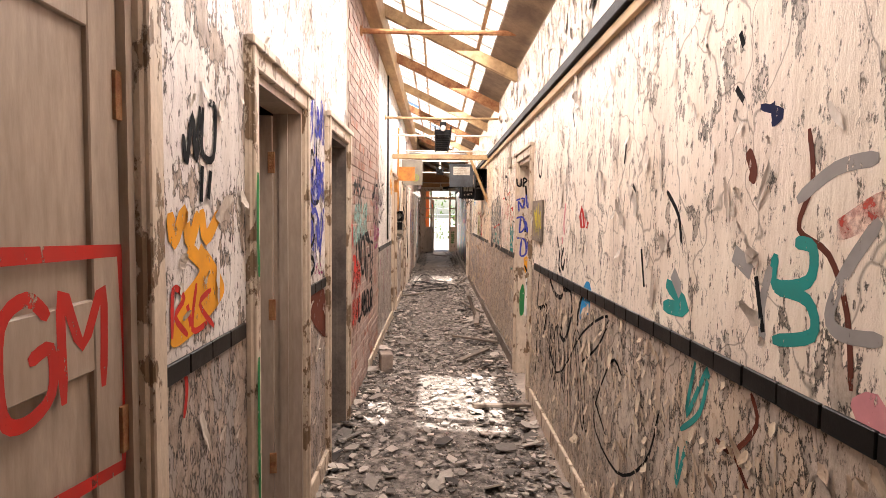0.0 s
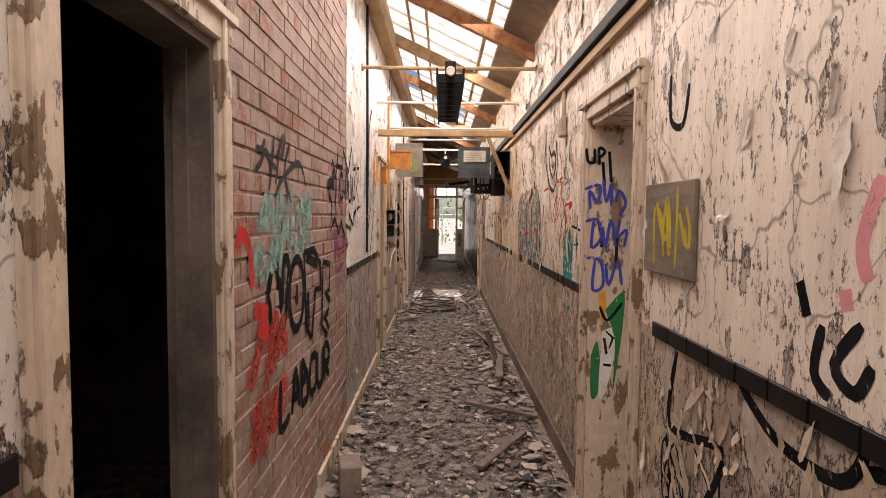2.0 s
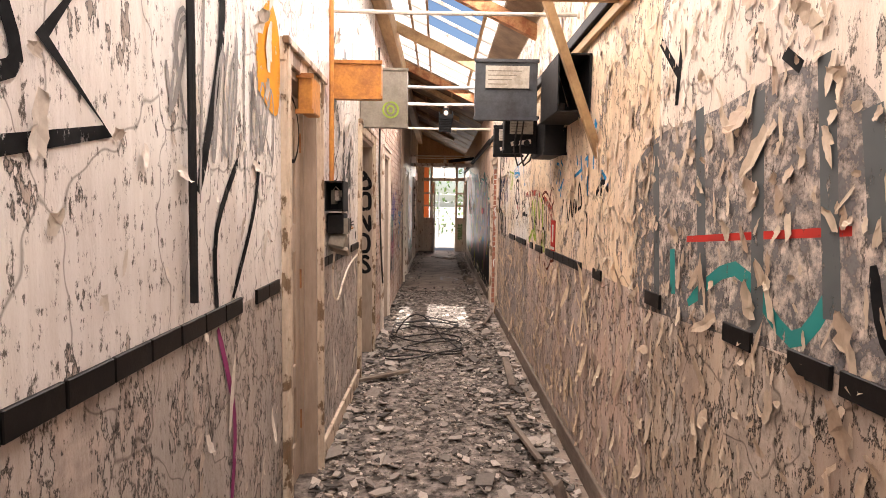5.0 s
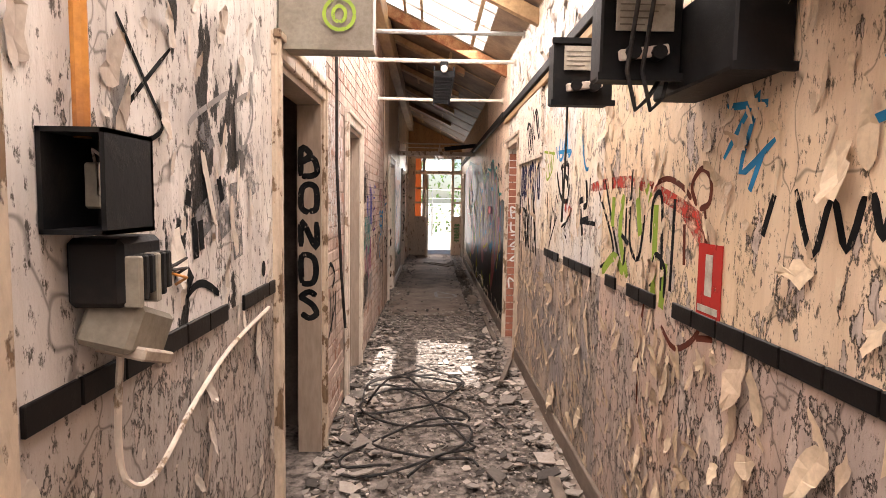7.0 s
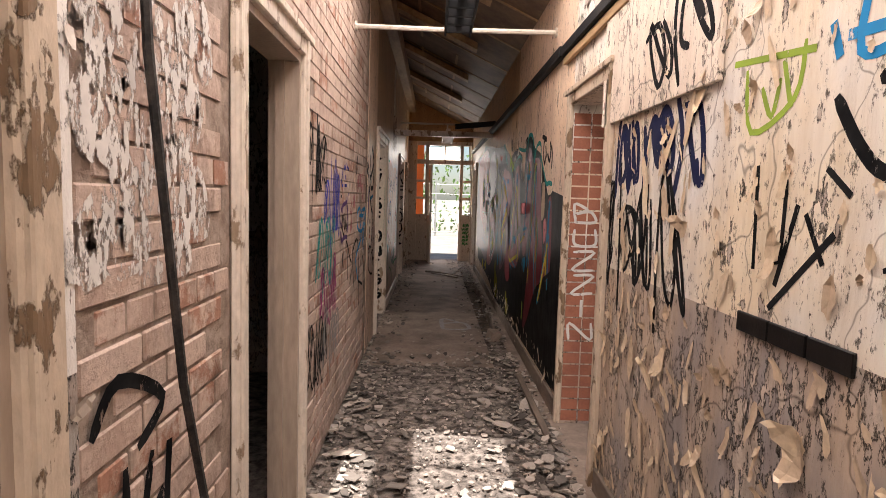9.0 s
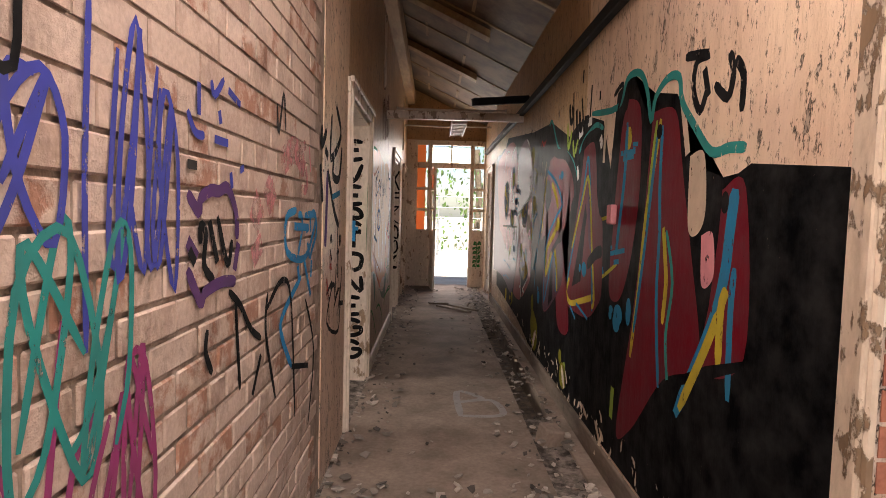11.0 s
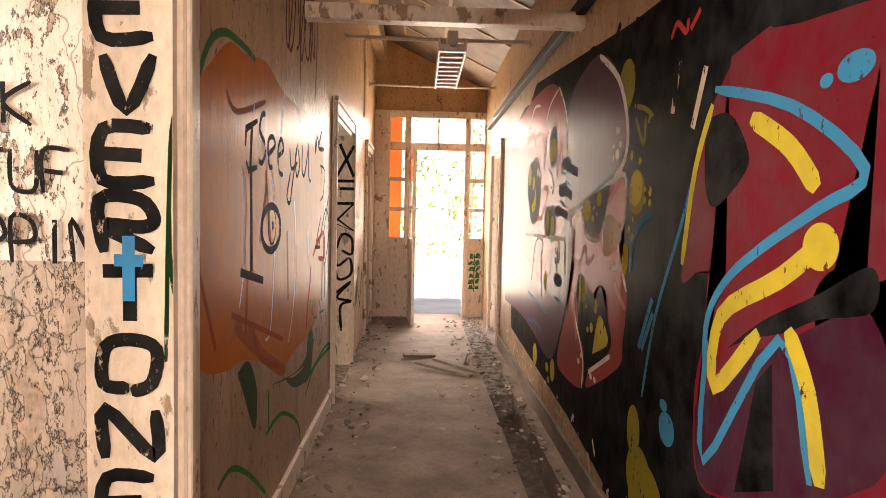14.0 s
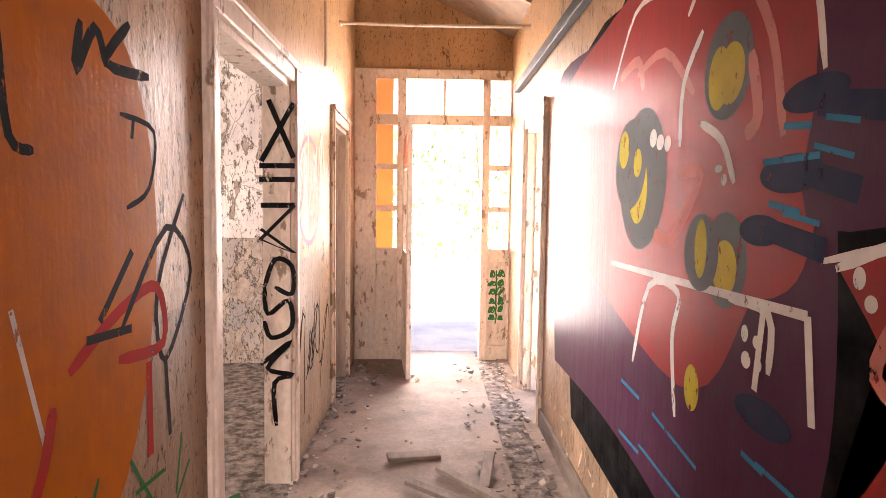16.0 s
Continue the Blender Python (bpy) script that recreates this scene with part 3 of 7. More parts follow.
def strip_light(x, yy, z, body, label, length, hang, top):
    """Open louvre fitting: two side rails, cross blades, spine and a hanger."""
    ob = base("louvre_light", (x, yy, z), label, "ceiling light", "louvre lights")
    part("spine", box(x - 0.035, x + 0.035, yy, yy + length, z + 0.03, z + 0.10, 0.006), body, ob)
    for s in (-1, 1):
        part("side_rail", box(x + s * 0.085 - 0.007, x + s * 0.085 + 0.007, yy - 0.02, yy + length, z - 0.04, z + 0.05, 0.003), body, ob)
    for k in range(9):
        part("blade", box(x - 0.078, x + 0.078, yy + 0.02 + k * length / 8.6, yy + 0.05 + k * length / 8.6, z - 0.03, z + 0.02), body, ob)
    part("hanger", tube([(x, hang, z + 0.06), (x, hang, top)], 0.014), white_steel, ob)
    part("lamp_holder", tube([(x, yy - 0.03, z + 0.03), (x, yy + 0.02, z + 0.03)], 0.03, 10), white_steel, ob)


strip_light(1.04, 4.75, 2.42, black_metal, "blackened louvre light hanging from a pipe", 1.75, 5.75, 2.72)
strip_light(1.05, 12.0, 2.58, black_metal, "blackened louvre light hanging from a pipe", 1.5, 12.6, 2.82)
strip_light(1.12, 18.75, 2.42, frame_white, "white slotted louvre light hanging from a conduit", 1.1, 19.5, 2.68)


# ---- doors ----
def architrave(k, side, a, b, material, reveal, label, head=HEAD):
    """Lining and moulded surround of an opening."""
    x, s, th = (XL, 1, 0.2 if k == 7 else TL) if side == "L" else (XR, -1, TR)
    ob = base("door_" + str(k), (x, (a + b) / 2, 0), label, "door frame", "", "structure")
    w = 0.095
    for y0, y1 in ((a - w, a + 0.004), (b - 0.004, b + w)):
        bm = box(*sorted((x - s * 0.004, x + s * 0.022)), y0, y1, 0, head + w, 0.006)
        add_box(bm, *sorted((x + s * 0.018, x + s * 0.034)), y0 + 0.008, y0 + 0.035, 0, head + w - 0.01, 0.004)
        part("jamb_moulding", bm, material, ob)
    bm = box(*sorted((x - s * 0.004, x + s * 0.024)), a - w - 0.006, b + w + 0.006, head, head + w, 0.006)
    add_box(bm, *sorted((x + s * 0.012, x + s * 0.040)), a - w - 0.012, b + w + 0.012, head + w - 0.03, head + w + 0.002, 0.004)
    part("head_moulding", bm, material, ob)
    if reveal:
        for y0, y1 in ((a, a + 0.03), (b - 0.03, b)):
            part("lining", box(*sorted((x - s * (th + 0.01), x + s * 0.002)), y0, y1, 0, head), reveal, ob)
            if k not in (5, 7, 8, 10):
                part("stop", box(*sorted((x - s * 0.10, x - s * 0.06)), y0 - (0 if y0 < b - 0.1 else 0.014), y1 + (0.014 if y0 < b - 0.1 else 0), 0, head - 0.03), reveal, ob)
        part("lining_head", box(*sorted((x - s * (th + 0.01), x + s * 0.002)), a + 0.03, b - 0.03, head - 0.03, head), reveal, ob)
    return ob


frames = []
for k, (a, b) in enumerate(LEFT_DOORS):
    # third lining gets a dark colour in place of the room's shade
    frames.append(architrave(k + 1, "L", a, b, frame_white if k in (5, 6, 7) else frame_paint, dark_shade_plaster if k == 2 else door_paint if k not in (6, 7) else frame_white, "chipped cream painted door frame in the corridor wall"))
architrave(10, "R", *RIGHT_DOORS[0], frame_paint, frame_paint, "open doorway with peeling painted lining covered in tags")
architrave(11, "R", *RIGHT_DOORS[1], frame_paint, None, "doorway with its lining torn out, bare brick inside")
architrave(12, "R", *RIGHT_DOORS[2], frame_white, frame_white, "white painted doorway near the exit")


def panel_door(x, a, b, label, turn=0.0):
    """Framed four-panel leaf hinged on its far edge."""
    ob = base("panel_door", (x, b, 0), label, "door")
    w, h, s = b - a - 0.066, HEAD - 0.05, 0.10
    m = Matrix.Translation((x, b - 0.033, 0.01)) @ pose(0, 0, 0, 0, 0, turn)
    for y0, y1 in ((-w, -w + s), (-s, 0)):
        part("stile", box(-0.02, 0.02, y0, y1, 0, h, 0.003, m), door_paint, ob)
    for z0, z1 in ((0, 0.2), (0.5, 0.62), (1.2, 1.34), (1.86, h)):
        part("rail", box(-0.02, 0.02, -w + s, -s, z0, z1, 0.003, m), door_paint, ob)
    for z0, z1 in ((0.2, 0.5), (0.62, 1.2), (1.34, 1.86)):
        part("panel", box(-0.008, 0.008, -w + s, -s, z0, z1, 0, m), door_paint, ob)
    part("lock_plate", box(0.02, 0.026, -w + 0.02, -w + 0.07, 0.92, 1.1, 0.001, m), rust, ob)
    for z in (0.25, 1.0, 1.7):
        part("hinge", box(0.018, 0.028, -0.02, 0.012, z, z + 0.1, 0.001, m), rust, ob)
    return ob


panel_door(XL - 0.035, *LEFT_DOORS[0], "closed cream panelled door sprayed with red letters")
panel_door(XL - 0.13, *LEFT_DOORS[1], "cream panelled door standing open into a dark room", -84)
panel_door(XL - 0.10, *LEFT_DOORS[3], "closed cream panelled door sprayed with black marks")
panel_door(XL - 0.10, *LEFT_DOORS[8], "closed cream panelled door by the exit")

# ---- exit screen ----
ex = base("door_13", (1.1, YE, 0), "weathered timber exit screen with sidelights, transom panes and an open door", "door frame", "", "structure")
EL, ER = XL, XR + 0.06
for x0, x1, z1 in ((EL, EL + 0.2, 2.66), (0.72, 0.80, 2.66), (1.49, 1.56, 2.66), (1.74, ER, 2.66)):
    part("post", box(x0, x1, YE - 0.05, YE + 0.05, 0, z1, 0.005), frame_white, ex)
for x0, x1 in ((EL + 0.2, 0.72), (0.80, 1.49), (1.56, 1.74)):
    for z0, z1 in ((2.16, 2.26), (2.57, 2.66)):
        part("rail", box(x0, x1, YE - 0.04, YE + 0.04, z0, z1, 0.004), frame_white, ex)
part("transom_bar", box(1.13, 1.16, YE - 0.03, YE + 0.03, 2.26, 2.57), frame_white, ex)
for x0, x1 in ((0.53, 0.72), (1.56, 1.74)):
    for z0, z1 in ((0.0, 0.14), (0.92, 1.04), (1.38, 1.43), (1.76, 1.81)):
        part("rail", box(x0, x1, YE - 0.035, YE + 0.035, z0, z1, 0.003), frame_white, ex)
    part("lower_panel", box(x0, x1, YE - 0.012, YE + 0.012, 0.14, 0.92), frame_white, ex)
for z0, z1 in ((1.04, 1.38), (1.43, 1.76), (1.81, 2.16), (2.26, 2.57)):
    part("amber_pane", box(0.53, 0.68, YE - 0.004, YE + 0.004, z0, z1), orange_glass, ex)
for x0, x1 in ((0.80, 1.13), (1.16, 1.49)):
    g = part("pane", box(x0, x1, YE - 0.003, YE + 0.003, 2.26, 2.57), clear_glass, ex)
    g.visible_shadow = False
leaf = base("exit_door", (0.80, YE - 0.03, 0), "open white glazed exit door folded back into the corridor", "door")
lm = Matrix.Translation((0.79, YE - 0.06, 0.02)) @ pose(0, 0, 0, 0, 0, 96)
for x0, x1 in ((-0.68, -0.58), (-0.10, 0.0)):
    part("stile", box(x0, x1, -0.02, 0.02, 0, 2.1, 0.003, lm), frame_white, leaf)
for z0, z1 in ((0, 0.2), (0.9, 1.02), (1.38, 1.42), (1.72, 1.76), (2.0, 2.1)):
    part("rail", box(-0.58, -0.10, -0.02, 0.02, z0, z1, 0.003, lm), frame_white, leaf)
part("panel", box(-0.58, -0.10, -0.008, 0.008, 0.2, 0.9, 0, lm), frame_white, leaf)
part("amber_pane", box(-0.58, -0.10, -0.003, 0.003, 1.76, 2.0, 0, lm), orange_glass, leaf)

# ---- outside ----
thing("ground", box(-150, 150, YE + 0.3, 300, -0.4, -0.03), ground_mat, "pale sunlit paving outside", "ground", "", "structure")
thing("ground_around", box(-150, 150, -150, YE + 0.3, -0.6, -0.42), ground_mat, "bare ground round the building", "ground", "", "structure")
fence = base("mesh_fence", (1, 31, 0), "galvanised steel mesh fence across the yard", "fence")
for k in range(9):
    part("post", tube([(-7 + 2 * k, 31, -0.03), (-7 + 2 * k, 31, 2.0)], 0.03), galvanised, fence)
for z in (0.15, 0.5, 0.85, 1.2, 1.55, 1.9):
    part("wire", tube([(-7, 31, z), (9, 31, z)], 0.012, 6), galvanised, fence)
rng = random.Random(5)
bm = bmesh.new()
for k in range(3200):
    c = Vector((rng.uniform(-9, 11), 33.5 + rng.gauss(0, 0.8), abs(rng.gauss(0.9, 0.9))))
    if rng.random() < 0.5:
        c = Vector((rng.choice((-6.3, -3.4, -0.2, 2.6, 5.8)) + rng.gauss(0, 1.1), 36 + rng.gauss(0, 1), 3.6 + rng.gauss(0, 1.2)))
    q = Euler((rng.uniform(0, 6), rng.uniform(0, 6), rng.uniform(0, 6))).to_matrix()
    s = rng.uniform(0.06, 0.15)
    bm.faces.new([bm.verts.new(c + q @ Vector(v) * s) for v in ((-1, 0, 0), (0, -0.5, 0.1), (1, 0, 0), (0, 0.5, 0.1))])
thing("hedge_leaves", bm, leaves, "green leaves of the hedge and trees behind the fence", "foliage", "", "stuff")
for x in (-6.3, -3.4, -0.2, 2.6, 5.8):
    ob = base("tree", (x, 36, 0), "slim tree trunk behind the mesh fence", "tree", "yard trees")
    part("trunk", tube([(x, 36, -0.1), (x + 0.1, 36, 2.0), (x - 0.05, 36, 4.0)], 0.13), bark, ob)
    part("limb", tube([(x + 0.1, 36, 2.2), (x + 0.8, 36.2, 3.6)], 0.05), bark, ob)

# ---- meters, boxes and wiring ----
def smooth3(points, steps=5):
    """A softly curved run through the points."""
    p = [Vector(q) for q in (points[0], *points, points[-1])]
    out = []
    for i in range(1, len(p) - 2):
        for k in range(steps):
            f = k / steps
            out.append(0.5 * (2 * p[i] + (p[i + 1] - p[i - 1]) * f + (2 * p[i - 1] - 5 * p[i] + 4 * p[i + 1] - p[i + 2]) * f * f + (3 * p[i] - p[i - 1] - 3 * p[i + 1] + p[i + 2]) * f ** 3))
    return out + [Vector(points[-1])]


def meter_case(x0, x1, y0, y1, z0, z1, body, label, plate=True, lined=False):
    ob = base("meter_box", ((x0 + x1) / 2, (y0 + y1) / 2, z0), label, "meter box", "meter boxes")
    part("case", box(x0, x1, y0, y1, z0, z1, 0.006), body, ob)
    for zz in (z0 - 0.008, z1 - 0.012):
        part("rim", box(x0 - 0.008, x1 + 0.008, y0 - 0.012, y0, zz, zz + 0.02), body, ob)
    if plate:
        w, h = x1 - x0, z1 - z0
        pl = part("label_plate", box(x0 + 0.16 * w, x0 + 0.86 * w, y0 - 0.016, y0 - 0.010, z0 + 0.52 * h, z1 - 0.1 * h), paper, ob, "faded paper label")
        for k in range(4):
            part("print_line", box(x0 + 0.2 * w, x0 + (0.5 + 0.08 * k) * w, y0 - 0.018, y0 - 0.0155, z0 + (0.58 + 0.075 * k) * h, z0 + (0.595 + 0.075 * k) * h), grey_metal, pl)
        if lined:
            part("link_bar", box(-0.3 * w, 0.3 * w, -0.01, 0.01, -0.05 * h, 0.07 * h, 0.003, pose((x0 + x1) / 2, y0 - 0.02, z0 + 0.26 * h, 0, -8, 0)), frame_white, ob)
            for u in (0.35, 0.66):
                part("bolt", tube([(x0 + u * w, y0 - 0.045, z0 + 0.26 * h), (x0 + u * w, y0 - 0.01, z0 + 0.26 * h)], 0.02, 8), black_metal, ob)
    return ob


def open_case(x0, x1, y0, y1, z0, z1, label):
    """An emptied switch case: back, four sides and leftover terminals."""
    ob = base("switch_case", ((x0 + x1) / 2, (y0 + y1) / 2, z0), label, "switch case", "switch cases")
    part("back", box(x0, x1, y1 - 0.008, y1, z0, z1), black_metal, ob)
    for a in ((x0, x0 + 0.008, y0, y1, z0, z1), (x1 - 0.008, x1, y0, y1, z0, z1), (x0, x1, y0, y1, z0, z0 + 0.008), (x0, x1, y0, y1, z1 - 0.008, z1)):
        part("side", box(*a), black_metal, ob)
    for k in range(3):
        x = x0 + 0.02 + k * (x1 - x0 - 0.05) / 3
        part("terminal", box(x, x + 0.03, y1 - 0.07, y1 - 0.008, z0 + 0.04 + 0.02 * k, z0 + 0.12, 0.004), frame_white if k == 1 else grey_metal, ob)
    part("lead", tube([(x0 + 0.03, y1 - 0.05, z0 + 0.12), ((x0 + x1) / 2, y1 - 0.1, z1 - 0.03), (x1 - 0.02, y1 - 0.05, z0 + 0.1)], 0.003, 5), frame_white, ob)
    return ob


meter_case(1.19, 1.58, 8.2, 8.30, 2.0, 2.36, blue_metal, "large slate-grey meter cabinet with a pasted paper")
meter_case(1.385, 1.60, 8.94, 9.04, 1.83, 2.05, black_metal, "small black meter with a paper label hanging from the wall", True, True)
meter_case(1.40, 1.62, 8.40, 8.50, 1.81, 2.04, black_metal, "black meter with a paper label and a pale link bar", True, True)
open_case(1.58, 1.755, 7.56, 8.06, 1.95, 2.25, "open black switch case with its fuses pulled out")
meter_case(1.62, 1.757, 8.12, 8.6, 1.78, 2.0, black_metal, "black fuse box screwed to the peeling wall", False)
meter_case(0.335, 0.71, 9.2, 9.34, 2.07, 2.52, grey_metal, "beige metal cabinet with a green sprayed ring", False)
meter_case(0.335, 0.62, 8.0, 8.10, 2.08, 2.29, orange_metal, "orange painted metal box on the wall", False)
meter_case(0.335, 0.40, 7.12, 7.30, 1.86, 2.02, orange_metal, "small yellow box sprayed over above the door", False)
for x, a in ((1.50, 0.0), (1.46, 0.05)):
    thing("loose_cable", tube([(x, 8.36, 2.3), (x + 0.02, 8.35, 2.0), (x, 8.36, 1.82), (x + 0.03, 8.37, 1.72), (x + 0.08, 8.42, 1.76), (x + 0.12 + a, 8.45, 1.9)], 0.006, 6), rubber, "black wire dangling from the meters", "cable", "loose cables")
thing("hanging_wire", tube([(1.44, 8.945, 1.86), (1.442, 8.96, 1.6), (1.44, 8.98, 1.4)], 0.004, 6), rubber, "thin black wire hanging from a meter", "cable", "loose cables")

open_case(0.333, 0.44, 7.74, 7.90, 1.41, 1.58, "burnt open fuse box on the smoke-stained wall")
fuse = base("burnt_fuse_board", (0.42, 8.08, 1.26), "charred fuse board hanging off the wall with bare wires", "fuse board")
part("carrier", box(0.333, 0.43, 7.80, 7.95, 1.28, 1.40, 0.01), black_metal, fuse)
for k in range(6):
    part("fuse", box(0.425, 0.455, 7.81 + 0.022 * k, 7.826 + 0.022 * k, 1.28 + 0.01 * (k % 3), 1.37, 0.003), grey_metal if k % 3 == 0 else black_metal, fuse)
for k in range(3):
    part("wire", tube([(0.44, 7.93, 1.33), (0.46, 7.99, 1.31 + 0.02 * k), (0.42, 8.03, 1.29 + 0.02 * k)], 0.003, 5), orange_metal if k == 0 else rubber, fuse)
junk = base("junction_box", (0.42, 8.05, 1.12), "dirty beige junction box hanging askew below the fuses", "junction box")
part("shell", box(-0.05, 0.05, -0.08, 0.08, -0.045, 0.045, 0.01, pose(0.385, 7.90, 1.225, -18, 12, 0)), grey_metal, junk)
part("lid", box(-0.045, 0.045, -0.07, 0.07, -0.012, 0.012, 0.004, pose(0.40, 7.90, 1.18, -18, 12, 0)), plaster, junk)
thing("conduit_orange", tube([(0.36, 7.82, 2.9), (0.36, 7.82, 2.1), (0.36, 7.82, 1.57)], 0.014), orange_metal, "orange painted conduit running down to a fuse box", "conduit")
thing("sagging_cable", tube(smooth3([(0.36, 7.92, 1.18), (0.345, 7.93, 1.0), (0.35, 7.95, 0.90), (0.36, 8.05, 0.87), (0.35, 8.3, 0.95), (0.345, 8.6, 1.02), (0.345, 9.0, 1.06)]), 0.007, 6), frame_white, "white cable sagging along the wall", "cable")
thing("wall_socket", box(XR - 0.035, XR, 4.55, 4.66, 2.02, 2.14, 0.008), plaster, "old beige junction box over the door", "junction box")
thing("wall_conduit", tube([(XR - 0.014, 4.6, 2.35), (XR - 0.014, 4.6, 2.14)], 0.012), plaster, "short conduit above a junction box", "conduit")
thing("wall_switch", box(XR - 0.03, XR, 14.72, 14.80, 1.30, 1.40, 0.006), PAINT["pink"], "pink sprayed switch box on the mural wall", "switch")
thing("wall_board", box(XR - 0.022, XR - 0.002, 11.08, 12.27, 1.80, 2.34, 0.003), wall_cream, "painted board fixed over the wall", "board")
thing("torn_panel", box(XR - 0.016, XR - 0.002, 2.66, 3.08, 1.33, 1.64, 0.003), grey_timber, "small brown panel with yellow scrawls on the wall", "panel")
sign = base("fire_point_sign", (XR, 8.46, 1.27), "faded red fire notice pasted on peeling paint", "sign")
part("sheet", box(XR - 0.006, XR - 0.002, 8.39, 8.53, 1.14, 1.36), PAINT["red"], sign)
part("symbol", box(XR - 0.008, XR - 0.0055, 8.44, 8.48, 1.21, 1.33), paper, sign)
part("print_line", box(XR - 0.008, XR - 0.0055, 8.40, 8.52, 1.16, 1.18), paper, sign)
for yy, x, z0, z1 in ((17.5, XL + 0.02, 2.5, 3.2), (20.9, XL + 0.02, 2.3, 3.1), (5.95, XL + 0.02, 1.2, 3.4)):
    thing("wall_conduit", tube([(x, yy, z1), (x, yy + 0.01, (z0 + z1) / 2), (x, yy, z0)], 0.011), black_metal if yy < 11 else frame_white, "thin conduit running up the wall", "conduit")
thing("trailing_cable", tube([(0.36, 10.42, 3.0), (0.37, 10.44, 2.2), (0.36, 10.50, 1.7), (0.37, 10.62, 1.0), (0.38, 10.74, 0.6)], 0.01, 6), rubber, "black cable trailing down beside a door", "cable")
for a, b in ((-0.22, 0.40), (1.35, 1.83), (4.0, 6.85), (7.66, 9.2), (16.5, 18.92)):
    thing("baseboard", box(XL, XL + 0.022, a, b, 0.0, 0.12, 0.004), frame_paint if b < 12 else frame_white, "broken painted baseboard", "baseboard", "", "structure")
for a, b in ((-4, 3.1), (4.1, 12.1), (13.1, 20.8)):
    thing("baseboard", box(XR - 0.022, XR, a, b, 0.012, 0.13, 0.004), grey_timber if b > 5 else frame_paint, "worn timber baseboard above the trench", "baseboard", "", "structure")

# ---- loose timber, cable and junk on the floor ----
rng = random.Random(11)
PLANKS = [(1.52, 2.9, 0.03, 0.5, 12), (1.40, 4.6, 0.02, 0.7, 60), (1.45, 5.3, 0.04, 0.6, -30), (1.55, 6.4, 0.10, 0.8, 85), (1.58, 6.9, 0.14, 0.7, 100), (1.50, 8.0, 0.03, 0.9, 96), (1.58, 9.3, 0.05, 0.7, 88),
          (1.60, 11.6, 0.05, 0.6, 75), (1.62, 13.2, 0.05, 1.0, 92), (1.15, 19.8, 0.02, 0.55, -35), (1.28, 19.9, 0.025, 0.6, -50), (1.34, 20.1, 0.03, 0.4, 80), (0.95, 20.3, 0.015, 0.3, 15), (0.52, 9.2, 0.03, 0.5, 30)]
for x, yy, z, ln, turn in PLANKS:
    w = rng.uniform(0.035, 0.07)
    thing("loose_plank", box(-ln / 2, ln / 2, -w / 2, w / 2, -0.012, 0.012, 0.003, pose(x, yy, z + 0.012, rng.uniform(-6, 6), rng.uniform(-4, 4), turn)), grey_timber, "splintered grey timber lying in the rubble", "plank", "loose planks")
thing("leaning_board", box(-0.06, 0.06, -0.012, 0.012, 0, 0.42, 0.003, pose(1.58, 6.55, 0.0, -24, 14, 70)), grey_timber, "broken dark board leaning on the wall", "board")
thing("concrete_block", box(-0.06, 0.06, -0.09, 0.09, 0, 0.18, 0.008, pose(0.50, 4.05, 0.0, 0, 0, 12)), concrete, "pale concrete block against the wall", "block")
thing("concrete_block", box(-0.06, 0.06, -0.06, 0.06, 0, 0.2, 0.008, pose(1.54, 15.2, -0.1, 10, 8, 20)), concrete, "pale concrete block in the trench", "block")
for s in range(4):
    pts = [(0.85 + 0.38 * math.sin(0.19 * k * (1 + 0.2 * s) + 1.7 * s), 9.75 + 0.055 * k + 0.12 * math.sin(0.5 * k + s), 0.035 + (0.22 * math.sin((k - 14) * 0.4) if s == 0 and 14 < k < 22 else 0.012 * math.sin(k + s))) for k in range(36)]
    thing("tangled_cable", tube(pts, 0.008, 6), rubber, "tangled black cable lying across the rubble", "cable", "loose cables")


def rubbish(name, count, y0, y1, spread, big, seed, label, material=None, zbase=0.003):
    """Broken flat plaster chips: tilted, chipped slabs."""
    r = random.Random(seed)
    verts, faces = [], []
    for _ in range(count):
        u = r.random()
        x = XL + 0.02 + (1.4 * u if r.random() < spread else (0.30 * u * u if r.random() < 0.45 else 1.33 - 0.42 * u * u))
        yy = r.uniform(y0, y1)
        s = big * (0.25 + 0.75 * r.random() ** 2.5)
        e = Euler((r.gauss(0, 0.25), r.gauss(0, 0.25), r.uniform(0, 6.3))).to_matrix()
        h = r.uniform(0.003, 0.010)
        n = r.choice((4, 4, 5, 6))
        ring = [(s * r.uniform(0.6, 1.1) * math.cos(6.283 * k / n), s * r.uniform(0.4, 0.9) * math.sin(6.283 * k / n)) for k in range(n)]
        o = len(verts)
        z = zbase + s * 0.16 + r.random() * 0.015
        for zz in (0, h):
            verts += [tuple(Vector((x, yy, z)) + e @ Vector((a, b, zz))) for a, b in ring]
        faces.append([o + n + k for k in range(n)])
        faces += [[o + k, o + (k + 1) % n, o + n + (k + 1) % n, o + n + k] for k in range(n)]
    me = bpy.data.meshes.new(name)
    me.from_pydata(verts, [], faces)
    me.materials.append(material or chips)
    return tagged(new(name, me), label, "rubble", "", "stuff")


rubbish("plaster_rubble", 5200, -1.5, 14.6, 0.55, 0.05, 1, "broken plaster and paint chips over the corridor floor")
rubbish("coarse_rubble", 700, 0.5, 13.6, 0.25, 0.10, 2, "larger slabs of fallen plaster along the walls")
rubbish("sparse_rubble", 900, 14.4, 22.3, 0.12, 0.04, 3, "scattered chips along the edges of the bare floor", None, 0.008)
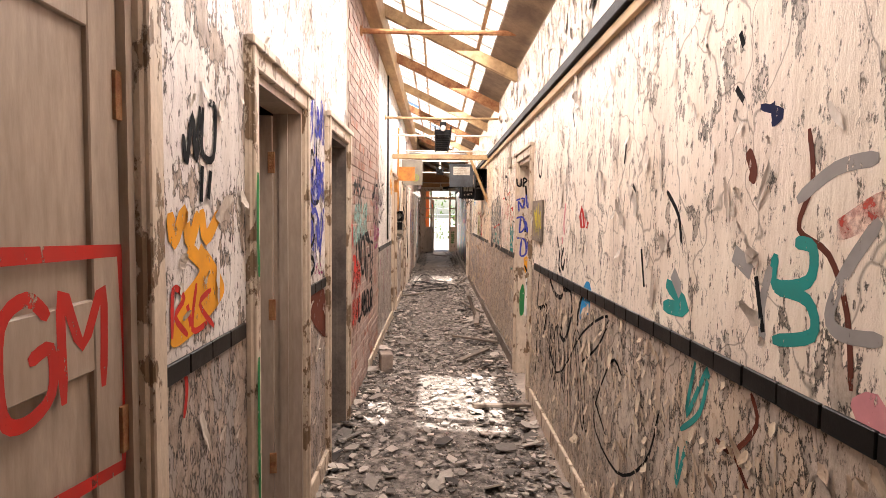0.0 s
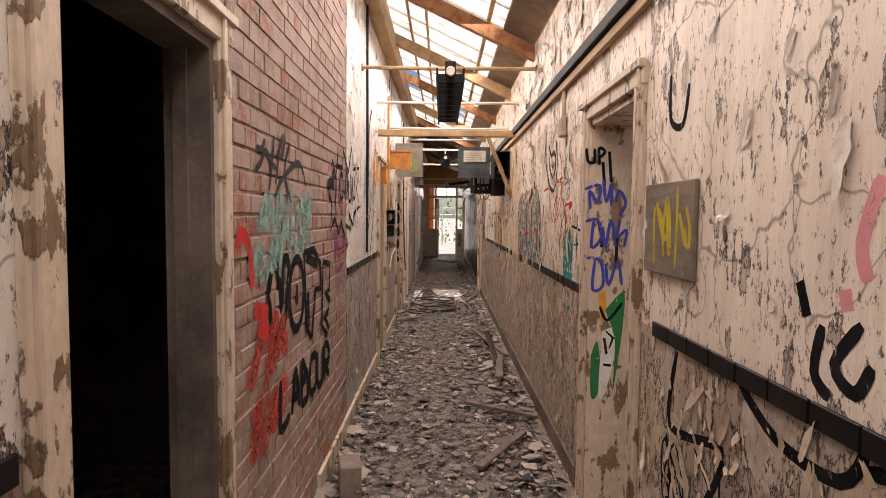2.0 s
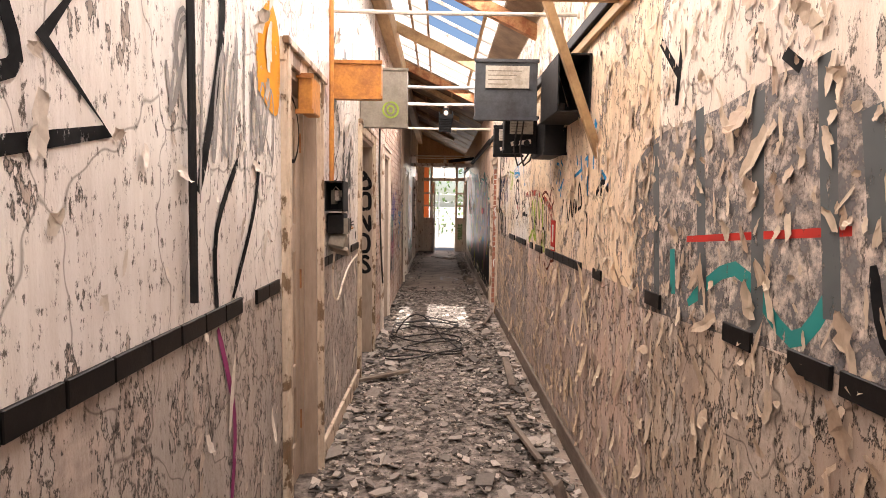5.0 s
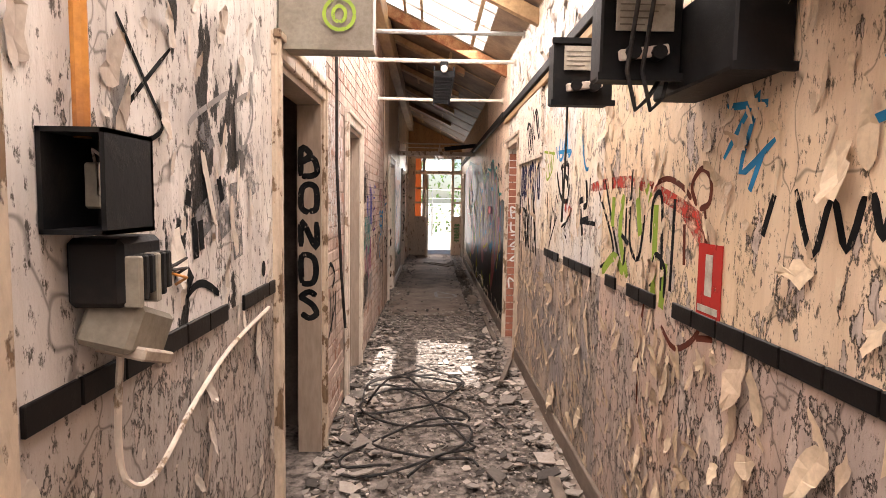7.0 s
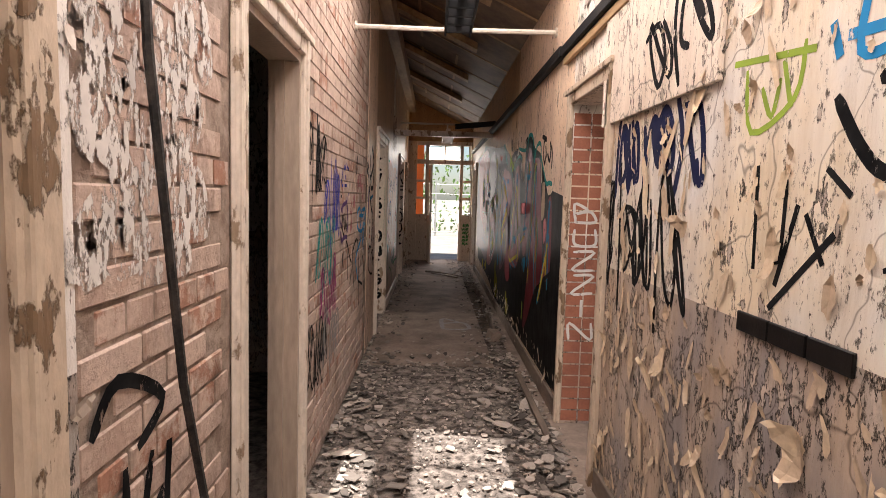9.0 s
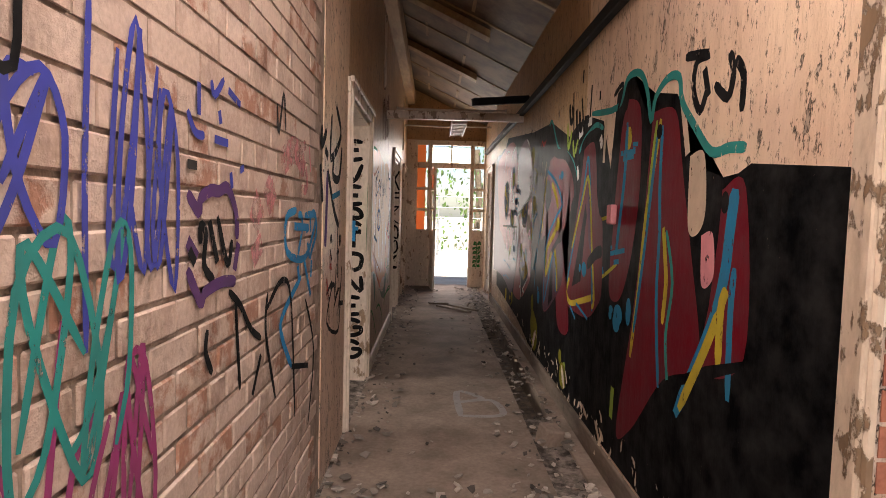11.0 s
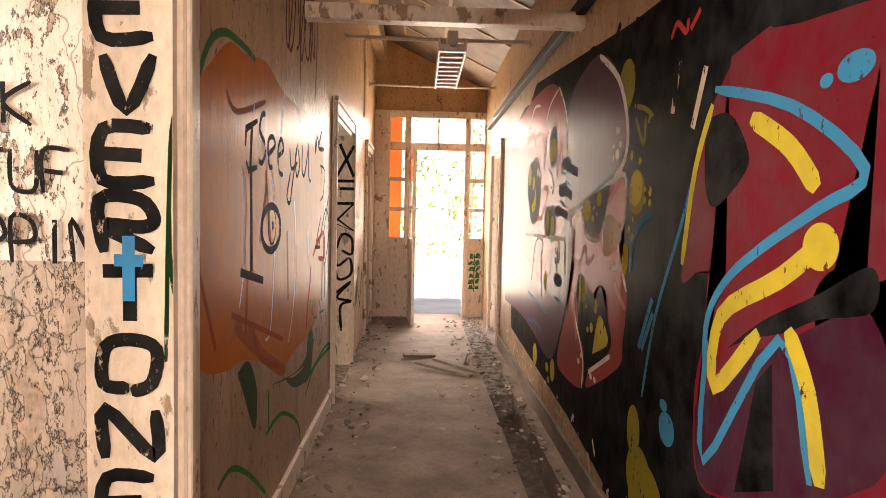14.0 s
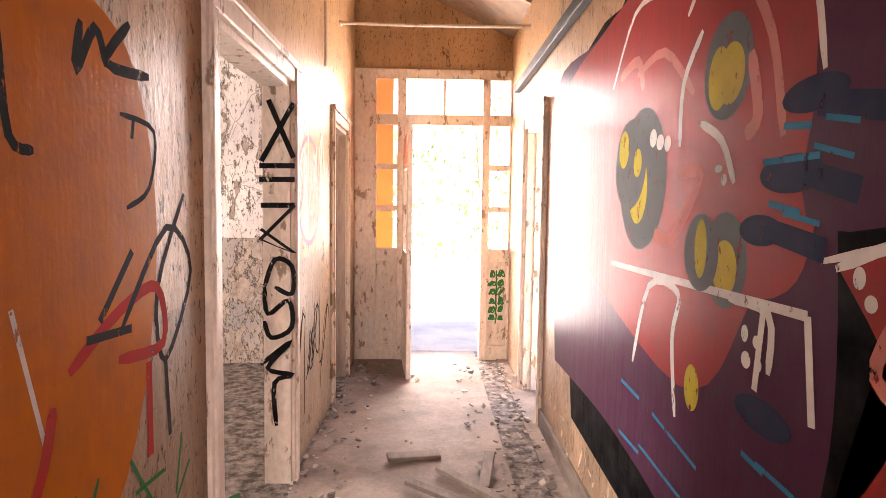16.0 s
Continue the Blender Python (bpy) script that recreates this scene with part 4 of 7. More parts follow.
rubbish("dust_chips", 9000, -1.5, 14.2, 0.9, 0.018, 4, "fine plaster crumbs on the floor")


def peelings(name, wall, y0, y1, z0, z1, count, size, seed, material, label):
    """Curled flakes of paint hanging on a wall."""
    r = random.Random(seed)
    x, s = (XL, 1) if wall == "L" else (XR, -1)
    doors = LEFT_DOORS if wall == "L" else RIGHT_DOORS
    verts, faces = [], []
    for _ in range(count):
        yy, z = r.uniform(y0, y1), r.uniform(z0, z1)
        if any(a - 0.12 < yy < b + 0.12 and z < HEAD + 0.12 for a, b in doors):
            continue
        big = 1.0 + 1.6 * r.random() ** 5
        w, h = big * size * (0.25 + 0.6 * r.random()), big * size * (0.4 + 1.5 * r.random() ** 1.5)
        curl = r.uniform(0.12, 0.5) * min(w, h)
        turn = r.gauss(0, 0.35) + (3.14 if r.random() < 0.6 else 0)
        c, q = math.cos(turn), math.sin(turn)
        side = r.uniform(-0.5, 0.5)
        o = len(verts)
        for i in range(6):
            f = i / 5
            wid = w * (0.5 + 0.5 * math.sin(3.0 * f + 0.2)) * r.uniform(0.65, 1.1) * (0.45 if i == 5 else 1)
            shift = side * w * f * f + r.gauss(0, 0.06) * w
            for g in (-0.5, 0.0, 0.5):
                a, b = shift + g * wid * r.uniform(0.8, 1.2), h * (0.5 - f) + r.gauss(0, 0.06) * h
                lift = 0.003 + curl * f ** 1.6 * (1 + side * g) + abs(g) * 0.1 * w
                verts.append((x + s * lift, yy + a * c - b * q, z + a * q + b * c))
        faces += [[o + 3 * k + e, o + 3 * k + e + 1, o + 3 * k + e + 4, o + 3 * k + e + 3] for k in range(5) for e in (0, 1)]
    me = bpy.data.meshes.new(name)
    me.from_pydata(verts, [], faces)
    me.materials.append(material)
    return tagged(new(name, me), label, "peeling paint", "", "stuff")


FL = "curled flakes of cream paint peeling off the wall"
peelings("peeling_paint", "R", -1.2, 3.1, 0.1, 1.08, 1100, 0.032, 21, flakes_cream, FL)
peelings("peeling_paint", "R", -1.2, 3.1, 1.2, 2.3, 110, 0.05, 22, flakes_white, FL)
peelings("peeling_paint", "R", 4.1, 7.4, 0.1, 2.3, 1500, 0.036, 23, flakes_cream, FL)
peelings("peeling_paint", "R", 7.4, 12.1, 0.1, 1.08, 520, 0.055, 24, flakes_warm, FL)
peelings("peeling_paint", "R", 7.4, 12.1, 1.2, 2.3, 330, 0.05, 25, flakes_warm, FL)
peelings("peeling_paint", "R", 0, 13, 2.45, 2.9, 700, 0.06, 26, flakes_white, FL)
peelings("peeling_paint", "L", -0.2, 1.85, 0.1, 3.2, 160, 0.05, 27, flakes_white, FL)
peelings("peeling_paint", "L", 5.0, 10.3, 0.1, 3.2, 420, 0.05, 28, flakes_white, FL)
peelings("peeling_paint", "R", 13.0, 21.0, 0.12, 0.3, 160, 0.04, 30, flakes_cream, FL)

# ---- graffiti: strokes of paint on the walls ----
GLYPH = dict(A="00-26-40 12-32", B="00-06-25-24-03-34-41-30-00", C="45-26-05-01-20-41", D="00-06-36-43-30-00", E="46-06-00-40 03-33", F="00-06-46 03-33", G="45-26-05-01-20-41-43-23", H="00-06 03-43 40-46",
             I="20-26", K="00-06 46-03-40", L="06-00-40", M="00-06-23-46-40", N="00-06-40-46", O="20-01-05-26-45-41-20", P="00-06-36-44-33-03", R="00-06-36-44-33-03-40", S="45-26-05-14-33-41-20-01",
             T="20-26 06-46", U="06-01-20-41-46", V="06-20-46", W="06-10-24-30-46", X="00-46 06-40", Y="06-23-46 23-20", Z="06-46-00-40", e="03-43-34-04-01-20-40", y="04-21-44 44-10")
LAYER = [0]


def place(wall, u, v, off):
    if wall == "L":
        return (XL + off, u, v)
    if wall == "R":
        return (XR - off, u, v)
    if wall == "F":
        return (u, v, 0.006 + off)
    if wall[0] == "X":                    # a board on the right wall
        return (wall[1] - off, u, v)
    if wall[0] == "W":                    # a door in the left wall
        return (wall[1] + off, u, v)
    kind, at = wall                       # a face across the corridor, seen from the south
    return (u, at - off, v)


def smooth(points, steps=5):
    out = []
    p = [points[0]] + list(points) + [points[-1]]
    for i in range(1, len(p) - 2):
        for k in range(steps):
            f = k / steps
            out.append(tuple(0.5 * (2 * p[i][d] + (p[i + 1][d] - p[i - 1][d]) * f + (2 * p[i - 1][d] - 5 * p[i][d] + 4 * p[i + 1][d] - p[i + 2][d]) * f * f
                                    + (3 * p[i][d] - p[i - 1][d] - 3 * p[i + 1][d] + p[i + 2][d]) * f ** 3) for d in (0, 1)))
    return out + [points[-1]]


def add_ribbon(bm, wall, points, width, off):
    """A flat band of paint with rounded ends."""
    left, right = [], []
    n = len(points)
    for i, (u, v) in enumerate(points):
        off += 0.0000008
        a, b = points[max(i - 1, 0)], points[min(i + 1, n - 1)]
        du, dv = b[0] - a[0], b[1] - a[1]
        q = math.hypot(du, dv) or 1.0
        w = width * 0.5 * (0.6 if i in (0, n - 1) and n > 2 else 1.0)
        left.append(bm.verts.new(place(wall, u - dv / q * w, v + du / q * w, off)))
        right.append(bm.verts.new(place(wall, u + dv / q * w, v - du / q * w, off)))
    for i in range(n - 1):
        bm.faces.new((left[i], right[i], right[i + 1], left[i + 1]))


def graffiti(wall, strokes, width, paint, label, curved=True, parent=None):
    bm = bmesh.new()
    LAYER[0] += 1
    for k, s in enumerate(strokes):
        add_ribbon(bm, wall, smooth(s, 4) if curved and len(s) > 2 else s, width, (0.0028 if wall == "L" and strokes[0][0][0] < 14.5 else 0.0006) + 0.000008 * LAYER[0] + 0.00001 * (k % 8))
    if parent:
        return part("stroke", bm, PAINT[paint], parent, label)
    return thing("graffiti", bm, PAINT[paint], label, "graffiti")


def shape(wall, points, paint, label, curved=True, parent=None):
    """A filled area of paint."""
    bm = bmesh.new()
    LAYER[0] += 1
    pts = smooth(list(points) + [points[0]], 6)[:-1] if curved else points
    f = bm.faces.new([bm.verts.new(place(wall, u, v, (0.0028 if wall == "L" and points[0][0] < 14.5 else 0.0006) + 0.000008 * LAYER[0])) for u, v in pts])
    bmesh.ops.triangulate(bm, faces=[f])
    if parent:
        return part("painted_area", bm, PAINT[paint], parent, label)
    return thing("graffiti", bm, PAINT[paint], label, "graffiti")


def ellipse(u, v, a, b, n=14):
    return [(u + a * math.cos(6.2832 * k / n), v + b * math.sin(6.2832 * k / n)) for k in range(n)]


def lettering(wall, text, u, v, w, h, width, paint, label, seed=0, down=False, gap=1.3, flip=1, rise=0.0):
    """Hand-painted capitals. flip -1 where the wall reads against its axis."""
    r = random.Random(seed)
    strokes = []
    for i, ch in enumerate(text):
        if ch == " ":
            continue
        u0, v0 = (u, v - i * h * gap) if down else (u + flip * i * w * gap, v + rise * i)
        for run in GLYPH[ch].split():
            strokes.append([(u0 + flip * w * (int(q[0]) / 4 + r.gauss(0, 0.03)), v0 + h * (int(q[1]) / 6 + r.gauss(0, 0.02))) for q in run.split("-")])
    return graffiti(wall, strokes, width, paint, label)


def scrawl(wall, u, v, w, h, width, paint, label, seed, n=6, turns=5):
    """An unreadable tag: quick looping strokes."""
    r = random.Random(seed)
    strokes = []
    rows = max(1, round(h / (0.75 * w)))
    v0, h0, n = v, h, max(2, n if rows == 1 else min(n, 4))
    for k in range(n * rows):
        row, k = divmod(k, n)
        h = h0 / rows * 1.15
        v = v0 + row * h0 / rows - 0.05 * h
        c, lean, f, a0 = u + w * (k + 0.5) / n, r.uniform(-0.25, 0.35), r.uniform(0.7, 1.5), r.uniform(0, 6.3)
        rx, ry, m = w / n * r.uniform(0.35, 0.75), h * r.uniform(0.22, 0.42), turns * 2 + 2
        cv = v + h * r.uniform(0.42, 0.58)
        run = []
        for i in range(m):
            a = a0 + f * 3.6 * i / 2.4
            dv = ry * math.sin(a) * r.uniform(0.75, 1.15)
            run.append((c + rx * math.cos(a * 0.8 + lean) + rx * 1.2 * (i / m - 0.5) + lean * dv * 0.5, cv + dv))
        if k % 3 == 1:
            run = [(c + rx * r.uniform(-0.6, 0.6), v + h * r.uniform(0.75, 1.05)), (c + rx * r.uniform(-0.3, 0.3), v + h * 0.5), (c + rx * r.uniform(-0.6, 0.6), v - h * 0.03)]
        strokes.append(run)
    return graffiti(wall, strokes, width, paint, label)


# left wall, south end
LAYER[0] = 0
graffiti("L", [[(-0.08, 1.72), (-0.06, 1.65), (-0.02, 1.78), (-0.0, 1.66), (0.03, 1.81)], [(0.05, 1.81), (0.04, 1.69), (0.12, 1.68), (0.14, 1.82), (0.09, 1.83)], [(0.04, 1.65), (0.03, 1.55)], [(0.1, 1.64), (0.08, 1.56)]], 0.022, "black", "black sprayed tag on flaking white paint")
graffiti("L", [[(-0.16, 1.52), (-0.14, 1.45), (-0.08, 1.52), (-0.05, 1.44), (0.01, 1.52)], [(0.03, 1.53), (0.06, 1.45), (0.16, 1.52)], [(-0.06, 1.43), (0.05, 1.37)], [(0.01, 1.42), (0.13, 1.33)]], 0.045, "orange", "yellow-orange scribble on white paint")
shape("L", [(-0.1, 1.31), (0.01, 1.36), (0.05, 1.42), (0.19, 1.31), (0.15, 1.25), (-0.07, 1.19), (-0.17, 1.2)], "orange", "faded orange paint patch on plaster")
graffiti("L", [[(-0.16, 1.21), (-0.15, 1.33), (-0.09, 1.3), (-0.14, 1.26), (-0.07, 1.2)], [(-0.07, 1.28), (-0.05, 1.22)], [(-0.01, 1.33), (-0.04, 1.21), (0.06, 1.21)], [(0.09, 1.3), (0.01, 1.27), (0.11, 1.19)], [(-0.11, 1.14), (-0.08, 1.07), (-0.1, 0.99)]], 0.018, "red", "red sprayed letters on orange paint")
graffiti(("W", XL + 0.0355), [[(0.435, 1.66), (0.43, 1.45), (0.44, 1.3)], [(0.43, 1.02), (0.425, 0.8), (0.43, 0.5)]], 0.028, "green", "green paint streak down a door frame")
scrawl("L", 1.40, 1.25, 0.36, 0.9, 0.014, "blue", "dense blue tags on white plaster", 4, 9, 6)
graffiti("L", [[(1.41, 1.86), (1.42, 1.75), (1.4, 1.62), (1.49, 1.54)], [(1.54, 1.97), (1.58, 1.93)], [(1.43, 1.51), (1.55, 1.54), (1.65, 1.46)], [(1.58, 1.6), (1.71, 1.66)], [(1.56, 1.83), (1.63, 1.73), (1.77, 1.74)], [(1.57, 1.46), (1.64, 1.35), (1.73, 1.41)]], 0.03, "blue", "broad blue strokes on white plaster")
graffiti("L", [[(1.5, 1.83), (1.45, 1.84), (1.43, 1.74), (1.42, 1.58)], [(1.4, 1.73), (1.53, 1.73), (1.5, 1.83)], [(1.59, 1.92), (1.57, 1.74), (1.65, 1.76)], [(1.5, 1.62), (1.46, 1.64), (1.45, 1.59), (1.58, 1.58), (1.65, 1.61)], [(1.66, 1.74), (1.56, 1.68), (1.66, 1.67)], [(1.39, 1.53), (1.51, 1.48), (1.51, 1.39), (1.38, 1.32), (1.49, 1.28), (1.5, 1.23), (1.39, 1.2)]], 0.026, "black", "bold black tag on white plaster")
graffiti("L", [[(1.54, 1.2), (1.57, 1.23), (1.61, 1.25)], [(1.62, 1.22), (1.65, 1.19), (1.69, 1.25)], [(1.69, 1.19), (1.74, 1.19)], [(1.55, 1.29), (1.56, 1.28)]], 0.014, "magenta", "small red-brown tag on white plaster")
shape("L", [(1.39, 1.12), (1.78, 1.08), (1.84, 0.8), (1.42, 0.98)], "brown", "old red tile backing where plaster fell")
# door leaf sprayed red
graffiti(("W", XL - 0.015), [[(-1.0, 1.42), (-0.7, 1.45), (-0.36, 1.44), (-0.34, 1.2), (-0.36, 0.98), (-0.7, 1.02), (-1.0, 1.0)]], 0.03, "red", "red sprayed frame on the door", False)
lettering(("W", XL - 0.015), "KGM", -0.86, 1.17, 0.12, 0.2, 0.026, "red", "red sprayed letters on the door", 8)
# left wall, brick
LAYER[0] = 0
for u, v, a, b in ((3.3, 1.52, 0.25, 0.12), (3.6, 1.42, 0.3, 0.10), (3.15, 1.36, 0.2, 0.08), (3.75, 1.56, 0.14, 0.07)):
    scrawl("L", u - a, v - b, 2 * a, 2 * b, 0.06, "fog_mint", "pale teal paint fogged on brick", int(u * 100), 5, 3)
scrawl("L", 2.95, 0.62, 0.42, 0.5, 0.07, "fog_red", "red paint scribbled on brick", 11, 6, 4)
graffiti("L", [[(3.0, 1.68), (3.06, 1.71), (3.12, 1.76), (3.2, 1.72), (3.27, 1.7)], [(3.23, 1.83), (3.2, 1.72), (3.16, 1.61)], [(3.25, 1.64), (3.32, 1.81), (3.38, 1.84), (3.35, 1.76), (3.27, 1.77)], [(3.25, 1.6), (3.35, 1.67), (3.63, 1.76), (3.76, 1.66)], [(3.38, 1.73), (3.47, 1.83), (3.38, 1.7), (3.49, 1.57)], [(3.01, 1.76), (3.07, 1.76), (3.11, 1.8)]], 0.026, "charcoal", "thin black tag on pink brick")
graffiti("L", [[(3.14, 1.21), (3.2, 1.33), (3.25, 1.34), (3.3, 1.23), (3.32, 1.13), (3.34, 1.22), (3.36, 1.33), (3.44, 1.31), (3.41, 1.16), (3.33, 1.02), (3.23, 0.99), (3.2, 1.05), (3.14, 1.21)]], 0.046, "black", "bold black outlined letter V on brick")
graffiti("L", [ellipse(3.58, 1.16, 0.13, 0.16) + [(3.71, 1.16)]], 0.046, "black", "bold black outlined letter O on brick")
graffiti("L", [[(3.58, 1.2), (3.58, 1.11)]], 0.03, "black", "slit in a black letter O", False)
graffiti("L", [[(3.72, 1.34), (3.94, 1.34), (4.1, 1.25), (4.1, 1.12), (3.97, 1.13), (3.88, 0.89), (3.76, 0.97), (3.74, 1.17), (3.72, 1.34)]], 0.046, "black", "bold black outlined letter T on brick", False)
graffiti("L", [[(3.77, 1.31), (4.02, 1.26)], [(3.8, 1.14), (3.81, 0.96)]], 0.05, "black", "black inside edge of a letter T", False)
graffiti("L", [[(4.17, 1.26), (4.37, 1.23), (4.34, 1.08), (4.23, 1.08), (4.36, 1.02), (4.29, 0.95), (4.2, 0.96), (4.33, 0.85), (4.26, 0.83), (4.13, 0.91), (4.17, 1.26)]], 0.046, "black", "bold black outlined letter E on brick", False)
graffiti("L", [[(2.97, 1.18), (3.12, 1.15), (3.03, 1.1), (3.16, 1.07)]], 0.06, "red", "red paint low on the brick")
lettering("L", "LABOUR", 3.30, 0.64, 0.14, 0.19, 0.048, "black", "black sprayed letters LABOUR on brick", 13, False, 1.28, 1, -0.012)
graffiti("L", [[(2.80, 1.42), (2.85, 1.46), (2.93, 1.40), (2.95, 1.26)]], 0.05, "red", "red stroke over the door frame")
graffiti("L", [[(4.57, 1.73), (4.55, 1.57), (4.62, 1.5)], [(4.77, 1.63), (4.79, 1.52)], [(4.95, 1.77), (4.98, 1.64)], [(5.22, 1.8), (5.22, 1.59)], [(4.65, 1.71), (4.7, 1.57)]], 0.07, "fog_purple", "purple fill behind a black tag")
graffiti("L", [[(4.49, 1.44), (4.55, 1.24), (4.57, 1.43)], [(4.61, 1.4), (4.61, 1.28), (4.69, 1.26), (4.69, 1.39)], [(4.78, 1.38), (4.79, 1.26)], [(4.84, 1.26), (4.84, 1.36), (4.94, 1.35), (5.02, 1.31), (4.89, 1.29)], [(4.6, 1.16), (4.83, 1.2)]], 0.028, "magenta", "purple sprayed letters under the tag")
graffiti("L", [[(4.3, 1.69), (4.38, 1.71), (4.5, 1.72)]], 0.06, "black", "thick black arrow of a spiky tag")
graffiti("L", [[(4.32, 1.68), (4.44, 1.57), (4.39, 1.43), (4.53, 1.5), (4.67, 1.4), (4.76, 1.48), (4.9, 1.37), (5.02, 1.3), (4.94, 1.45), (5.16, 1.42), (5.07, 1.53), (5.27, 1.44), (5.3, 1.53), (5.61, 1.59), (5.43, 1.72), (5.58, 1.89), (5.28, 1.86), (5.2, 2.01), (5.05, 1.82), (4.84, 1.95), (4.81, 1.83), (4.61, 1.83), (4.55, 1.75), (4.51, 1.81), (4.45, 1.75)]], 0.034, "black", "spiky black outline of a large tag", False)
graffiti("L", [[(4.48, 1.67), (4.5, 1.74), (4.58, 1.74), (4.54, 1.57)], [(4.92, 1.63), (4.95, 1.79), (5.01, 1.79), (5.0, 1.62)], [(5.06, 1.77), (5.07, 1.63), (5.17, 1.64), (5.15, 1.81)], [(5.22, 1.79), (5.28, 1.65), (5.37, 1.67), (5.31, 1.82)], [(4.44, 1.85), (4.51, 1.81), (4.49, 1.76)], [(4.64, 1.91), (4.61, 1.83)]], 0.03, "black", "black letters inside a spiky tag")
graffiti("L", [ellipse(4.77, 1.71, 0.065, 0.085) + [(4.835, 1.71)]], 0.03, "black", "black ring inside a spiky tag")
graffiti("L", [[(6.44, 2.51), (6.23, 2.3), (6.21, 1.92), (6.03, 1.48)]], 0.045, "black", "thick black line up the wall")
graffiti("L", [[(6.34, 1.59), (6.15, 1.37), (6.15, 1.12)], [(6.56, 1.6), (6.49, 1.42), (6.28, 1.16)]], 0.03, "black", "black and grey tag on white plaster")
graffiti("L", [[(6.15, 1.09), (6.28, 0.78), (6.24, 0.5)], [(5.2, 1.0), (5.17, 0.89)], [(5.6, 0.83), (5.64, 0.56)]], 0.03, "magenta", "faded red drips on grey plaster")
scrawl("L", 5.9, 1.5, 0.8, 0.5, 0.014, "grey", "grey scribbles on white plaster", 19, 7, 5)
shape("L", [(6.55, 1.85), (6.8, 1.8), (6.83, 2.1), (6.7, 2.2), (6.55, 2.05)], "orange", "yellow paint patch over the door")
# left wall, smoke stained stretch
LAYER[0] = 0
graffiti("L", [[(7.99, 1.83), (8.11, 1.71), (8.18, 1.63), (8.07, 1.59), (8.0, 1.63), (8.23, 1.82)]], 0.012, "black", "black sprayed loop and cross")
graffiti("L", [[(8.54, 1.52), (8.59, 1.36)], [(8.67, 1.52), (8.7, 1.28)], [(8.47, 1.66), (8.41, 1.61)], [(8.8, 1.65), (8.85, 1.48)], [(8.37, 1.39), (8.5, 1.45)]], 0.09, "fog_grey", "grey smoke smears on white plaster")
graffiti("L", [[(8.42, 1.56), (8.43, 1.45)], [(8.35, 1.42), (8.36, 1.31)], [(8.32, 1.49), (8.31, 1.45)], [(8.29, 1.29), (8.33, 1.25)], [(8.39, 1.41), (8.4, 1.33)], [(8.53, 1.53), (8.56, 1.46)]], 0.035, "black", "black flaked paint on white plaster")
graffiti("L", [[(8.69, 1.77), (8.7, 1.62)], [(8.68, 1.77), (8.84, 1.82), (8.86, 1.74), (8.77, 1.64), (8.7, 1.64)], [(8.32, 1.65), (8.38, 1.69), (8.62, 1.79)]], 0.016, "grey", "thin grey tag on white plaster")
graffiti("L", [[(8.29, 1.22), (8.36, 1.24), (8.43, 1.23), (8.52, 1.19)]], 0.022, "black", "black arc above the tile band")
for u, v, a, b in [(8.98, 1.21, 0.025, 0.03)]:
    shape("L", ellipse(u, v, a, b), "black", "black spot over the tile band")
graffiti(("W", XL - 0.08), [[(7.2, 1.7), (7.1, 1.8), (7.2, 1.95), (7.4, 1.95), (7.5, 1.8), (7.4, 1.66), (7.2, 1.7)], [(7.3, 1.95), (7.3, 1.68)]], 0.02, "black", "black ring painted on the door")
shape(("W", XL - 0.10), [(7.12, 1.12), (7.36, 1.12), (7.36, 1.42), (7.12, 1.42)], "black", "black painted block on the door", False)
graffiti(("W", XL - 0.10), [[(7.16, 1.16), (7.2, 1.34), (7.24, 1.18), (7.28, 1.36), (7.33, 1.16)]], 0.025, "grey", "grey letter on a black block", False)
graffiti("L", [[(10.33, 0.99), (10.42, 1.07), (10.6, 0.98), (10.49, 0.91)], [(10.32, 0.88), (10.34, 0.72)], [(10.44, 0.89), (10.46, 0.64), (10.55, 0.88)], [(10.63, 0.87), (10.6, 0.62)], [(10.36, 0.61), (10.6, 0.77)]], 0.03, "black", "black tag low on brick")
for k in range(4):
    scrawl("L", 10.32, 1.25 + 0.2 * k, 0.5, 0.24, 0.11, "fog_white", "remains of white paint on brown brick", 170 + k, 3, 3)
lettering(("S", LEFT_DOORS[4][1] - 0.03), "BONDS", 0.222, 1.60, 0.085, 0.15, 0.034, "black", "black letters BONDS down the door lining", 27, True, 1.35)
for k, (c, u) in enumerate((("black", 12.1), ("magenta", 12.4), ("teal", 12.3), ("blue", 12.5), ("black", 12.0), ("grey", 12.5))):
    scrawl("L", u, 0.4 + 0.25 * (k % 5), 0.5, 0.45, 0.016, c, "overlapping tags on brown brick", 60 + k, 4, 5)
graffiti("L", [[(13.1, 1.6), (13.1, 1.53)], [(13.17, 1.62), (13.19, 1.59), (13.25, 1.64)], [(13.22, 1.56), (13.23, 1.53)], [(13.28, 1.62), (13.37, 1.6)], [(13.19, 1.49), (13.28, 1.49)], [(13.3, 1.42), (13.31, 1.38)], [(13.37, 1.43), (13.4, 1.44)], [(13.04, 1.53), (13.08, 1.49), (13.13, 1.49)]], 0.02, "blue", "pale blue strokes on brick")
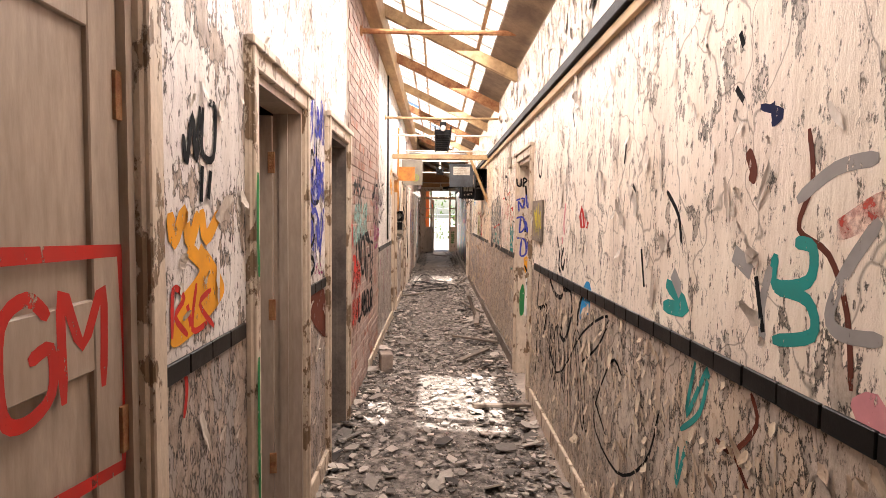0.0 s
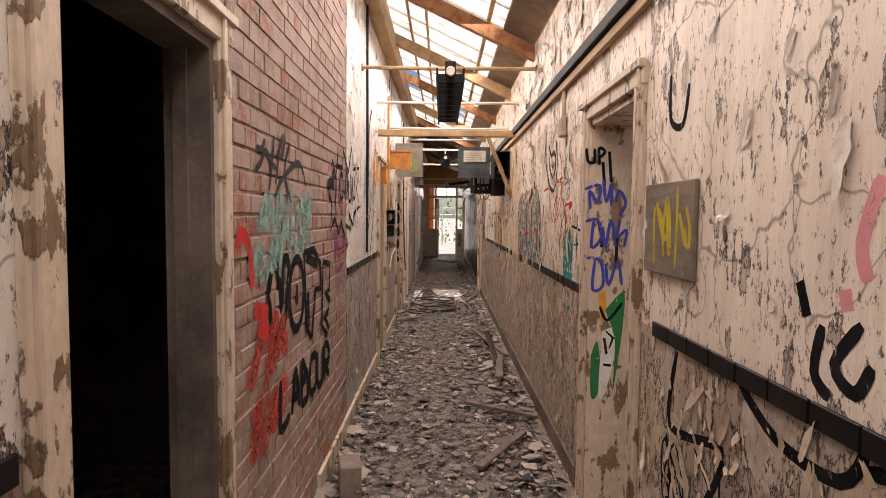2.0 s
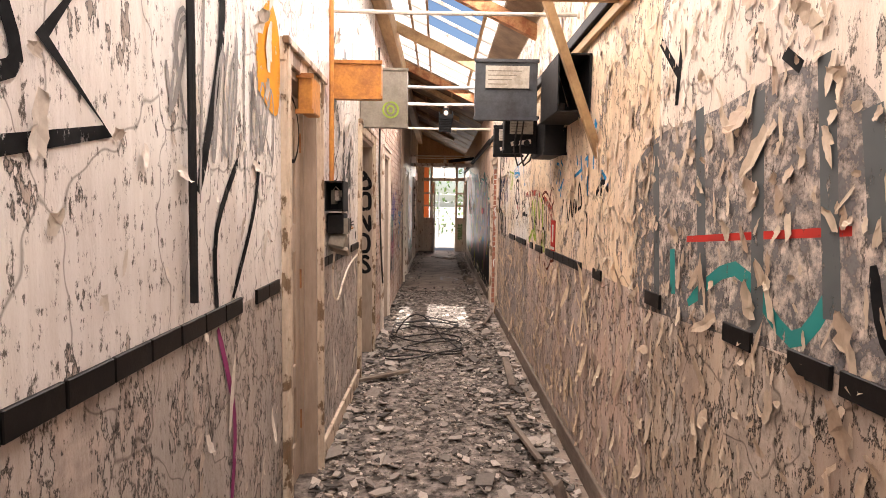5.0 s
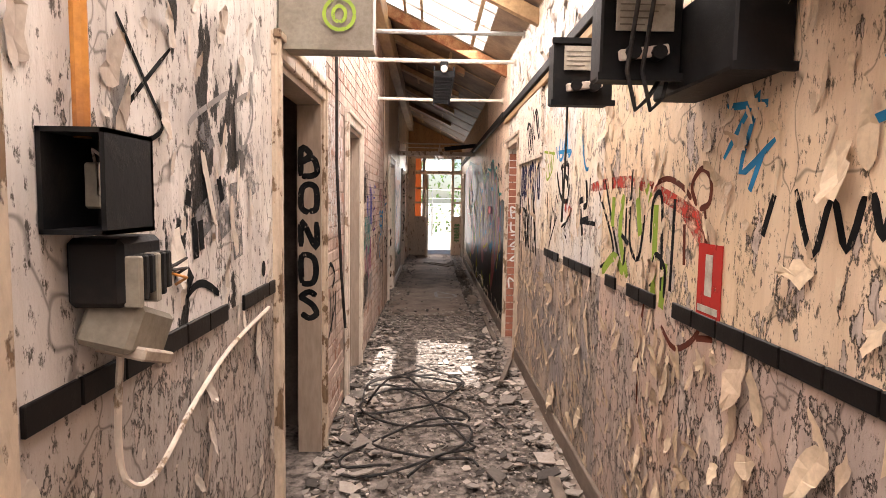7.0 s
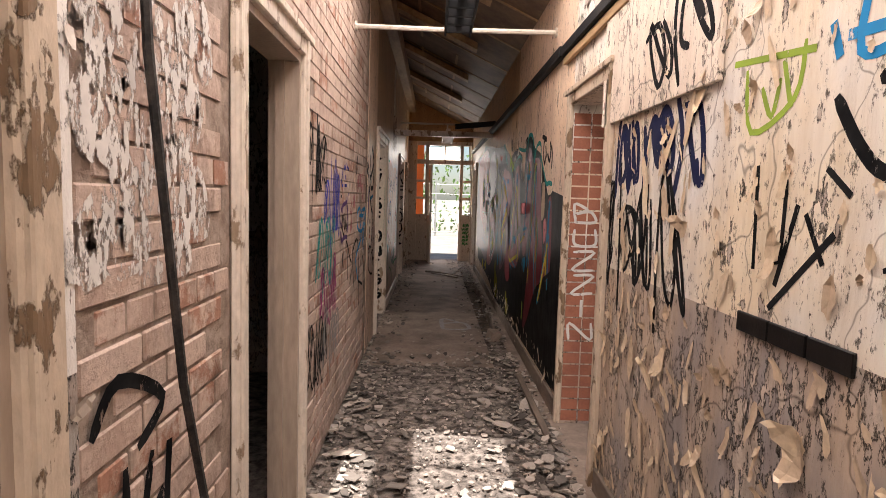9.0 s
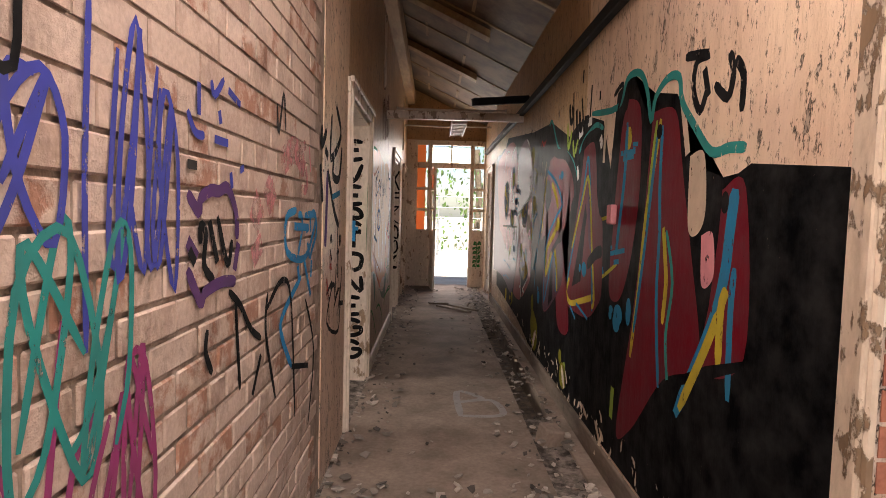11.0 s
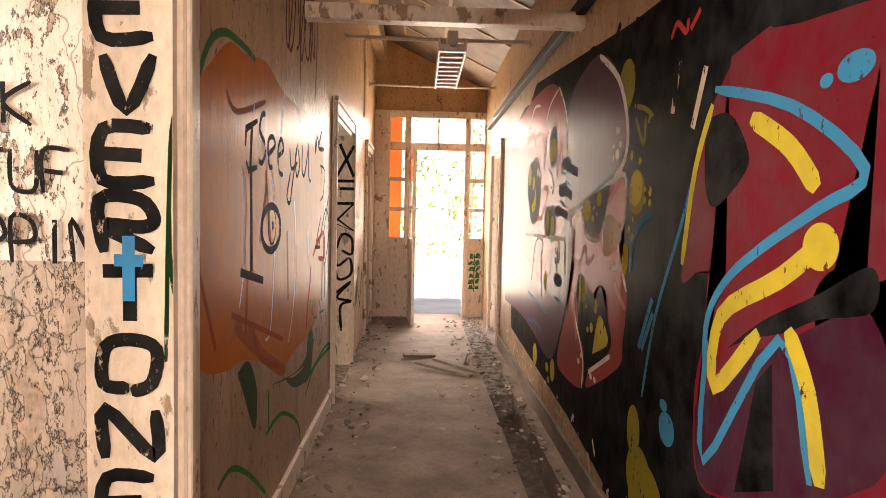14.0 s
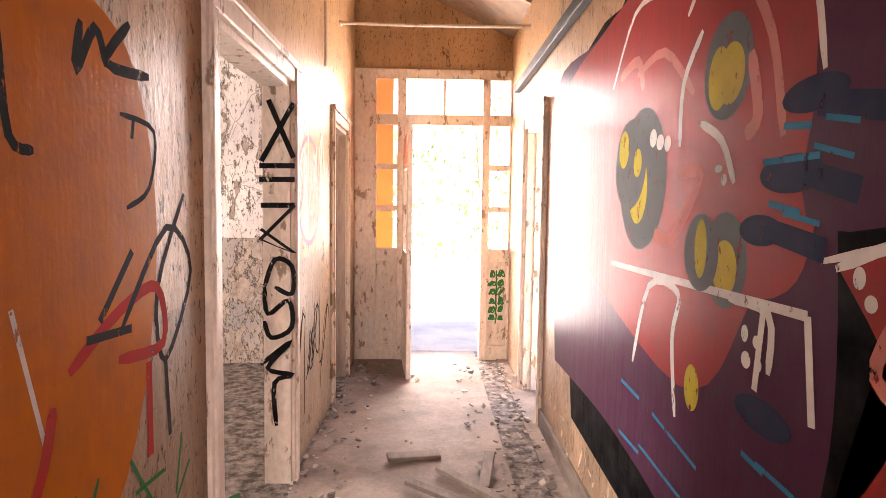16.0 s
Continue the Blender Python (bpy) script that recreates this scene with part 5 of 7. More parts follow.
graffiti("L", [[(13.04, 1.36), (13.1, 1.32), (13.11, 1.35), (13.17, 1.37), (13.22, 1.37), (13.28, 1.38), (13.34, 1.32), (13.35, 1.25)], [(13.04, 1.26), (13.09, 1.22)], [(13.04, 1.2), (13.11, 1.12), (13.14, 1.14), (13.25, 1.15), (13.34, 1.14)], [(13.36, 1.24), (13.33, 1.17)]], 0.03, "purple", "purple looping tag on brown brick")
graffiti("L", [[(13.11, 1.25), (13.11, 1.29), (13.14, 1.27), (13.13, 1.2), (13.19, 1.16)], [(13.16, 1.3), (13.21, 1.2)], [(13.21, 1.31), (13.28, 1.19), (13.31, 1.25)], [(13.05, 1.24), (13.08, 1.21)]], 0.024, "black", "black letters of a purple tag")
graffiti("L", [[(13.29, 1.12), (13.38, 1.07), (13.47, 0.99), (13.57, 0.94)], [(13.34, 1.09), (13.36, 0.96), (13.38, 0.84)], [(13.57, 0.89), (13.49, 0.79)], [(13.64, 1.07), (13.62, 0.95), (13.74, 0.7)], [(13.63, 1.02), (13.81, 1.09), (13.94, 1.0), (14.02, 0.54)], [(14.18, 0.97), (14.36, 0.72), (14.26, 0.42)], [(13.15, 1.05), (13.14, 1.0), (13.18, 0.94)], [(13.96, 0.75), (14.25, 0.68)]], 0.022, "black", "black looping scribble on brown brick")
graffiti("L", [[(14.01, 1.33), (13.86, 1.3), (13.88, 1.18), (14.16, 1.14), (14.32, 1.24), (14.36, 1.31), (14.15, 1.31)], [(13.98, 1.27), (14.22, 1.26)], [(14.1, 1.07), (13.83, 0.97), (13.81, 0.9), (13.96, 0.75)], [(14.04, 1.12), (14.07, 1.05)], [(14.29, 1.12), (14.28, 1.05)]], 0.03, "sky", "blue looping tag on brick")
graffiti("L", [[(13.79, 1.48), (13.97, 1.55), (14.14, 1.49)], [(13.62, 1.42), (13.69, 1.34)], [(13.48, 1.35), (13.56, 1.29)], [(13.51, 1.24), (13.54, 1.18)]], 0.10, "fog_pink", "pink paint fogged on brown brick")
graffiti("L", [[(13.73, 1.67), (13.75, 1.58), (13.81, 1.72), (13.84, 1.6)], [(13.04, 1.42), (13.09, 1.42)]], 0.02, "charcoal", "dark scribble on brick")
graffiti("L", [[(14.16, 1.59), (14.06, 1.56), (14.05, 1.51), (14.15, 1.5), (14.18, 1.42), (14.08, 1.41)]], 0.04, "fog_pink", "pink sprayed letter S on brick")
graffiti("L", [[(14.22, 1.59), (14.25, 1.49)]], 0.02, "pink", "pink sprayed stroke on brick")
graffiti("L", [[(14.04, 1.31), (14.09, 1.31), (14.11, 1.26), (14.04, 1.16)], [(14.27, 1.24), (14.26, 1.3), (14.34, 1.32), (14.39, 1.24), (14.29, 1.16), (14.26, 1.13)], [(14.18, 1.25), (14.23, 1.26)], [(14.21, 1.2), (14.25, 1.13)], [(14.15, 1.13), (14.28, 0.97)]], 0.028, "sky", "blue looping tag on brick")
graffiti("L", [[(14.75, 1.81), (14.73, 1.59), (15.03, 1.74), (14.87, 1.87)], [(14.82, 1.6), (14.8, 1.51), (14.99, 1.51), (15.07, 1.68)], [(14.65, 1.53), (14.85, 1.33), (15.0, 1.25)], [(14.5, 1.72), (14.5, 1.63), (14.61, 1.71)], [(14.47, 1.54), (14.53, 1.37)], [(14.58, 1.62), (14.65, 1.59)]], 0.045, "black", "bold black tags on the ochre wall by the door")
graffiti("L", [[(14.66, 0.92), (14.83, 0.96), (14.68, 0.78), (15.04, 0.67), (15.06, 0.9), (14.88, 0.82)], [(14.73, 0.91), (14.75, 0.76)], [(14.94, 1.05), (14.92, 0.9)], [(14.8, 1.08), (14.74, 1.14)]], 0.022, "black", "thin black tag low beside the door")
graffiti("L", [[(14.65, 1.52), (14.63, 1.31), (14.61, 1.16)]], 0.06, "purple", "purple strokes beside the door")
graffiti("L", [[(14.74, 1.11), (14.78, 1.02)], [(14.65, 1.0), (14.71, 0.9)]], 0.06, "fog_red", "dull red strokes beside the door")
graffiti("L", [[(14.79, 1.4), (15.02, 1.43)]], 0.03, "ocean", "blue dash beside the door", False)
for u, v, a, b in [(14.77, 1.19, 0.025, 0.025), (15.05, 1.17, 0.03, 0.035), (14.99, 1.11, 0.03, 0.02)]:
    shape("L", ellipse(u, v, a, b), "black", "black spot by the door")
graffiti("L", [[(14.97, 1.25), (15.0, 0.97)], [(14.77, 0.94), (14.89, 0.94), (14.92, 0.86), (15.0, 0.91)], [(15.13, 1.02), (15.1, 0.9), (15.03, 0.8)], [(15.19, 0.8), (15.05, 0.82)]], 0.028, "black", "black tag beside the door")
lettering(("S", LEFT_DOORS[6][1] - 0.03), "EVERTONEGG", 0.165, 1.74, 0.12, 0.125, 0.034, "black", "black letters EVERTONEGG down the white lining", 42, True, 1.38)
graffiti(("S", LEFT_DOORS[6][1] - 0.0305), [[(0.19, 1.20), (0.26, 1.2)], [(0.225, 1.26), (0.225, 1.10)]], 0.03, "sky", "blue cross on the white lining", False)
# left wall, orange mural
LAYER[0] = 0
orange_mural = base("mural", (XL, 17.4, 0.4), "orange spray mural with green outline on glossy wall", "mural")
shape("L", [(16.4, 1.56), (16.51, 1.66), (16.62, 1.74), (16.79, 1.85), (16.96, 1.86), (17.22, 1.9), (17.5, 1.85), (17.85, 1.83), (18.23, 1.85), (18.52, 1.72), (18.61, 1.25), (18.38, 0.71), (17.79, 0.65), (17.53, 0.63), (17.24, 0.73), (16.94, 0.81), (16.77, 0.82), (16.57, 0.87), (16.45, 1.0), (16.39, 1.17), (16.37, 1.42)], "solid_amber", "orange field of the mural", parent=orange_mural)
graffiti("L", [[(16.33, 0.96), (16.35, 1.36), (16.38, 1.55), (16.5, 1.64), (16.62, 1.8), (16.76, 1.87), (16.95, 1.88), (17.08, 1.87)], [(16.54, 0.87), (16.43, 1.03), (16.36, 1.18), (16.35, 1.34)]], 0.026, "green", "green outline of the mural", parent=orange_mural)
shape("L", [(16.88, 0.78), (17.01, 0.79), (17.12, 0.65), (17.09, 0.51), (16.95, 0.69)], "solid_green", "dark green foot of the mural", parent=orange_mural)
shape("L", [(17.33, 0.61), (17.9, 0.53), (18.3, 0.6), (18.13, 0.51), (17.65, 0.55)], "solid_green", "dark green foot of the mural", parent=orange_mural)
graffiti("L", [[(16.69, 0.47), (16.82, 0.48), (17.02, 0.37), (17.25, 0.19)], [(17.25, 0.43), (17.54, 0.42), (17.92, 0.2), (17.86, -0.1)], [(18.06, 0.34), (18.4, 0.44), (18.95, 0.42), (19.11, 0.09)], [(17.29, 0.6), (17.29, 0.44)]], 0.02, "green", "green loops low on the wall", parent=orange_mural)
graffiti("L", [[(16.51, 1.63), (16.49, 1.46), (16.53, 1.28)], [(16.76, 1.7), (16.87, 1.65), (17.22, 1.75)], [(16.49, 1.25), (16.67, 0.91)], [(17.23, 1.49), (17.32, 1.15)], [(16.82, 0.99), (17.53, 0.76)]], 0.022, "rust_red", "red-brown strokes inside the mural", parent=orange_mural)
graffiti("L", [[(17.13, 1.61), (17.25, 1.54), (17.36, 1.4), (17.38, 1.24), (17.36, 1.05), (17.31, 0.84), (17.23, 0.82)], [(17.53, 1.85), (17.48, 1.71), (17.43, 1.61)], [(16.93, 1.47), (16.96, 1.39), (16.95, 1.14), (16.9, 1.0)], [(17.69, 1.87), (17.84, 1.8), (17.81, 1.69)], [(17.07, 1.71), (17.06, 1.68)], [(17.75, 1.38), (17.79, 1.16), (17.75, 0.89), (17.64, 0.72)], [(18.09, 1.23), (18.17, 0.95)]], 0.012, "white", "thin white highlight", parent=orange_mural)
graffiti("L", [[(16.99, 1.09), (16.97, 0.88)], [(17.24, 1.43), (17.15, 1.21)], [(17.6, 1.24), (17.63, 0.92)], [(17.06, 0.9), (17.16, 0.77), (17.47, 0.65)]], 0.03, "rust_red", "red-brown stroke", parent=orange_mural)
shape("L", [(16.9, 0.97), (16.97, 0.89), (17.04, 0.92), (17.21, 0.79), (17.57, 0.63), (17.47, 0.61), (16.89, 0.9)], "solid_rust", "deep orange foot of the mural", parent=orange_mural)
shape("L", [(17.55, 0.58), (17.78, 0.52), (18.05, 0.52), (18.13, 0.66), (18.27, 0.63), (18.19, 0.42), (17.8, 0.46)], "solid_green", "dark green band under the mural", parent=orange_mural)
graffiti("L", [[(18.05, 0.41), (18.52, 0.43), (19.22, 0.34), (19.28, -0.05)]], 0.025, "green", "green arc", parent=orange_mural)
graffiti("L", [[(17.03, 1.47), (17.04, 1.11)], [(16.91, 1.12), (17.2, 1.06)]], 0.03, "charcoal", "grey-black strokes", False, parent=orange_mural)
graffiti("L", [[(16.96, 1.55), (16.97, 1.61), (17.11, 1.66)], [(17.04, 1.64), (17.02, 1.48)], [(16.97, 1.5), (17.0, 1.47), (17.11, 1.49)]], 0.028, "black", "black painted letter I on the mural", False)
graffiti("L", [[(17.22, 1.7), (17.17, 1.69), (17.14, 1.63), (17.21, 1.59), (17.22, 1.55), (17.17, 1.51), (17.13, 1.52)], [(17.26, 1.55), (17.37, 1.6), (17.33, 1.63), (17.26, 1.6), (17.28, 1.51), (17.33, 1.51)], [(17.42, 1.56), (17.52, 1.6), (17.47, 1.64), (17.42, 1.58), (17.44, 1.5), (17.51, 1.49)]], 0.022, "black", "black handwriting See on the orange mural")
graffiti("L", [[(17.64, 1.62), (17.68, 1.53), (17.81, 1.57)], [(17.81, 1.66), (17.7, 1.46), (17.65, 1.37), (17.59, 1.4), (17.66, 1.51)], [(17.79, 1.64), (17.76, 1.57), (17.8, 1.5), (17.86, 1.56), (17.82, 1.64)], [(17.93, 1.67), (17.92, 1.55), (17.98, 1.52), (18.07, 1.65), (18.08, 1.69), (18.1, 1.52), (18.16, 1.5)]], 0.02, "black", "black handwriting you on the orange mural")
graffiti("L", [ellipse(17.32, 1.26, 0.15, 0.09) + [(17.47, 1.26)]], 0.032, "navy", "dark blue ring on the orange mural")
graffiti("L", [ellipse(17.33, 1.27, 0.06, 0.075) + [(17.39, 1.27)]], 0.012, "navy", "dark blue inner ring on the mural")
for u, v, a, b in [(17.34, 1.27, 0.015, 0.02)]:
    shape("L", ellipse(u, v, a, b), "navy", "dark blue dot in a ring")
graffiti("L", [[(18.31, 1.77), (18.29, 1.67), (18.36, 1.77), (18.4, 1.7)], [(18.5, 1.82), (18.4, 1.71), (18.59, 1.72)]], 0.026, "black", "black tag on glossy ochre wall")
graffiti("L", [[(18.45, 1.61), (18.61, 1.59), (18.58, 1.45), (18.47, 1.4)], [(18.51, 1.61), (18.5, 1.56)]], 0.014, "black", "black smiling face on ochre wall")
graffiti("L", [[(18.78, 1.44), (18.61, 1.19), (18.65, 1.0), (18.82, 1.22), (18.67, 1.35), (18.43, 1.12)], [(18.3, 1.13), (18.48, 1.12)], [(18.49, 1.3), (18.35, 1.16)], [(18.65, 1.0), (18.67, 0.79)]], 0.02, "charcoal", "black looping tag on ochre wall")
graffiti("L", [[(18.24, 1.08), (18.43, 1.17), (18.61, 1.2), (18.64, 1.05), (18.42, 1.06)], [(18.56, 1.02), (18.56, 0.78)], [(18.19, 1.03), (18.16, 0.93), (18.1, 0.82), (18.08, 0.7)]], 0.03, "red", "red paint scrawl on ochre wall")
graffiti("L", [[(18.15, 0.77), (18.18, 0.84), (18.24, 0.74), (18.25, 0.83)], [(18.33, 0.83), (18.29, 0.73), (18.4, 0.71)], [(18.46, 0.81), (18.57, 0.65)], [(18.48, 0.72), (18.64, 0.71)], [(18.74, 0.77), (18.7, 0.61)], [(18.17, 0.59), (18.21, 0.69), (18.29, 0.55)], [(18.32, 0.58), (18.37, 0.65), (18.42, 0.53)], [(18.48, 0.63), (18.5, 0.52), (18.6, 0.6)], [(18.7, 0.59), (18.79, 0.67)]], 0.012, "green", "green scribbled letters low on the wall")
scrawl("L", 17.6, 2.0, 0.8, 0.6, 0.02, "brown", "brown tags above the mural", 49, 5, 5)
graffiti(("S", 20.018), [[(0.231, 1.925), (0.352, 1.647)], [(0.353, 1.911), (0.195, 1.629)], [(0.185, 1.606), (0.358, 1.608)], [(0.184, 1.54), (0.358, 1.541)], [(0.19, 1.413), (0.357, 1.415)], [(0.357, 1.415), (0.188, 1.245), (0.355, 1.179), (0.189, 1.296)]], 0.026, "black", "black letters painted down the white door lining", False)
graffiti(("S", 20.018), [[(0.206, 1.009), (0.258, 1.145), (0.342, 1.112), (0.341, 0.976), (0.257, 1.009)], [(0.206, 1.009), (0.222, 0.873), (0.324, 0.942), (0.339, 0.805), (0.238, 0.753), (0.204, 0.838)], [(0.185, 0.615), (0.339, 0.736), (0.219, 0.598), (0.345, 0.564), (0.253, 0.522), (0.261, 0.302)]], 0.024, "black", "black looping letters down the white door lining")
graffiti("L", [ellipse(20.5, 1.5, 0.3, 0.3) + [(20.8, 1.5)]], 0.03, "pink", "pink heart-like ring on ochre wall")
scrawl("L", 20.2, 1.2, 0.7, 0.6, 0.024, "white", "white scrawl over the pink ring", 51, 4, 4)
scrawl("L", 20.15, 0.3, 0.9, 0.6, 0.016, "black", "black tag low on the wall", 52, 6, 4)
graffiti("R", [[(13.99, 1.93), (13.88, 1.91), (13.8, 1.89), (13.89, 1.89), (13.91, 1.8), (13.85, 1.71), (13.8, 1.78)], [(13.83, 1.85), (13.79, 1.75)], [(13.75, 1.78), (13.66, 1.72), (13.63, 1.79), (13.66, 1.86)], [(13.62, 1.83), (13.57, 1.77), (13.57, 1.66)]], 0.035, "black", "bold black tag above the mural")
graffiti("R", [[(15.5, 2.25), (15.51, 2.17)], [(15.75, 2.16), (15.71, 1.9)], [(15.52, 2.08), (15.44, 1.85)], [(15.29, 2.11), (15.31, 1.92)], [(15.11, 2.04), (15.11, 1.99)], [(14.85, 1.96), (14.71, 1.99), (14.78, 1.87)]], 0.03, "black", "black flaked tag above the mural")
# right wall, south
LAYER[0] = 0
graffiti("R", [[(-0.36, 1.71), (-0.38, 1.6), (-0.34, 1.5), (-0.44, 1.45), (-0.5, 1.34), (-0.52, 1.2)], [(-0.18, 1.09), (-0.21, 1.02), (-0.1, 0.91), (-0.01, 0.91)], [(-0.11, 0.91), (-0.19, 0.84)]], 0.016, "brown", "dark brown sprayed line wandering down cream paint")
graffiti("R", [[(-0.33, 1.47), (-0.39, 1.46), (-0.38, 1.39), (-0.26, 1.37), (-0.26, 1.44)], [(-0.26, 1.36), (-0.38, 1.35), (-0.4, 1.28), (-0.26, 1.24)]], 0.03, "teal", "teal looping letter on cream paint")
graffiti("R", [[(-0.56, 1.63), (-0.45, 1.62), (-0.33, 1.56)], [(-0.57, 1.52), (-0.49, 1.42), (-0.45, 1.33), (-0.49, 1.3), (-0.59, 1.31)], [(-0.22, 1.23), (-0.21, 1.31), (-0.24, 1.41)]], 0.03, "grey", "grey sprayed rings on cream paint")
shape("R", [(-0.46, 1.52), (-0.57, 1.57), (-0.57, 1.52), (-0.47, 1.48)], "fog_red", "red paint dash on cream wall")
graffiti("R", [[(0.81, 0.86), (0.96, 0.88), (1.22, 0.53), (0.85, 0.43), (0.52, 0.61), (0.4, 0.84)], [(2.64, 0.83), (2.1, 0.52), (1.48, 0.9), (1.03, 1.07), (1.16, 0.91), (1.47, 0.75)], [(1.23, 0.64), (0.98, 0.51)]], 0.014, "black", "thin black loops below the tile band")
graffiti("R", [[(0.13, 1.09), (0.18, 0.91), (0.05, 1.09), (0.09, 0.95), (0.22, 0.85)], [(0.23, 0.79), (0.24, 0.66), (0.17, 0.83)]], 0.02, "teal", "teal scribble below the tile band")
graffiti("R", [[(0.37, 1.3), (0.21, 1.24), (0.39, 1.22)]], 0.05, "teal", "flaked teal patch on cream paint")
graffiti("R", [[(0.32, 1.34), (0.25, 1.28)], [(-0.07, 1.43), (-0.16, 1.39)]], 0.05, "grey", "flaked grey patch on cream paint")
graffiti("R", [[(-0.12, 1.69), (-0.15, 1.64), (-0.14, 1.61)]], 0.035, "brown", "dark red sprayed spot with drips")
graffiti("R", [[(-0.17, 1.79), (-0.26, 1.76), (-0.22, 1.74)], [(-0.22, 1.79), (-0.23, 1.75)]], 0.02, "navy", "small blue splash on cream paint")
graffiti("R", [[(-0.06, 2.0), (-0.08, 1.96)], [(-0.05, 1.86), (-0.09, 1.82)], [(0.74, 1.65), (0.68, 1.61)], [(1.8, 2.11), (1.76, 2.03)], [(0.39, 1.61), (0.29, 1.53), (0.26, 1.44)], [(0.62, 1.4), (0.58, 1.26)], [(-0.18, 1.38), (-0.22, 1.25)], [(0.83, 1.84), (0.85, 1.74)]], 0.018, "black", "flaked black paint chips on cream wall")
graffiti("R", [[(-0.53, 1.16), (-0.58, 1.19), (-0.6, 1.14)], [(-0.54, 1.14), (-0.59, 1.12)]], 0.05, "pink", "pink scrawl on cream paint")
graffiti("R", [[(1.57, 1.56), (1.54, 1.47), (1.4, 1.49)]], 0.02, "red", "small red mark on cream paint")
graffiti("R", [[(2.79, 1.09), (2.83, 0.83), (2.47, 0.89), (2.58, 0.67)], [(2.39, 1.1), (2.22, 1.02), (2.01, 1.02), (1.94, 1.11)], [(1.95, 1.07), (1.77, 1.09), (1.73, 0.96), (1.88, 0.78), (2.02, 0.79), (1.96, 0.86)], [(2.82, 0.68), (2.88, 0.32)], [(2.31, 0.73), (2.35, 0.55), (2.12, 0.83)], [(1.58, 0.92), (1.57, 1.01), (1.45, 1.15)]], 0.03, "black", "bold black looping tag on flaking paint")
graffiti("R", [[(1.53, 0.97), (1.44, 1.15), (1.34, 1.15), (1.38, 1.02)], [(1.47, 1.05), (1.35, 1.11)]], 0.04, "sky", "blue scrawl under the band")
graffiti("R", [[(2.16, 1.39), (2.13, 1.32)], [(2.08, 1.31), (2.1, 1.21), (2.05, 1.17)], [(1.97, 1.33), (2.04, 1.24), (1.98, 1.2), (1.94, 1.26)]], 0.03, "black", "black flaked tag on cream paint")
graffiti("R", [[(1.94, 1.6), (1.98, 1.48), (1.96, 1.41)], [(2.02, 1.39), (2.01, 1.35)]], 0.035, "pink", "pink vertical dash on cream wall")
shape("R", [(1.56, 1.58), (1.51, 1.55), (1.49, 1.52), (1.42, 1.49), (1.42, 1.46), (1.57, 1.46), (1.6, 1.52)], "red", "red patch with white marks where paint tore", False)
graffiti("R", [[(1.48, 1.51), (1.46, 1.46)], [(1.45, 1.5), (1.44, 1.47)], [(1.55, 1.54), (1.52, 1.47)]], 0.014, "white", "white marks on a torn red patch", False)
graffiti("R", [[(2.91, 2.0), (2.9, 1.85), (2.8, 1.82), (2.76, 1.94)]], 0.025, "black", "black curl on pale paint")
scrawl(("X", XR - 0.016), 2.70, 1.38, 0.32, 0.22, 0.018, "yellow", "yellow scrawl on a brown panel", 94, 5, 4)
scrawl("R", 1.4, 0.35, 1.5, 0.6, 0.012, "black", "thin black looping tag on flaking paint", 90, 6, 5)
# doorway lining
graffiti(("S", 3.938), [[(1.727, 1.665), (1.805, 1.684), (1.792, 1.596), (1.753, 1.657), (1.758, 1.561)], [(1.821, 1.719), (1.84, 1.597), (1.866, 1.702), (1.864, 1.58)], [(1.889, 1.598), (1.904, 1.659), (1.939, 1.599), (1.911, 1.528)], [(1.734, 1.498), (1.796, 1.508), (1.818, 1.42), (1.768, 1.365), (1.778, 1.517)], [(1.825, 1.473), (1.839, 1.367), (1.867, 1.509), (1.893, 1.367)], [(1.912, 1.51), (1.902, 1.421), (1.947, 1.457), (1.937, 1.368)], [(1.743, 1.311), (1.816, 1.294), (1.831, 1.168), (1.778, 1.149), (1.788, 1.303)], [(1.844, 1.277), (1.862, 1.168), (1.905, 1.296), (1.93, 1.169)]], 0.016, "blue", "purple-blue tags looping down the door lining")
graffiti(("S", 3.938), [[(1.817, 1.805), (1.828, 1.684)], [(1.849, 1.858), (1.862, 1.702)], [(1.806, 1.491), (1.821, 1.366)], [(1.899, 1.421), (1.897, 1.278)], [(1.819, 1.058), (1.859, 0.985), (1.935, 1.078)]], 0.016, "black", "black drips on the door lining")
graffiti(("S", 3.938), [[(1.731, 1.873), (1.741, 1.808), (1.773, 1.805), (1.773, 1.873)], [(1.8, 1.788), (1.796, 1.874), (1.826, 1.857), (1.803, 1.826)]], 0.016, "black", "black letters UP on the door lining")
shape(("S", 3.938), [(1.777, 0.797), (1.81, 0.873), (1.831, 0.704), (1.814, 0.586), (1.781, 0.589)], "green", "dark green patch on the door lining")
shape(("S", 3.938), [(1.834, 0.929), (1.907, 0.939), (1.894, 0.762), (1.851, 0.59), (1.822, 0.609)], "white", "white patch on the door lining")
shape(("S", 3.938), [(1.847, 1.04), (1.941, 1.133), (1.941, 0.968), (1.923, 0.8), (1.896, 0.61), (1.901, 0.874)], "green", "dark green strip on the door lining")
shape(("S", 3.938), [(1.81, 1.122), (1.846, 1.132), (1.848, 1.022), (1.824, 0.984)], "orange", "orange patch on the door lining")
graffiti(("S", 3.938), [[(1.845, 0.892), (1.859, 0.808)], [(1.843, 0.751), (1.884, 0.746)], [(1.852, 0.929), (1.891, 0.893), (1.872, 0.836)]], 0.014, "black", "black marks on a white patch", False)
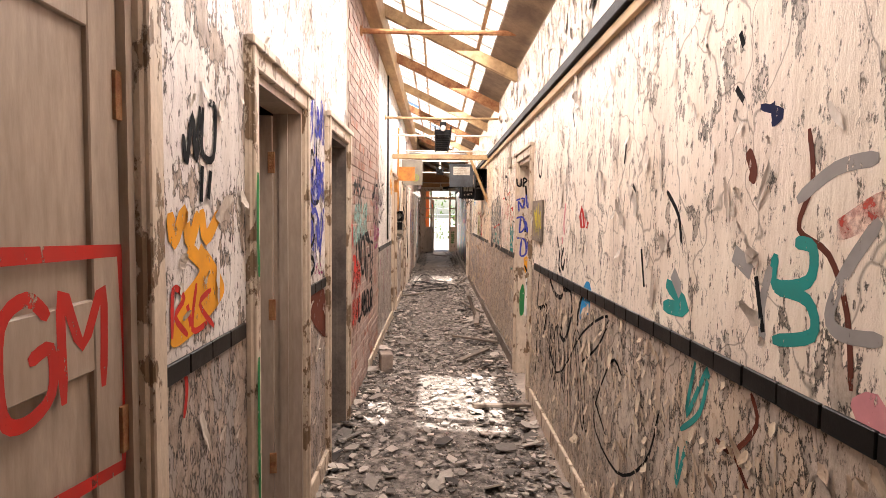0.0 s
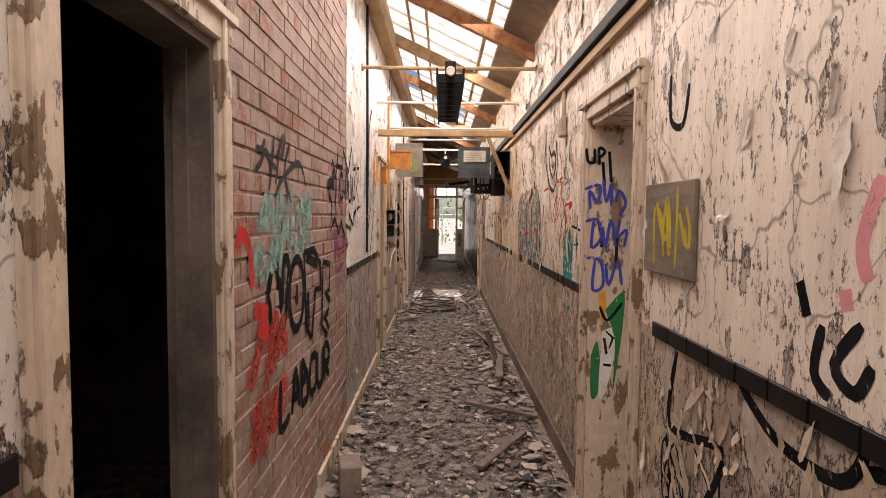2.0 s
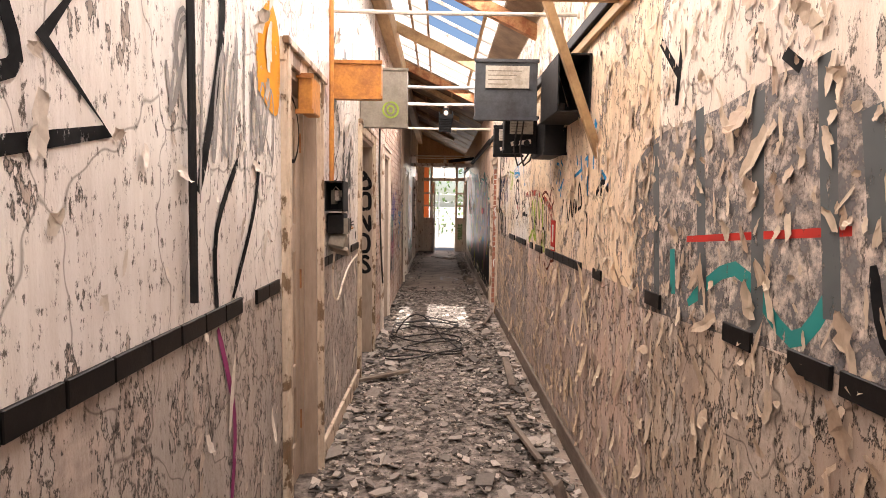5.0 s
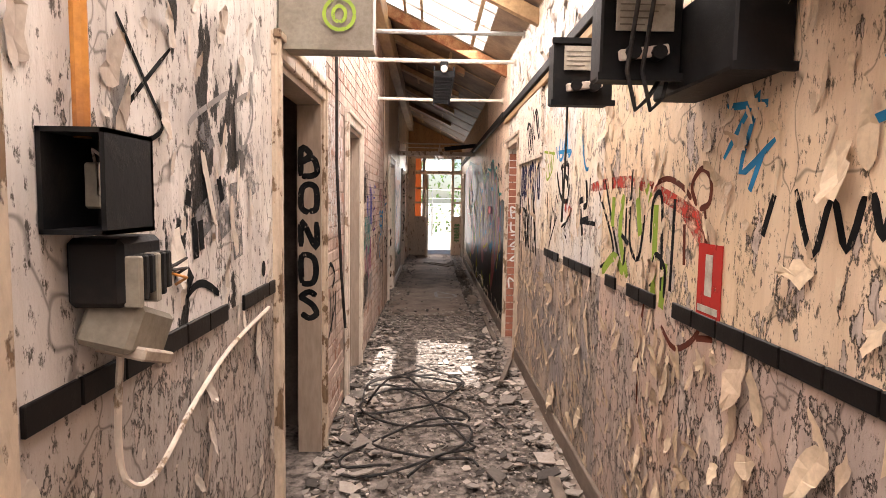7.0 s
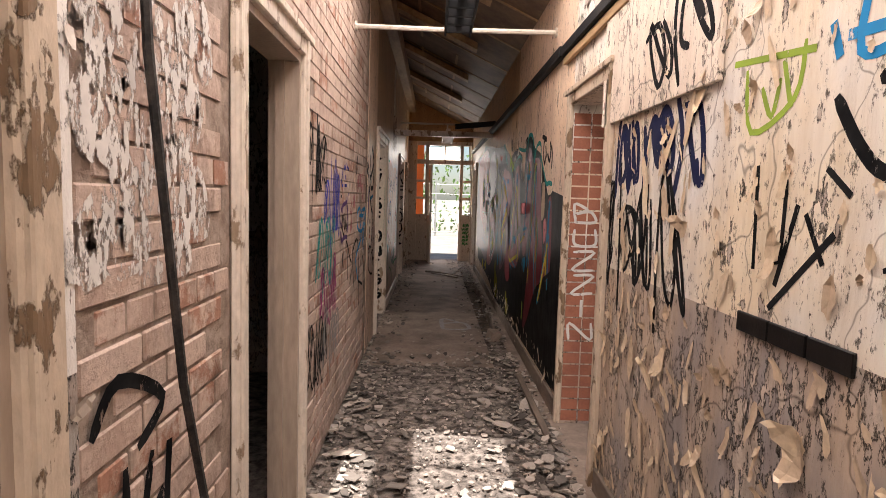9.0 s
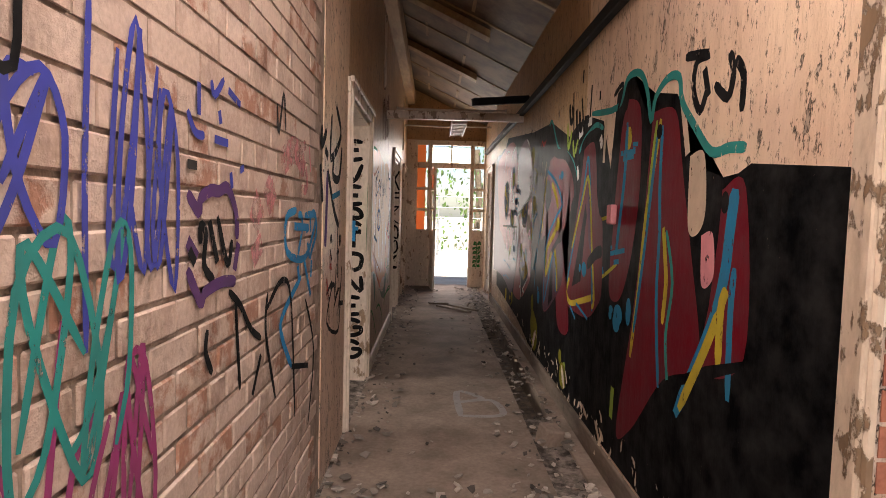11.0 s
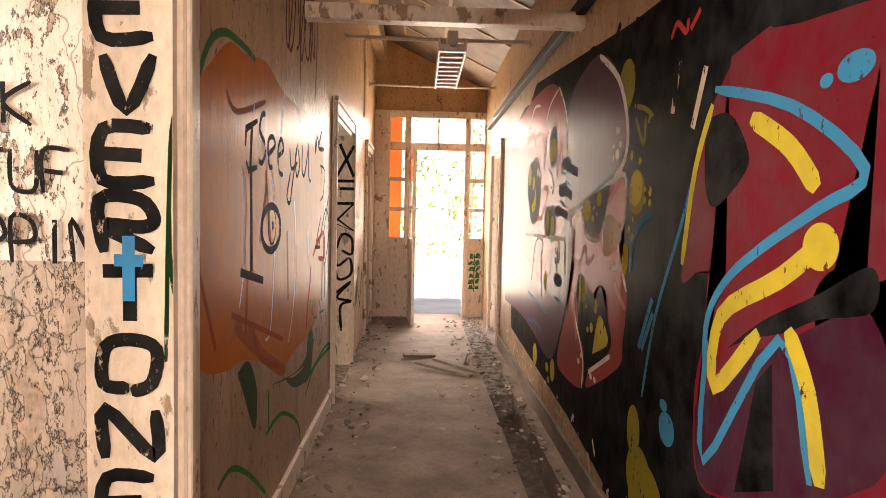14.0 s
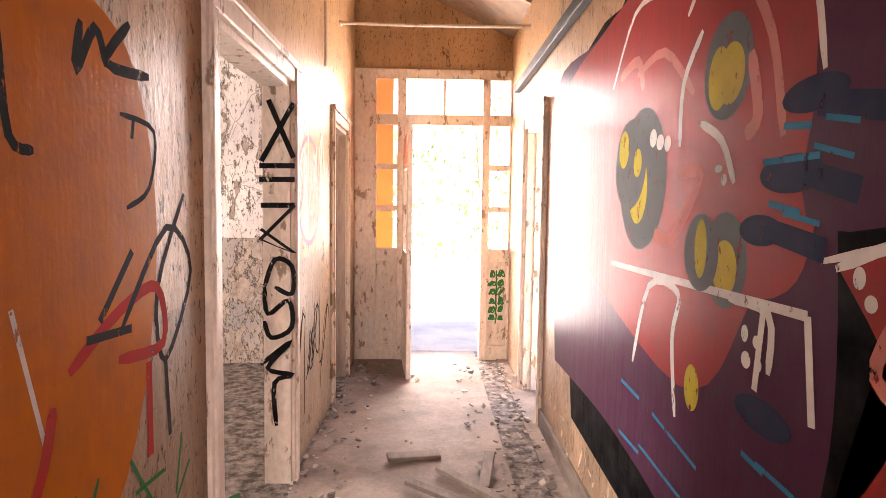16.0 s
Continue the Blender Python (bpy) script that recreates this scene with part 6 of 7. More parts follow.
# right wall, middle
LAYER[0] = 0
graffiti("R", [[(5.29, 2.16), (5.29, 1.97), (5.16, 1.78), (5.0, 1.7), (4.88, 1.75), (4.85, 1.9), (4.9, 2.03)], [(5.16, 1.96), (5.08, 1.83), (4.95, 1.8), (4.9, 1.91), (4.97, 1.96), (5.07, 1.95), (5.16, 2.03)]], 0.035, "charcoal", "grey-black sprayed face on peeling paint")
graffiti("R", [[(5.06, 1.87), (5.03, 1.89), (5.0, 1.85), (4.97, 1.88)]], 0.025, "charcoal", "grey-black strokes of a face", False)
graffiti("R", [[(5.34, 1.71), (5.15, 1.72), (5.07, 1.61), (4.98, 1.49), (4.9, 1.61), (4.82, 1.66), (4.91, 1.47), (4.76, 1.62), (4.7, 1.74), (4.89, 1.75), (4.66, 1.77)], [(4.66, 1.75), (4.69, 1.62), (4.83, 1.48)], [(4.6, 1.56), (4.5, 1.48), (4.58, 1.58), (4.46, 1.6), (4.37, 1.61)], [(4.66, 1.41), (4.73, 1.35), (4.61, 1.33)], [(5.37, 1.62), (5.28, 1.43), (5.2, 1.21)], [(4.77, 1.94), (4.69, 1.84), (4.73, 1.75)], [(4.84, 1.31), (4.8, 1.24)]], 0.016, "red", "red looping tag on peeling cream paint")
graffiti("R", [[(4.71, 1.25), (4.69, 1.45), (4.58, 1.55), (4.68, 1.66), (4.68, 1.73)], [(4.66, 1.32), (4.55, 1.43), (4.35, 1.4)]], 0.016, "olive", "olive green sprayed loops on cream paint")
graffiti("R", [[(4.57, 1.16), (4.57, 1.43), (4.5, 1.18), (4.47, 1.38), (4.43, 1.19), (4.43, 1.46), (4.37, 1.2), (4.35, 1.39)], [(4.6, 1.22), (4.35, 1.26)], [(4.58, 1.16), (4.34, 1.17)]], 0.045, "teal", "dark teal block letters above the tile band")
graffiti("R", [[(4.55, 1.52), (4.52, 1.41), (4.46, 1.46), (4.39, 1.51)], [(4.46, 1.57), (4.37, 1.6)]], 0.03, "red", "red strokes over the teal letters")
graffiti("R", [[(4.62, 1.94), (4.53, 1.8), (4.45, 1.7), (4.49, 1.63), (4.53, 1.66), (4.47, 1.7)], [(4.6, 1.72), (4.47, 1.74), (4.41, 1.74)], [(4.53, 1.91), (4.59, 1.83), (4.61, 1.78)]], 0.02, "grey", "thin grey loops on cream paint")
shape("R", [(6.72, 1.07), (6.85, 1.55), (6.62, 1.71), (6.17, 1.74), (5.77, 1.77), (5.51, 1.63), (5.41, 1.19), (5.82, 1.13)], "fog_grey", "worn slate fill of an old tag")
graffiti("R", [[(6.55, 1.13), (6.62, 1.69)], [(6.19, 1.17), (6.27, 1.76)], [(5.89, 1.15), (5.94, 1.75)], [(5.62, 1.24), (5.69, 1.78)], [(5.51, 1.42), (5.55, 1.65)]], 0.055, "slate", "dark slate strokes of an old tag")
graffiti("R", [[(6.29, 1.16), (6.01, 1.3), (5.75, 1.17), (5.62, 1.3)], [(6.41, 1.17), (6.43, 1.32)]], 0.04, "teal", "teal strokes over grey paint")
graffiti("R", [[(6.32, 1.36), (5.58, 1.42)]], 0.02, "red", "red haze over the slate tag")
graffiti("R", [[(5.52, 1.36), (5.48, 1.23), (5.39, 1.16), (5.32, 1.11)]], 0.028, "black", "black curve running down to the band")
graffiti("R", [[(6.61, 2.05), (6.43, 1.89)], [(6.42, 2.01), (6.45, 1.8)], [(5.84, 1.82), (5.77, 1.77)]], 0.03, "black", "black flaked tag on cream")
graffiti("R", [[(4.58, 1.09), (4.46, 1.12), (4.41, 1.12), (4.32, 1.1)], [(4.55, 0.96), (4.53, 0.99)], [(4.45, 0.96), (4.34, 0.99)]], 0.03, "teal", "teal drips over the tile band")
graffiti("R", [[(4.23, 1.53), (4.24, 1.24)], [(4.38, 1.47), (4.09, 1.44)], [(4.3, 1.36), (4.19, 1.37)]], 0.014, "black", "black scrawl by the doorway")
graffiti("R", [[(9.78, 1.55), (9.15, 1.56), (8.69, 1.47), (8.46, 1.39)]], 0.05, "fog_red", "long reddish fogged line on cream paint")
graffiti("R", [[(8.65, 1.46), (8.45, 1.33)]], 0.07, "fog_red", "red fog on cream paint")
graffiti("R", [[(9.25, 1.51), (9.28, 1.34), (9.17, 1.17)], [(9.09, 1.53), (9.04, 1.35)], [(8.89, 1.47), (8.89, 1.15)], [(9.52, 1.15), (9.35, 1.24), (9.22, 1.18)], [(8.79, 1.27), (8.81, 1.11)], [(9.38, 1.5), (9.39, 1.37)], [(8.99, 1.54), (8.95, 1.49)]], 0.045, "lime", "green fill of a tag on peeling paint")
graffiti("R", [[(9.62, 1.53), (9.36, 1.27), (9.55, 1.17)], [(9.52, 1.58), (9.24, 1.2), (9.21, 1.5)], [(9.15, 1.61), (9.16, 1.33), (9.05, 1.26), (9.0, 1.43)], [(8.93, 1.33), (8.92, 1.48), (8.84, 1.49), (8.82, 1.17)], [(8.92, 1.17), (8.88, 1.29), (8.79, 1.25), (8.79, 1.15)], [(8.74, 1.18), (8.73, 1.49)], [(9.89, 1.37), (9.66, 1.37)], [(9.26, 1.34), (9.17, 1.31)]], 0.022, "black", "black letters over green fill")
graffiti("R", [[(8.96, 1.53), (8.81, 1.56), (8.68, 1.53), (8.61, 1.49)], [(8.57, 1.47), (8.61, 1.53), (8.55, 1.58), (8.49, 1.55), (8.49, 1.48), (8.55, 1.46)], [(8.52, 1.46), (8.5, 1.37), (8.5, 1.19), (8.53, 1.08), (8.68, 1.0), (8.8, 1.05)], [(8.53, 1.07), (8.43, 1.09)], [(8.97, 1.1), (9.01, 0.91), (9.0, 0.7)], [(8.65, 1.41), (8.64, 1.28)]], 0.02, "brown", "dark red arcs over peeling paint")
graffiti("R", [[(9.78, 1.6), (9.78, 1.51)], [(10.68, 1.44), (10.75, 1.24)], [(10.19, 1.41), (10.32, 1.33)], [(10.77, 1.18), (10.55, 1.38)]], 0.018, "black", "black strokes on flaking paint")
graffiti("R", [[(8.09, 1.51), (8.02, 1.37), (7.97, 1.49), (7.92, 1.39), (7.88, 1.5)], [(7.78, 1.45), (7.77, 1.59), (7.7, 1.47), (7.79, 1.44)], [(8.17, 1.5), (8.21, 1.4)], [(7.86, 1.5), (7.83, 1.42), (7.81, 1.5)], [(7.61, 1.43), (7.57, 1.39), (7.58, 1.29)]], 0.02, "black", "worn black word over a red line")
graffiti("R", [[(8.42, 1.6), (8.26, 1.75), (8.33, 1.56), (8.18, 1.63)], [(8.42, 1.74), (8.22, 1.72)], [(7.85, 1.75), (7.82, 1.69)], [(7.75, 1.74), (7.71, 1.6)], [(7.89, 1.63), (7.73, 1.66)], [(7.6, 1.73), (7.58, 1.51)], [(7.48, 1.73), (7.48, 1.65)], [(7.65, 1.71), (7.59, 1.72)], [(8.28, 1.51), (8.23, 1.6)]], 0.02, "sky", "bright blue tag on peeling cream paint")
shape("R", [(7.34, 1.65), (7.28, 1.62), (7.21, 1.58), (7.21, 1.54), (7.29, 1.58), (7.34, 1.59)], "sky", "blue patch on peeling paint")
graffiti("R", [[(7.41, 1.52), (7.36, 1.55), (7.29, 1.58), (7.2, 1.53)], [(7.32, 1.55), (7.32, 1.51)]], 0.03, "black", "black edge of a blue patch")
graffiti("R", [[(7.48, 1.89), (7.44, 1.86)]], 0.035, "sky", "blue blob on cream paint")
graffiti("R", [[(10.58, 1.75), (10.61, 1.83)], [(10.51, 1.87), (10.52, 1.75), (10.43, 1.75), (10.44, 1.85)], [(10.38, 1.85), (10.4, 1.75), (10.34, 1.75)], [(10.33, 1.9), (10.28, 1.75), (10.2, 1.77)], [(10.56, 1.79), (10.21, 1.77)]], 0.024, "sky", "blue tag on grey paint")
graffiti("R", [[(10.95, 1.8), (10.91, 1.63), (10.73, 1.69), (10.7, 1.82)], [(10.87, 1.74), (10.82, 1.66), (10.79, 1.75)], [(10.78, 1.79), (10.74, 1.67)], [(11.02, 1.83), (10.66, 1.79)]], 0.018, "lime", "green scrawled word on cream wall")
graffiti("R", [[(10.58, 1.67), (10.5, 1.56), (10.42, 1.5), (10.27, 1.48), (10.23, 1.58)], [(10.46, 1.68), (10.39, 1.7), (10.27, 1.69), (10.28, 1.56)], [(10.43, 1.69), (10.39, 1.5)], [(10.35, 1.64), (10.26, 1.6)]], 0.032, "black", "black tag above the band")
graffiti("R", [[(10.86, 1.54), (10.85, 1.27)], [(10.73, 1.5), (10.74, 1.3), (10.79, 1.36)], [(10.59, 1.52), (10.51, 1.46)], [(10.65, 1.42), (10.58, 1.31)], [(10.41, 1.32), (10.29, 1.35), (10.34, 1.31)], [(10.31, 1.28), (10.27, 1.26)]], 0.016, "black", "thin black strokes on flaking paint")
graffiti("R", [[(10.33, 1.45), (10.15, 1.41)]], 0.06, "fog_red", "red fog on grey paint")
graffiti("R", [[(9.96, 1.84), (9.93, 1.73), (9.87, 1.65), (9.82, 1.65)]], 0.02, "sky", "light blue loop on cream paint")
graffiti("R", [[(9.98, 1.48), (9.91, 1.49)], [(9.96, 1.37), (9.79, 1.39)], [(9.85, 1.59), (9.83, 1.47), (9.9, 1.45)], [(9.95, 1.44), (9.9, 1.3)]], 0.035, "black", "bold black strokes of a tag")
scrawl("R", 11.2, 1.48, 0.9, 0.32, 0.035, "navy", "dark blue tag with black outline", 118, 8, 4)
scrawl("R", 11.3, 1.0, 0.9, 0.6, 0.024, "black", "black scribbles on flaking paint", 119, 6, 5)
scrawl(("X", XR - 0.022), 11.15, 1.86, 0.5, 0.3, 0.028, "black", "bold black tag on a board", 120, 3, 4)
lettering(("S", RIGHT_DOORS[1][1] - 0.004), "BUZZIN", 1.80, 1.30, 0.13, 0.11, 0.018, "white", "white letters BUZZIN down the brick reveal", 121, True, 1.35)
# right wall, mural
LAYER[0] = 0
mural = base("mural", (XR, 17.0, 0.1), "glossy black, red and yellow spray mural on the plaster wall", "mural")
shape("R", [(13.02, 0.14), (17.4, 0.14), (17.4, 1.0), (14.0, 1.2), (13.5, 1.5), (13.02, 1.45)], "solid_black", "glossy black ground", False, parent=mural)
shape("R", [(18.7, 0.33), (19.42, 2.2), (19.2, 2.3), (17.28, 2.11), (16.45, 2.07), (15.83, 1.88), (15.6, 1.93), (15.31, 1.93), (15.02, 1.86), (14.86, 1.59), (14.79, 1.96), (14.57, 2.01), (14.4, 1.92), (14.32, 1.74), (14.28, 1.86), (14.05, 1.81), (13.91, 1.54), (13.78, 1.5), (13.66, 1.47), (13.52, 1.48), (13.47, 0.82), (14.22, 0.45), (14.97, 0.09), (16.09, 0.01)], "solid_black", "glossy black ground", False, parent=mural)
shape("R", [(15.91, 0.84), (16.99, 0.33), (18.08, 0.25), (20.03, 0.35), (20.52, 2.05), (19.65, 2.21), (18.48, 2.14), (17.79, 2.17), (17.3, 2.01), (16.91, 1.94), (16.63, 1.91), (16.4, 1.86), (15.99, 1.72)], "solid_black", "glossy black ground", False, parent=mural)
shape("R", [(20.45, 0.54), (20.63, 2.03), (19.78, 2.16), (19.25, 2.17), (18.53, 2.11), (18.3, 1.94), (18.17, 1.51), (18.14, 0.96), (18.28, 0.64), (18.53, 0.44), (19.07, 0.51), (19.6, 0.55)], "solid_plum", "purple field of the mural", parent=mural)
shape("R", [(14.29, 1.78), (14.06, 1.75), (13.97, 1.52), (13.86, 1.21), (13.77, 0.95), (13.77, 0.82), (14.06, 0.7), (14.39, 0.38), (14.59, 0.3), (14.44, 0.86), (14.34, 1.35)], "solid_crimson", "deep red letter", parent=mural)
shape("R", [(14.61, 1.9), (14.45, 1.83), (14.41, 1.57), (14.43, 1.35), (14.51, 1.1), (14.64, 0.93), (14.8, 0.96), (14.77, 1.3), (14.7, 1.69)], "solid_crimson", "deep red letter", parent=mural)
shape("R", [(13.66, 1.43), (13.52, 1.43), (13.48, 0.93), (13.75, 0.83), (13.7, 1.09), (13.67, 1.29)], "solid_crimson", "deep red letter", parent=mural)
graffiti("R", [[(14.2, 1.74), (14.25, 1.56), (14.32, 1.35), (14.37, 1.03), (14.44, 0.7)], [(14.12, 1.3), (14.09, 1.18), (14.07, 1.08), (14.09, 0.92)]], 0.035, "yellow", "yellow stripe of a letter", parent=mural)
graffiti("R", [[(14.24, 1.74), (14.29, 1.49), (14.29, 1.32)]], 0.03, "lime", "green stripe of a letter", parent=mural)
graffiti("R", [[(14.18, 1.71), (14.18, 1.48), (14.16, 1.28), (14.16, 1.0), (14.1, 0.66)], [(14.23, 1.68), (14.32, 1.2), (14.41, 0.82)]], 0.03, "ocean", "blue stripe of a letter", parent=mural)
graffiti("R", [[(14.09, 1.29), (14.01, 1.09), (14.05, 0.88), (14.01, 0.69)]], 0.025, "teal", "teal stripe of a letter", parent=mural)
graffiti("R", [[(13.58, 1.43), (13.6, 1.3), (13.62, 1.16), (13.69, 0.98), (13.93, 0.61)]], 0.06, "ocean", "broad blue stroke of a letter", parent=mural)
graffiti("R", [[(13.56, 1.19), (13.57, 1.04), (13.56, 0.78)]], 0.035, "ocean", "blue bar of a letter", parent=mural)
graffiti("R", [[(13.6, 1.12), (13.63, 1.05), (13.63, 0.87)], [(13.64, 1.04), (13.73, 0.89), (13.9, 0.64)]], 0.045, "yellow", "yellow bar of a letter", parent=mural)
graffiti("R", [[(14.06, 0.68), (13.7, 0.83), (13.48, 0.91)]], 0.045, "solid_black", "black bar across the letters", False, parent=mural)
for u, v, a, b in [(13.64, 1.39, 0.025, 0.035), (14.21, 1.69, 0.03, 0.03)]:
    shape("R", ellipse(u, v, a, b), "solid_black", "black hole of a letter", parent=mural)
for u, v, a, b in [(14.64, 0.86, 0.065, 0.05), (14.75, 0.87, 0.03, 0.02), (14.95, 1.04, 0.045, 0.035)]:
    shape("R", ellipse(u, v, a, b), "ocean", "blue dot", parent=mural)
shape("R", [(13.79, 1.28), (13.71, 1.29), (13.69, 1.15), (13.77, 1.11)], "pink", "pink square", parent=mural)
shape("R", [(13.91, 1.56), (13.8, 1.56), (13.77, 1.36), (13.83, 1.28), (13.9, 1.31)], "cream", "bare plaster patch in the mural", parent=mural)
graffiti("R", [[(14.7, 1.69), (14.46, 1.67)], [(14.64, 1.66), (14.49, 1.65)], [(14.8, 1.18), (14.57, 1.21)], [(14.75, 1.14), (14.63, 1.16)]], 0.02, "ocean", "blue ticks over a red letter", False, parent=mural)
graffiti("R", [[(14.67, 0.49), (14.68, 0.33)], [(15.74, 0.34), (15.69, 0.18)]], 0.05, "lime", "olive oval on the black ground", parent=mural)
graffiti("R", [[(15.27, 1.94), (14.78, 1.89), (14.65, 2.0), (14.48, 1.99), (14.38, 1.9), (14.31, 1.75), (14.27, 1.84), (14.15, 1.89), (14.04, 1.87), (14.0, 1.77), (13.88, 1.66), (13.75, 1.56), (13.63, 1.56), (13.53, 1.55)]], 0.035, "teal", "teal outline over the letters", parent=mural)
graffiti("R", [[(14.98, 1.86), (14.99, 1.63)], [(14.0, 1.78), (13.93, 1.57)]], 0.04, "cream", "pale drips between the letters", parent=mural)
shape("R", [(14.7, 1.77), (14.65, 1.85), (14.56, 1.81), (14.52, 1.59), (14.52, 1.36), (14.57, 1.15), (14.67, 0.99), (14.74, 0.98), (14.77, 1.12), (14.77, 1.35)], "solid_crimson", "deep red letter", parent=mural)
for u, v, a, b in [(14.59, 1.71, 0.045, 0.055)]:
    shape("R", ellipse(u, v, a, b), "yellow", "yellow tip of a letter", parent=mural)
graffiti("R", [[(14.62, 1.79), (14.62, 1.61), (14.64, 1.46), (14.68, 1.29), (14.71, 1.16)]], 0.04, "ocean", "blue stripe of a letter", parent=mural)
graffiti("R", [[(14.7, 1.65), (14.49, 1.64)], [(14.66, 1.62), (14.51, 1.62)], [(14.8, 1.15), (14.58, 1.18)], [(14.74, 1.11), (14.66, 1.12)]], 0.025, "ocean", "blue ticks over a red letter", False, parent=mural)
graffiti("R", [[(15.29, 1.37), (15.07, 1.32), (14.86, 1.34)], [(15.01, 0.99), (14.86, 1.04), (14.68, 1.11)]], 0.02, "yellow", "yellow splashes on the mural", parent=mural)
for u, v, a, b in [(14.66, 0.82, 0.055, 0.05), (14.76, 0.84, 0.025, 0.025), (14.49, 0.9, 0.035, 0.065)]:
    shape("R", ellipse(u, v, a, b), "ocean", "blue dot", parent=mural)
for u, v, a, b in [(16.93, 0.3, 0.165, 0.155), (15.77, 0.24, 0.1, 0.09), (15.87, 0.35, 0.045, 0.05)]:
    shape("R", ellipse(u, v, a, b), "olive", "olive oval on the black ground", parent=mural)
shape("R", [(15.41, 1.75), (15.21, 1.78), (15.13, 1.66), (15.07, 1.47), (15.0, 1.34), (14.96, 1.29), (14.93, 0.95), (15.01, 0.84), (15.23, 0.74), (15.7, 0.74), (15.79, 0.81), (15.67, 1.09), (15.51, 1.42)], "solid_crimson", "deep red letter A", parent=mural)
shape("R", [(15.33, 1.42), (15.29, 1.34), (15.32, 1.26), (15.38, 0.94), (15.6, 0.88), (15.41, 1.25)], "solid_black", "black counter of the letter A", False, parent=mural)
shape("R", [(15.27, 1.59), (15.2, 1.35), (15.14, 1.12), (15.23, 1.19), (15.29, 1.41)], "solid_plum", "dark counter of the letter A", parent=mural)
graffiti("R", [[(15.76, 0.86), (15.52, 1.29), (15.39, 1.51), (15.32, 1.69), (15.26, 1.57), (15.2, 1.35), (15.14, 1.07), (15.1, 0.8)]], 0.03, "ocean", "blue line in the letter A", parent=mural)
graffiti("R", [[(15.64, 1.13), (15.42, 1.42), (15.3, 1.57), (15.21, 1.38), (15.15, 1.14), (15.07, 0.88), (15.11, 0.82)]], 0.032, "yellow", "yellow line in the letter A", parent=mural)
graffiti("R", [[(15.06, 0.89), (15.36, 0.82), (15.63, 0.77), (15.74, 0.83), (15.67, 0.93)]], 0.038, "yellow", "yellow foot of the letter A", parent=mural)
for u, v, a, b in [(15.31, 1.02, 0.055, 0.045), (15.41, 1.02, 0.025, 0.025)]:
    shape("R", ellipse(u, v, a, b), "ocean", "blue dot", parent=mural)
graffiti("R", [[(15.63, 0.75), (15.48, 0.69)], [(15.47, 0.79), (15.19, 0.74)]], 0.018, "ocean", "blue strokes under the letter", False, parent=mural)
graffiti("R", [[(15.24, 1.05), (15.07, 1.13), (14.95, 1.15)]], 0.07, "solid_black", "black bar across the letter A", parent=mural)
shape("R", [(16.48, 1.77), (16.16, 1.8), (15.82, 1.68), (15.66, 1.55), (15.66, 1.43), (15.85, 1.27), (15.95, 1.18), (15.81, 0.95), (15.65, 0.58), (16.0, 0.56), (16.17, 1.0), (16.42, 0.86), (16.55, 0.99), (16.53, 1.36)], "solid_crimson", "deep red letter R", parent=mural)
shape("R", [(16.56, 1.67), (16.44, 1.77), (16.27, 1.76), (15.98, 1.67), (15.95, 1.29), (16.06, 1.23), (16.1, 1.15), (16.02, 0.99), (15.91, 0.86), (16.5, 0.56), (16.6, 0.81), (16.52, 1.06), (16.44, 1.18), (16.6, 1.18), (16.72, 1.15), (16.64, 1.48)], "solid_crimson", "deep red letter R", parent=mural)
shape("R", [(16.59, 0.78), (16.39, 0.96), (16.17, 1.07), (15.94, 1.16), (15.91, 0.86), (16.5, 0.57)], "solid_maroon", "dark purple foot of the letter R", parent=mural)
shape("R", [(16.61, 1.62), (16.48, 1.62), (16.39, 1.53), (16.38, 1.46), (16.52, 1.37), (16.59, 1.42)], "solid_black", "black counter of the letter R", parent=mural)
shape("R", [(16.43, 0.99), (16.28, 1.09), (16.09, 1.18), (15.95, 1.25), (15.94, 1.17), (16.08, 1.13), (16.19, 1.08), (16.32, 1.04)], "solid_black", "black slash through the letter R", parent=mural)
shape("R", [(16.36, 0.63), (16.29, 0.94), (16.23, 1.0), (16.2, 0.71)], "solid_black", "black slash under the letter R", False, parent=mural)
graffiti("R", [[(16.56, 1.7), (16.21, 1.59), (15.98, 1.43), (16.1, 1.36), (16.27, 1.28), (16.44, 1.18), (16.54, 1.06), (16.55, 0.92)], [(16.54, 0.99), (16.53, 0.64), (16.21, 1.06), (16.08, 0.78)]], 0.028, "ocean", "blue line in the letter R", parent=mural)
graffiti("R", [[(16.63, 1.55), (16.74, 1.31), (16.91, 0.99), (17.0, 0.68)]], 0.02, "ocean", "blue line beside the letter R", parent=mural)
graffiti("R", [[(16.72, 1.19), (16.66, 1.48), (16.57, 1.66)]], 0.03, "yellow", "yellow line in the letter R", parent=mural)
graffiti("R", [[(16.37, 1.59), (16.21, 1.5), (16.11, 1.4)], [(16.08, 1.29), (16.22, 1.2), (16.47, 1.07), (16.49, 0.87), (16.29, 1.06)], [(16.18, 1.09), (16.1, 0.97), (16.05, 0.79)]], 0.05, "yellow", "yellow band in the letter R", parent=mural)
for u, v, a, b in [(16.09, 1.28, 0.055, 0.05)]:
    shape("R", ellipse(u, v, a, b), "yellow", "yellow patch in the letter R", parent=mural)
for u, v, a, b in [(16.02, 1.63, 0.05, 0.03), (16.1, 1.62, 0.02, 0.015), (16.78, 0.64, 0.06, 0.055), (16.81, 0.71, 0.03, 0.02)]:
    shape("R", ellipse(u, v, a, b), "ocean", "blue dot", parent=mural)
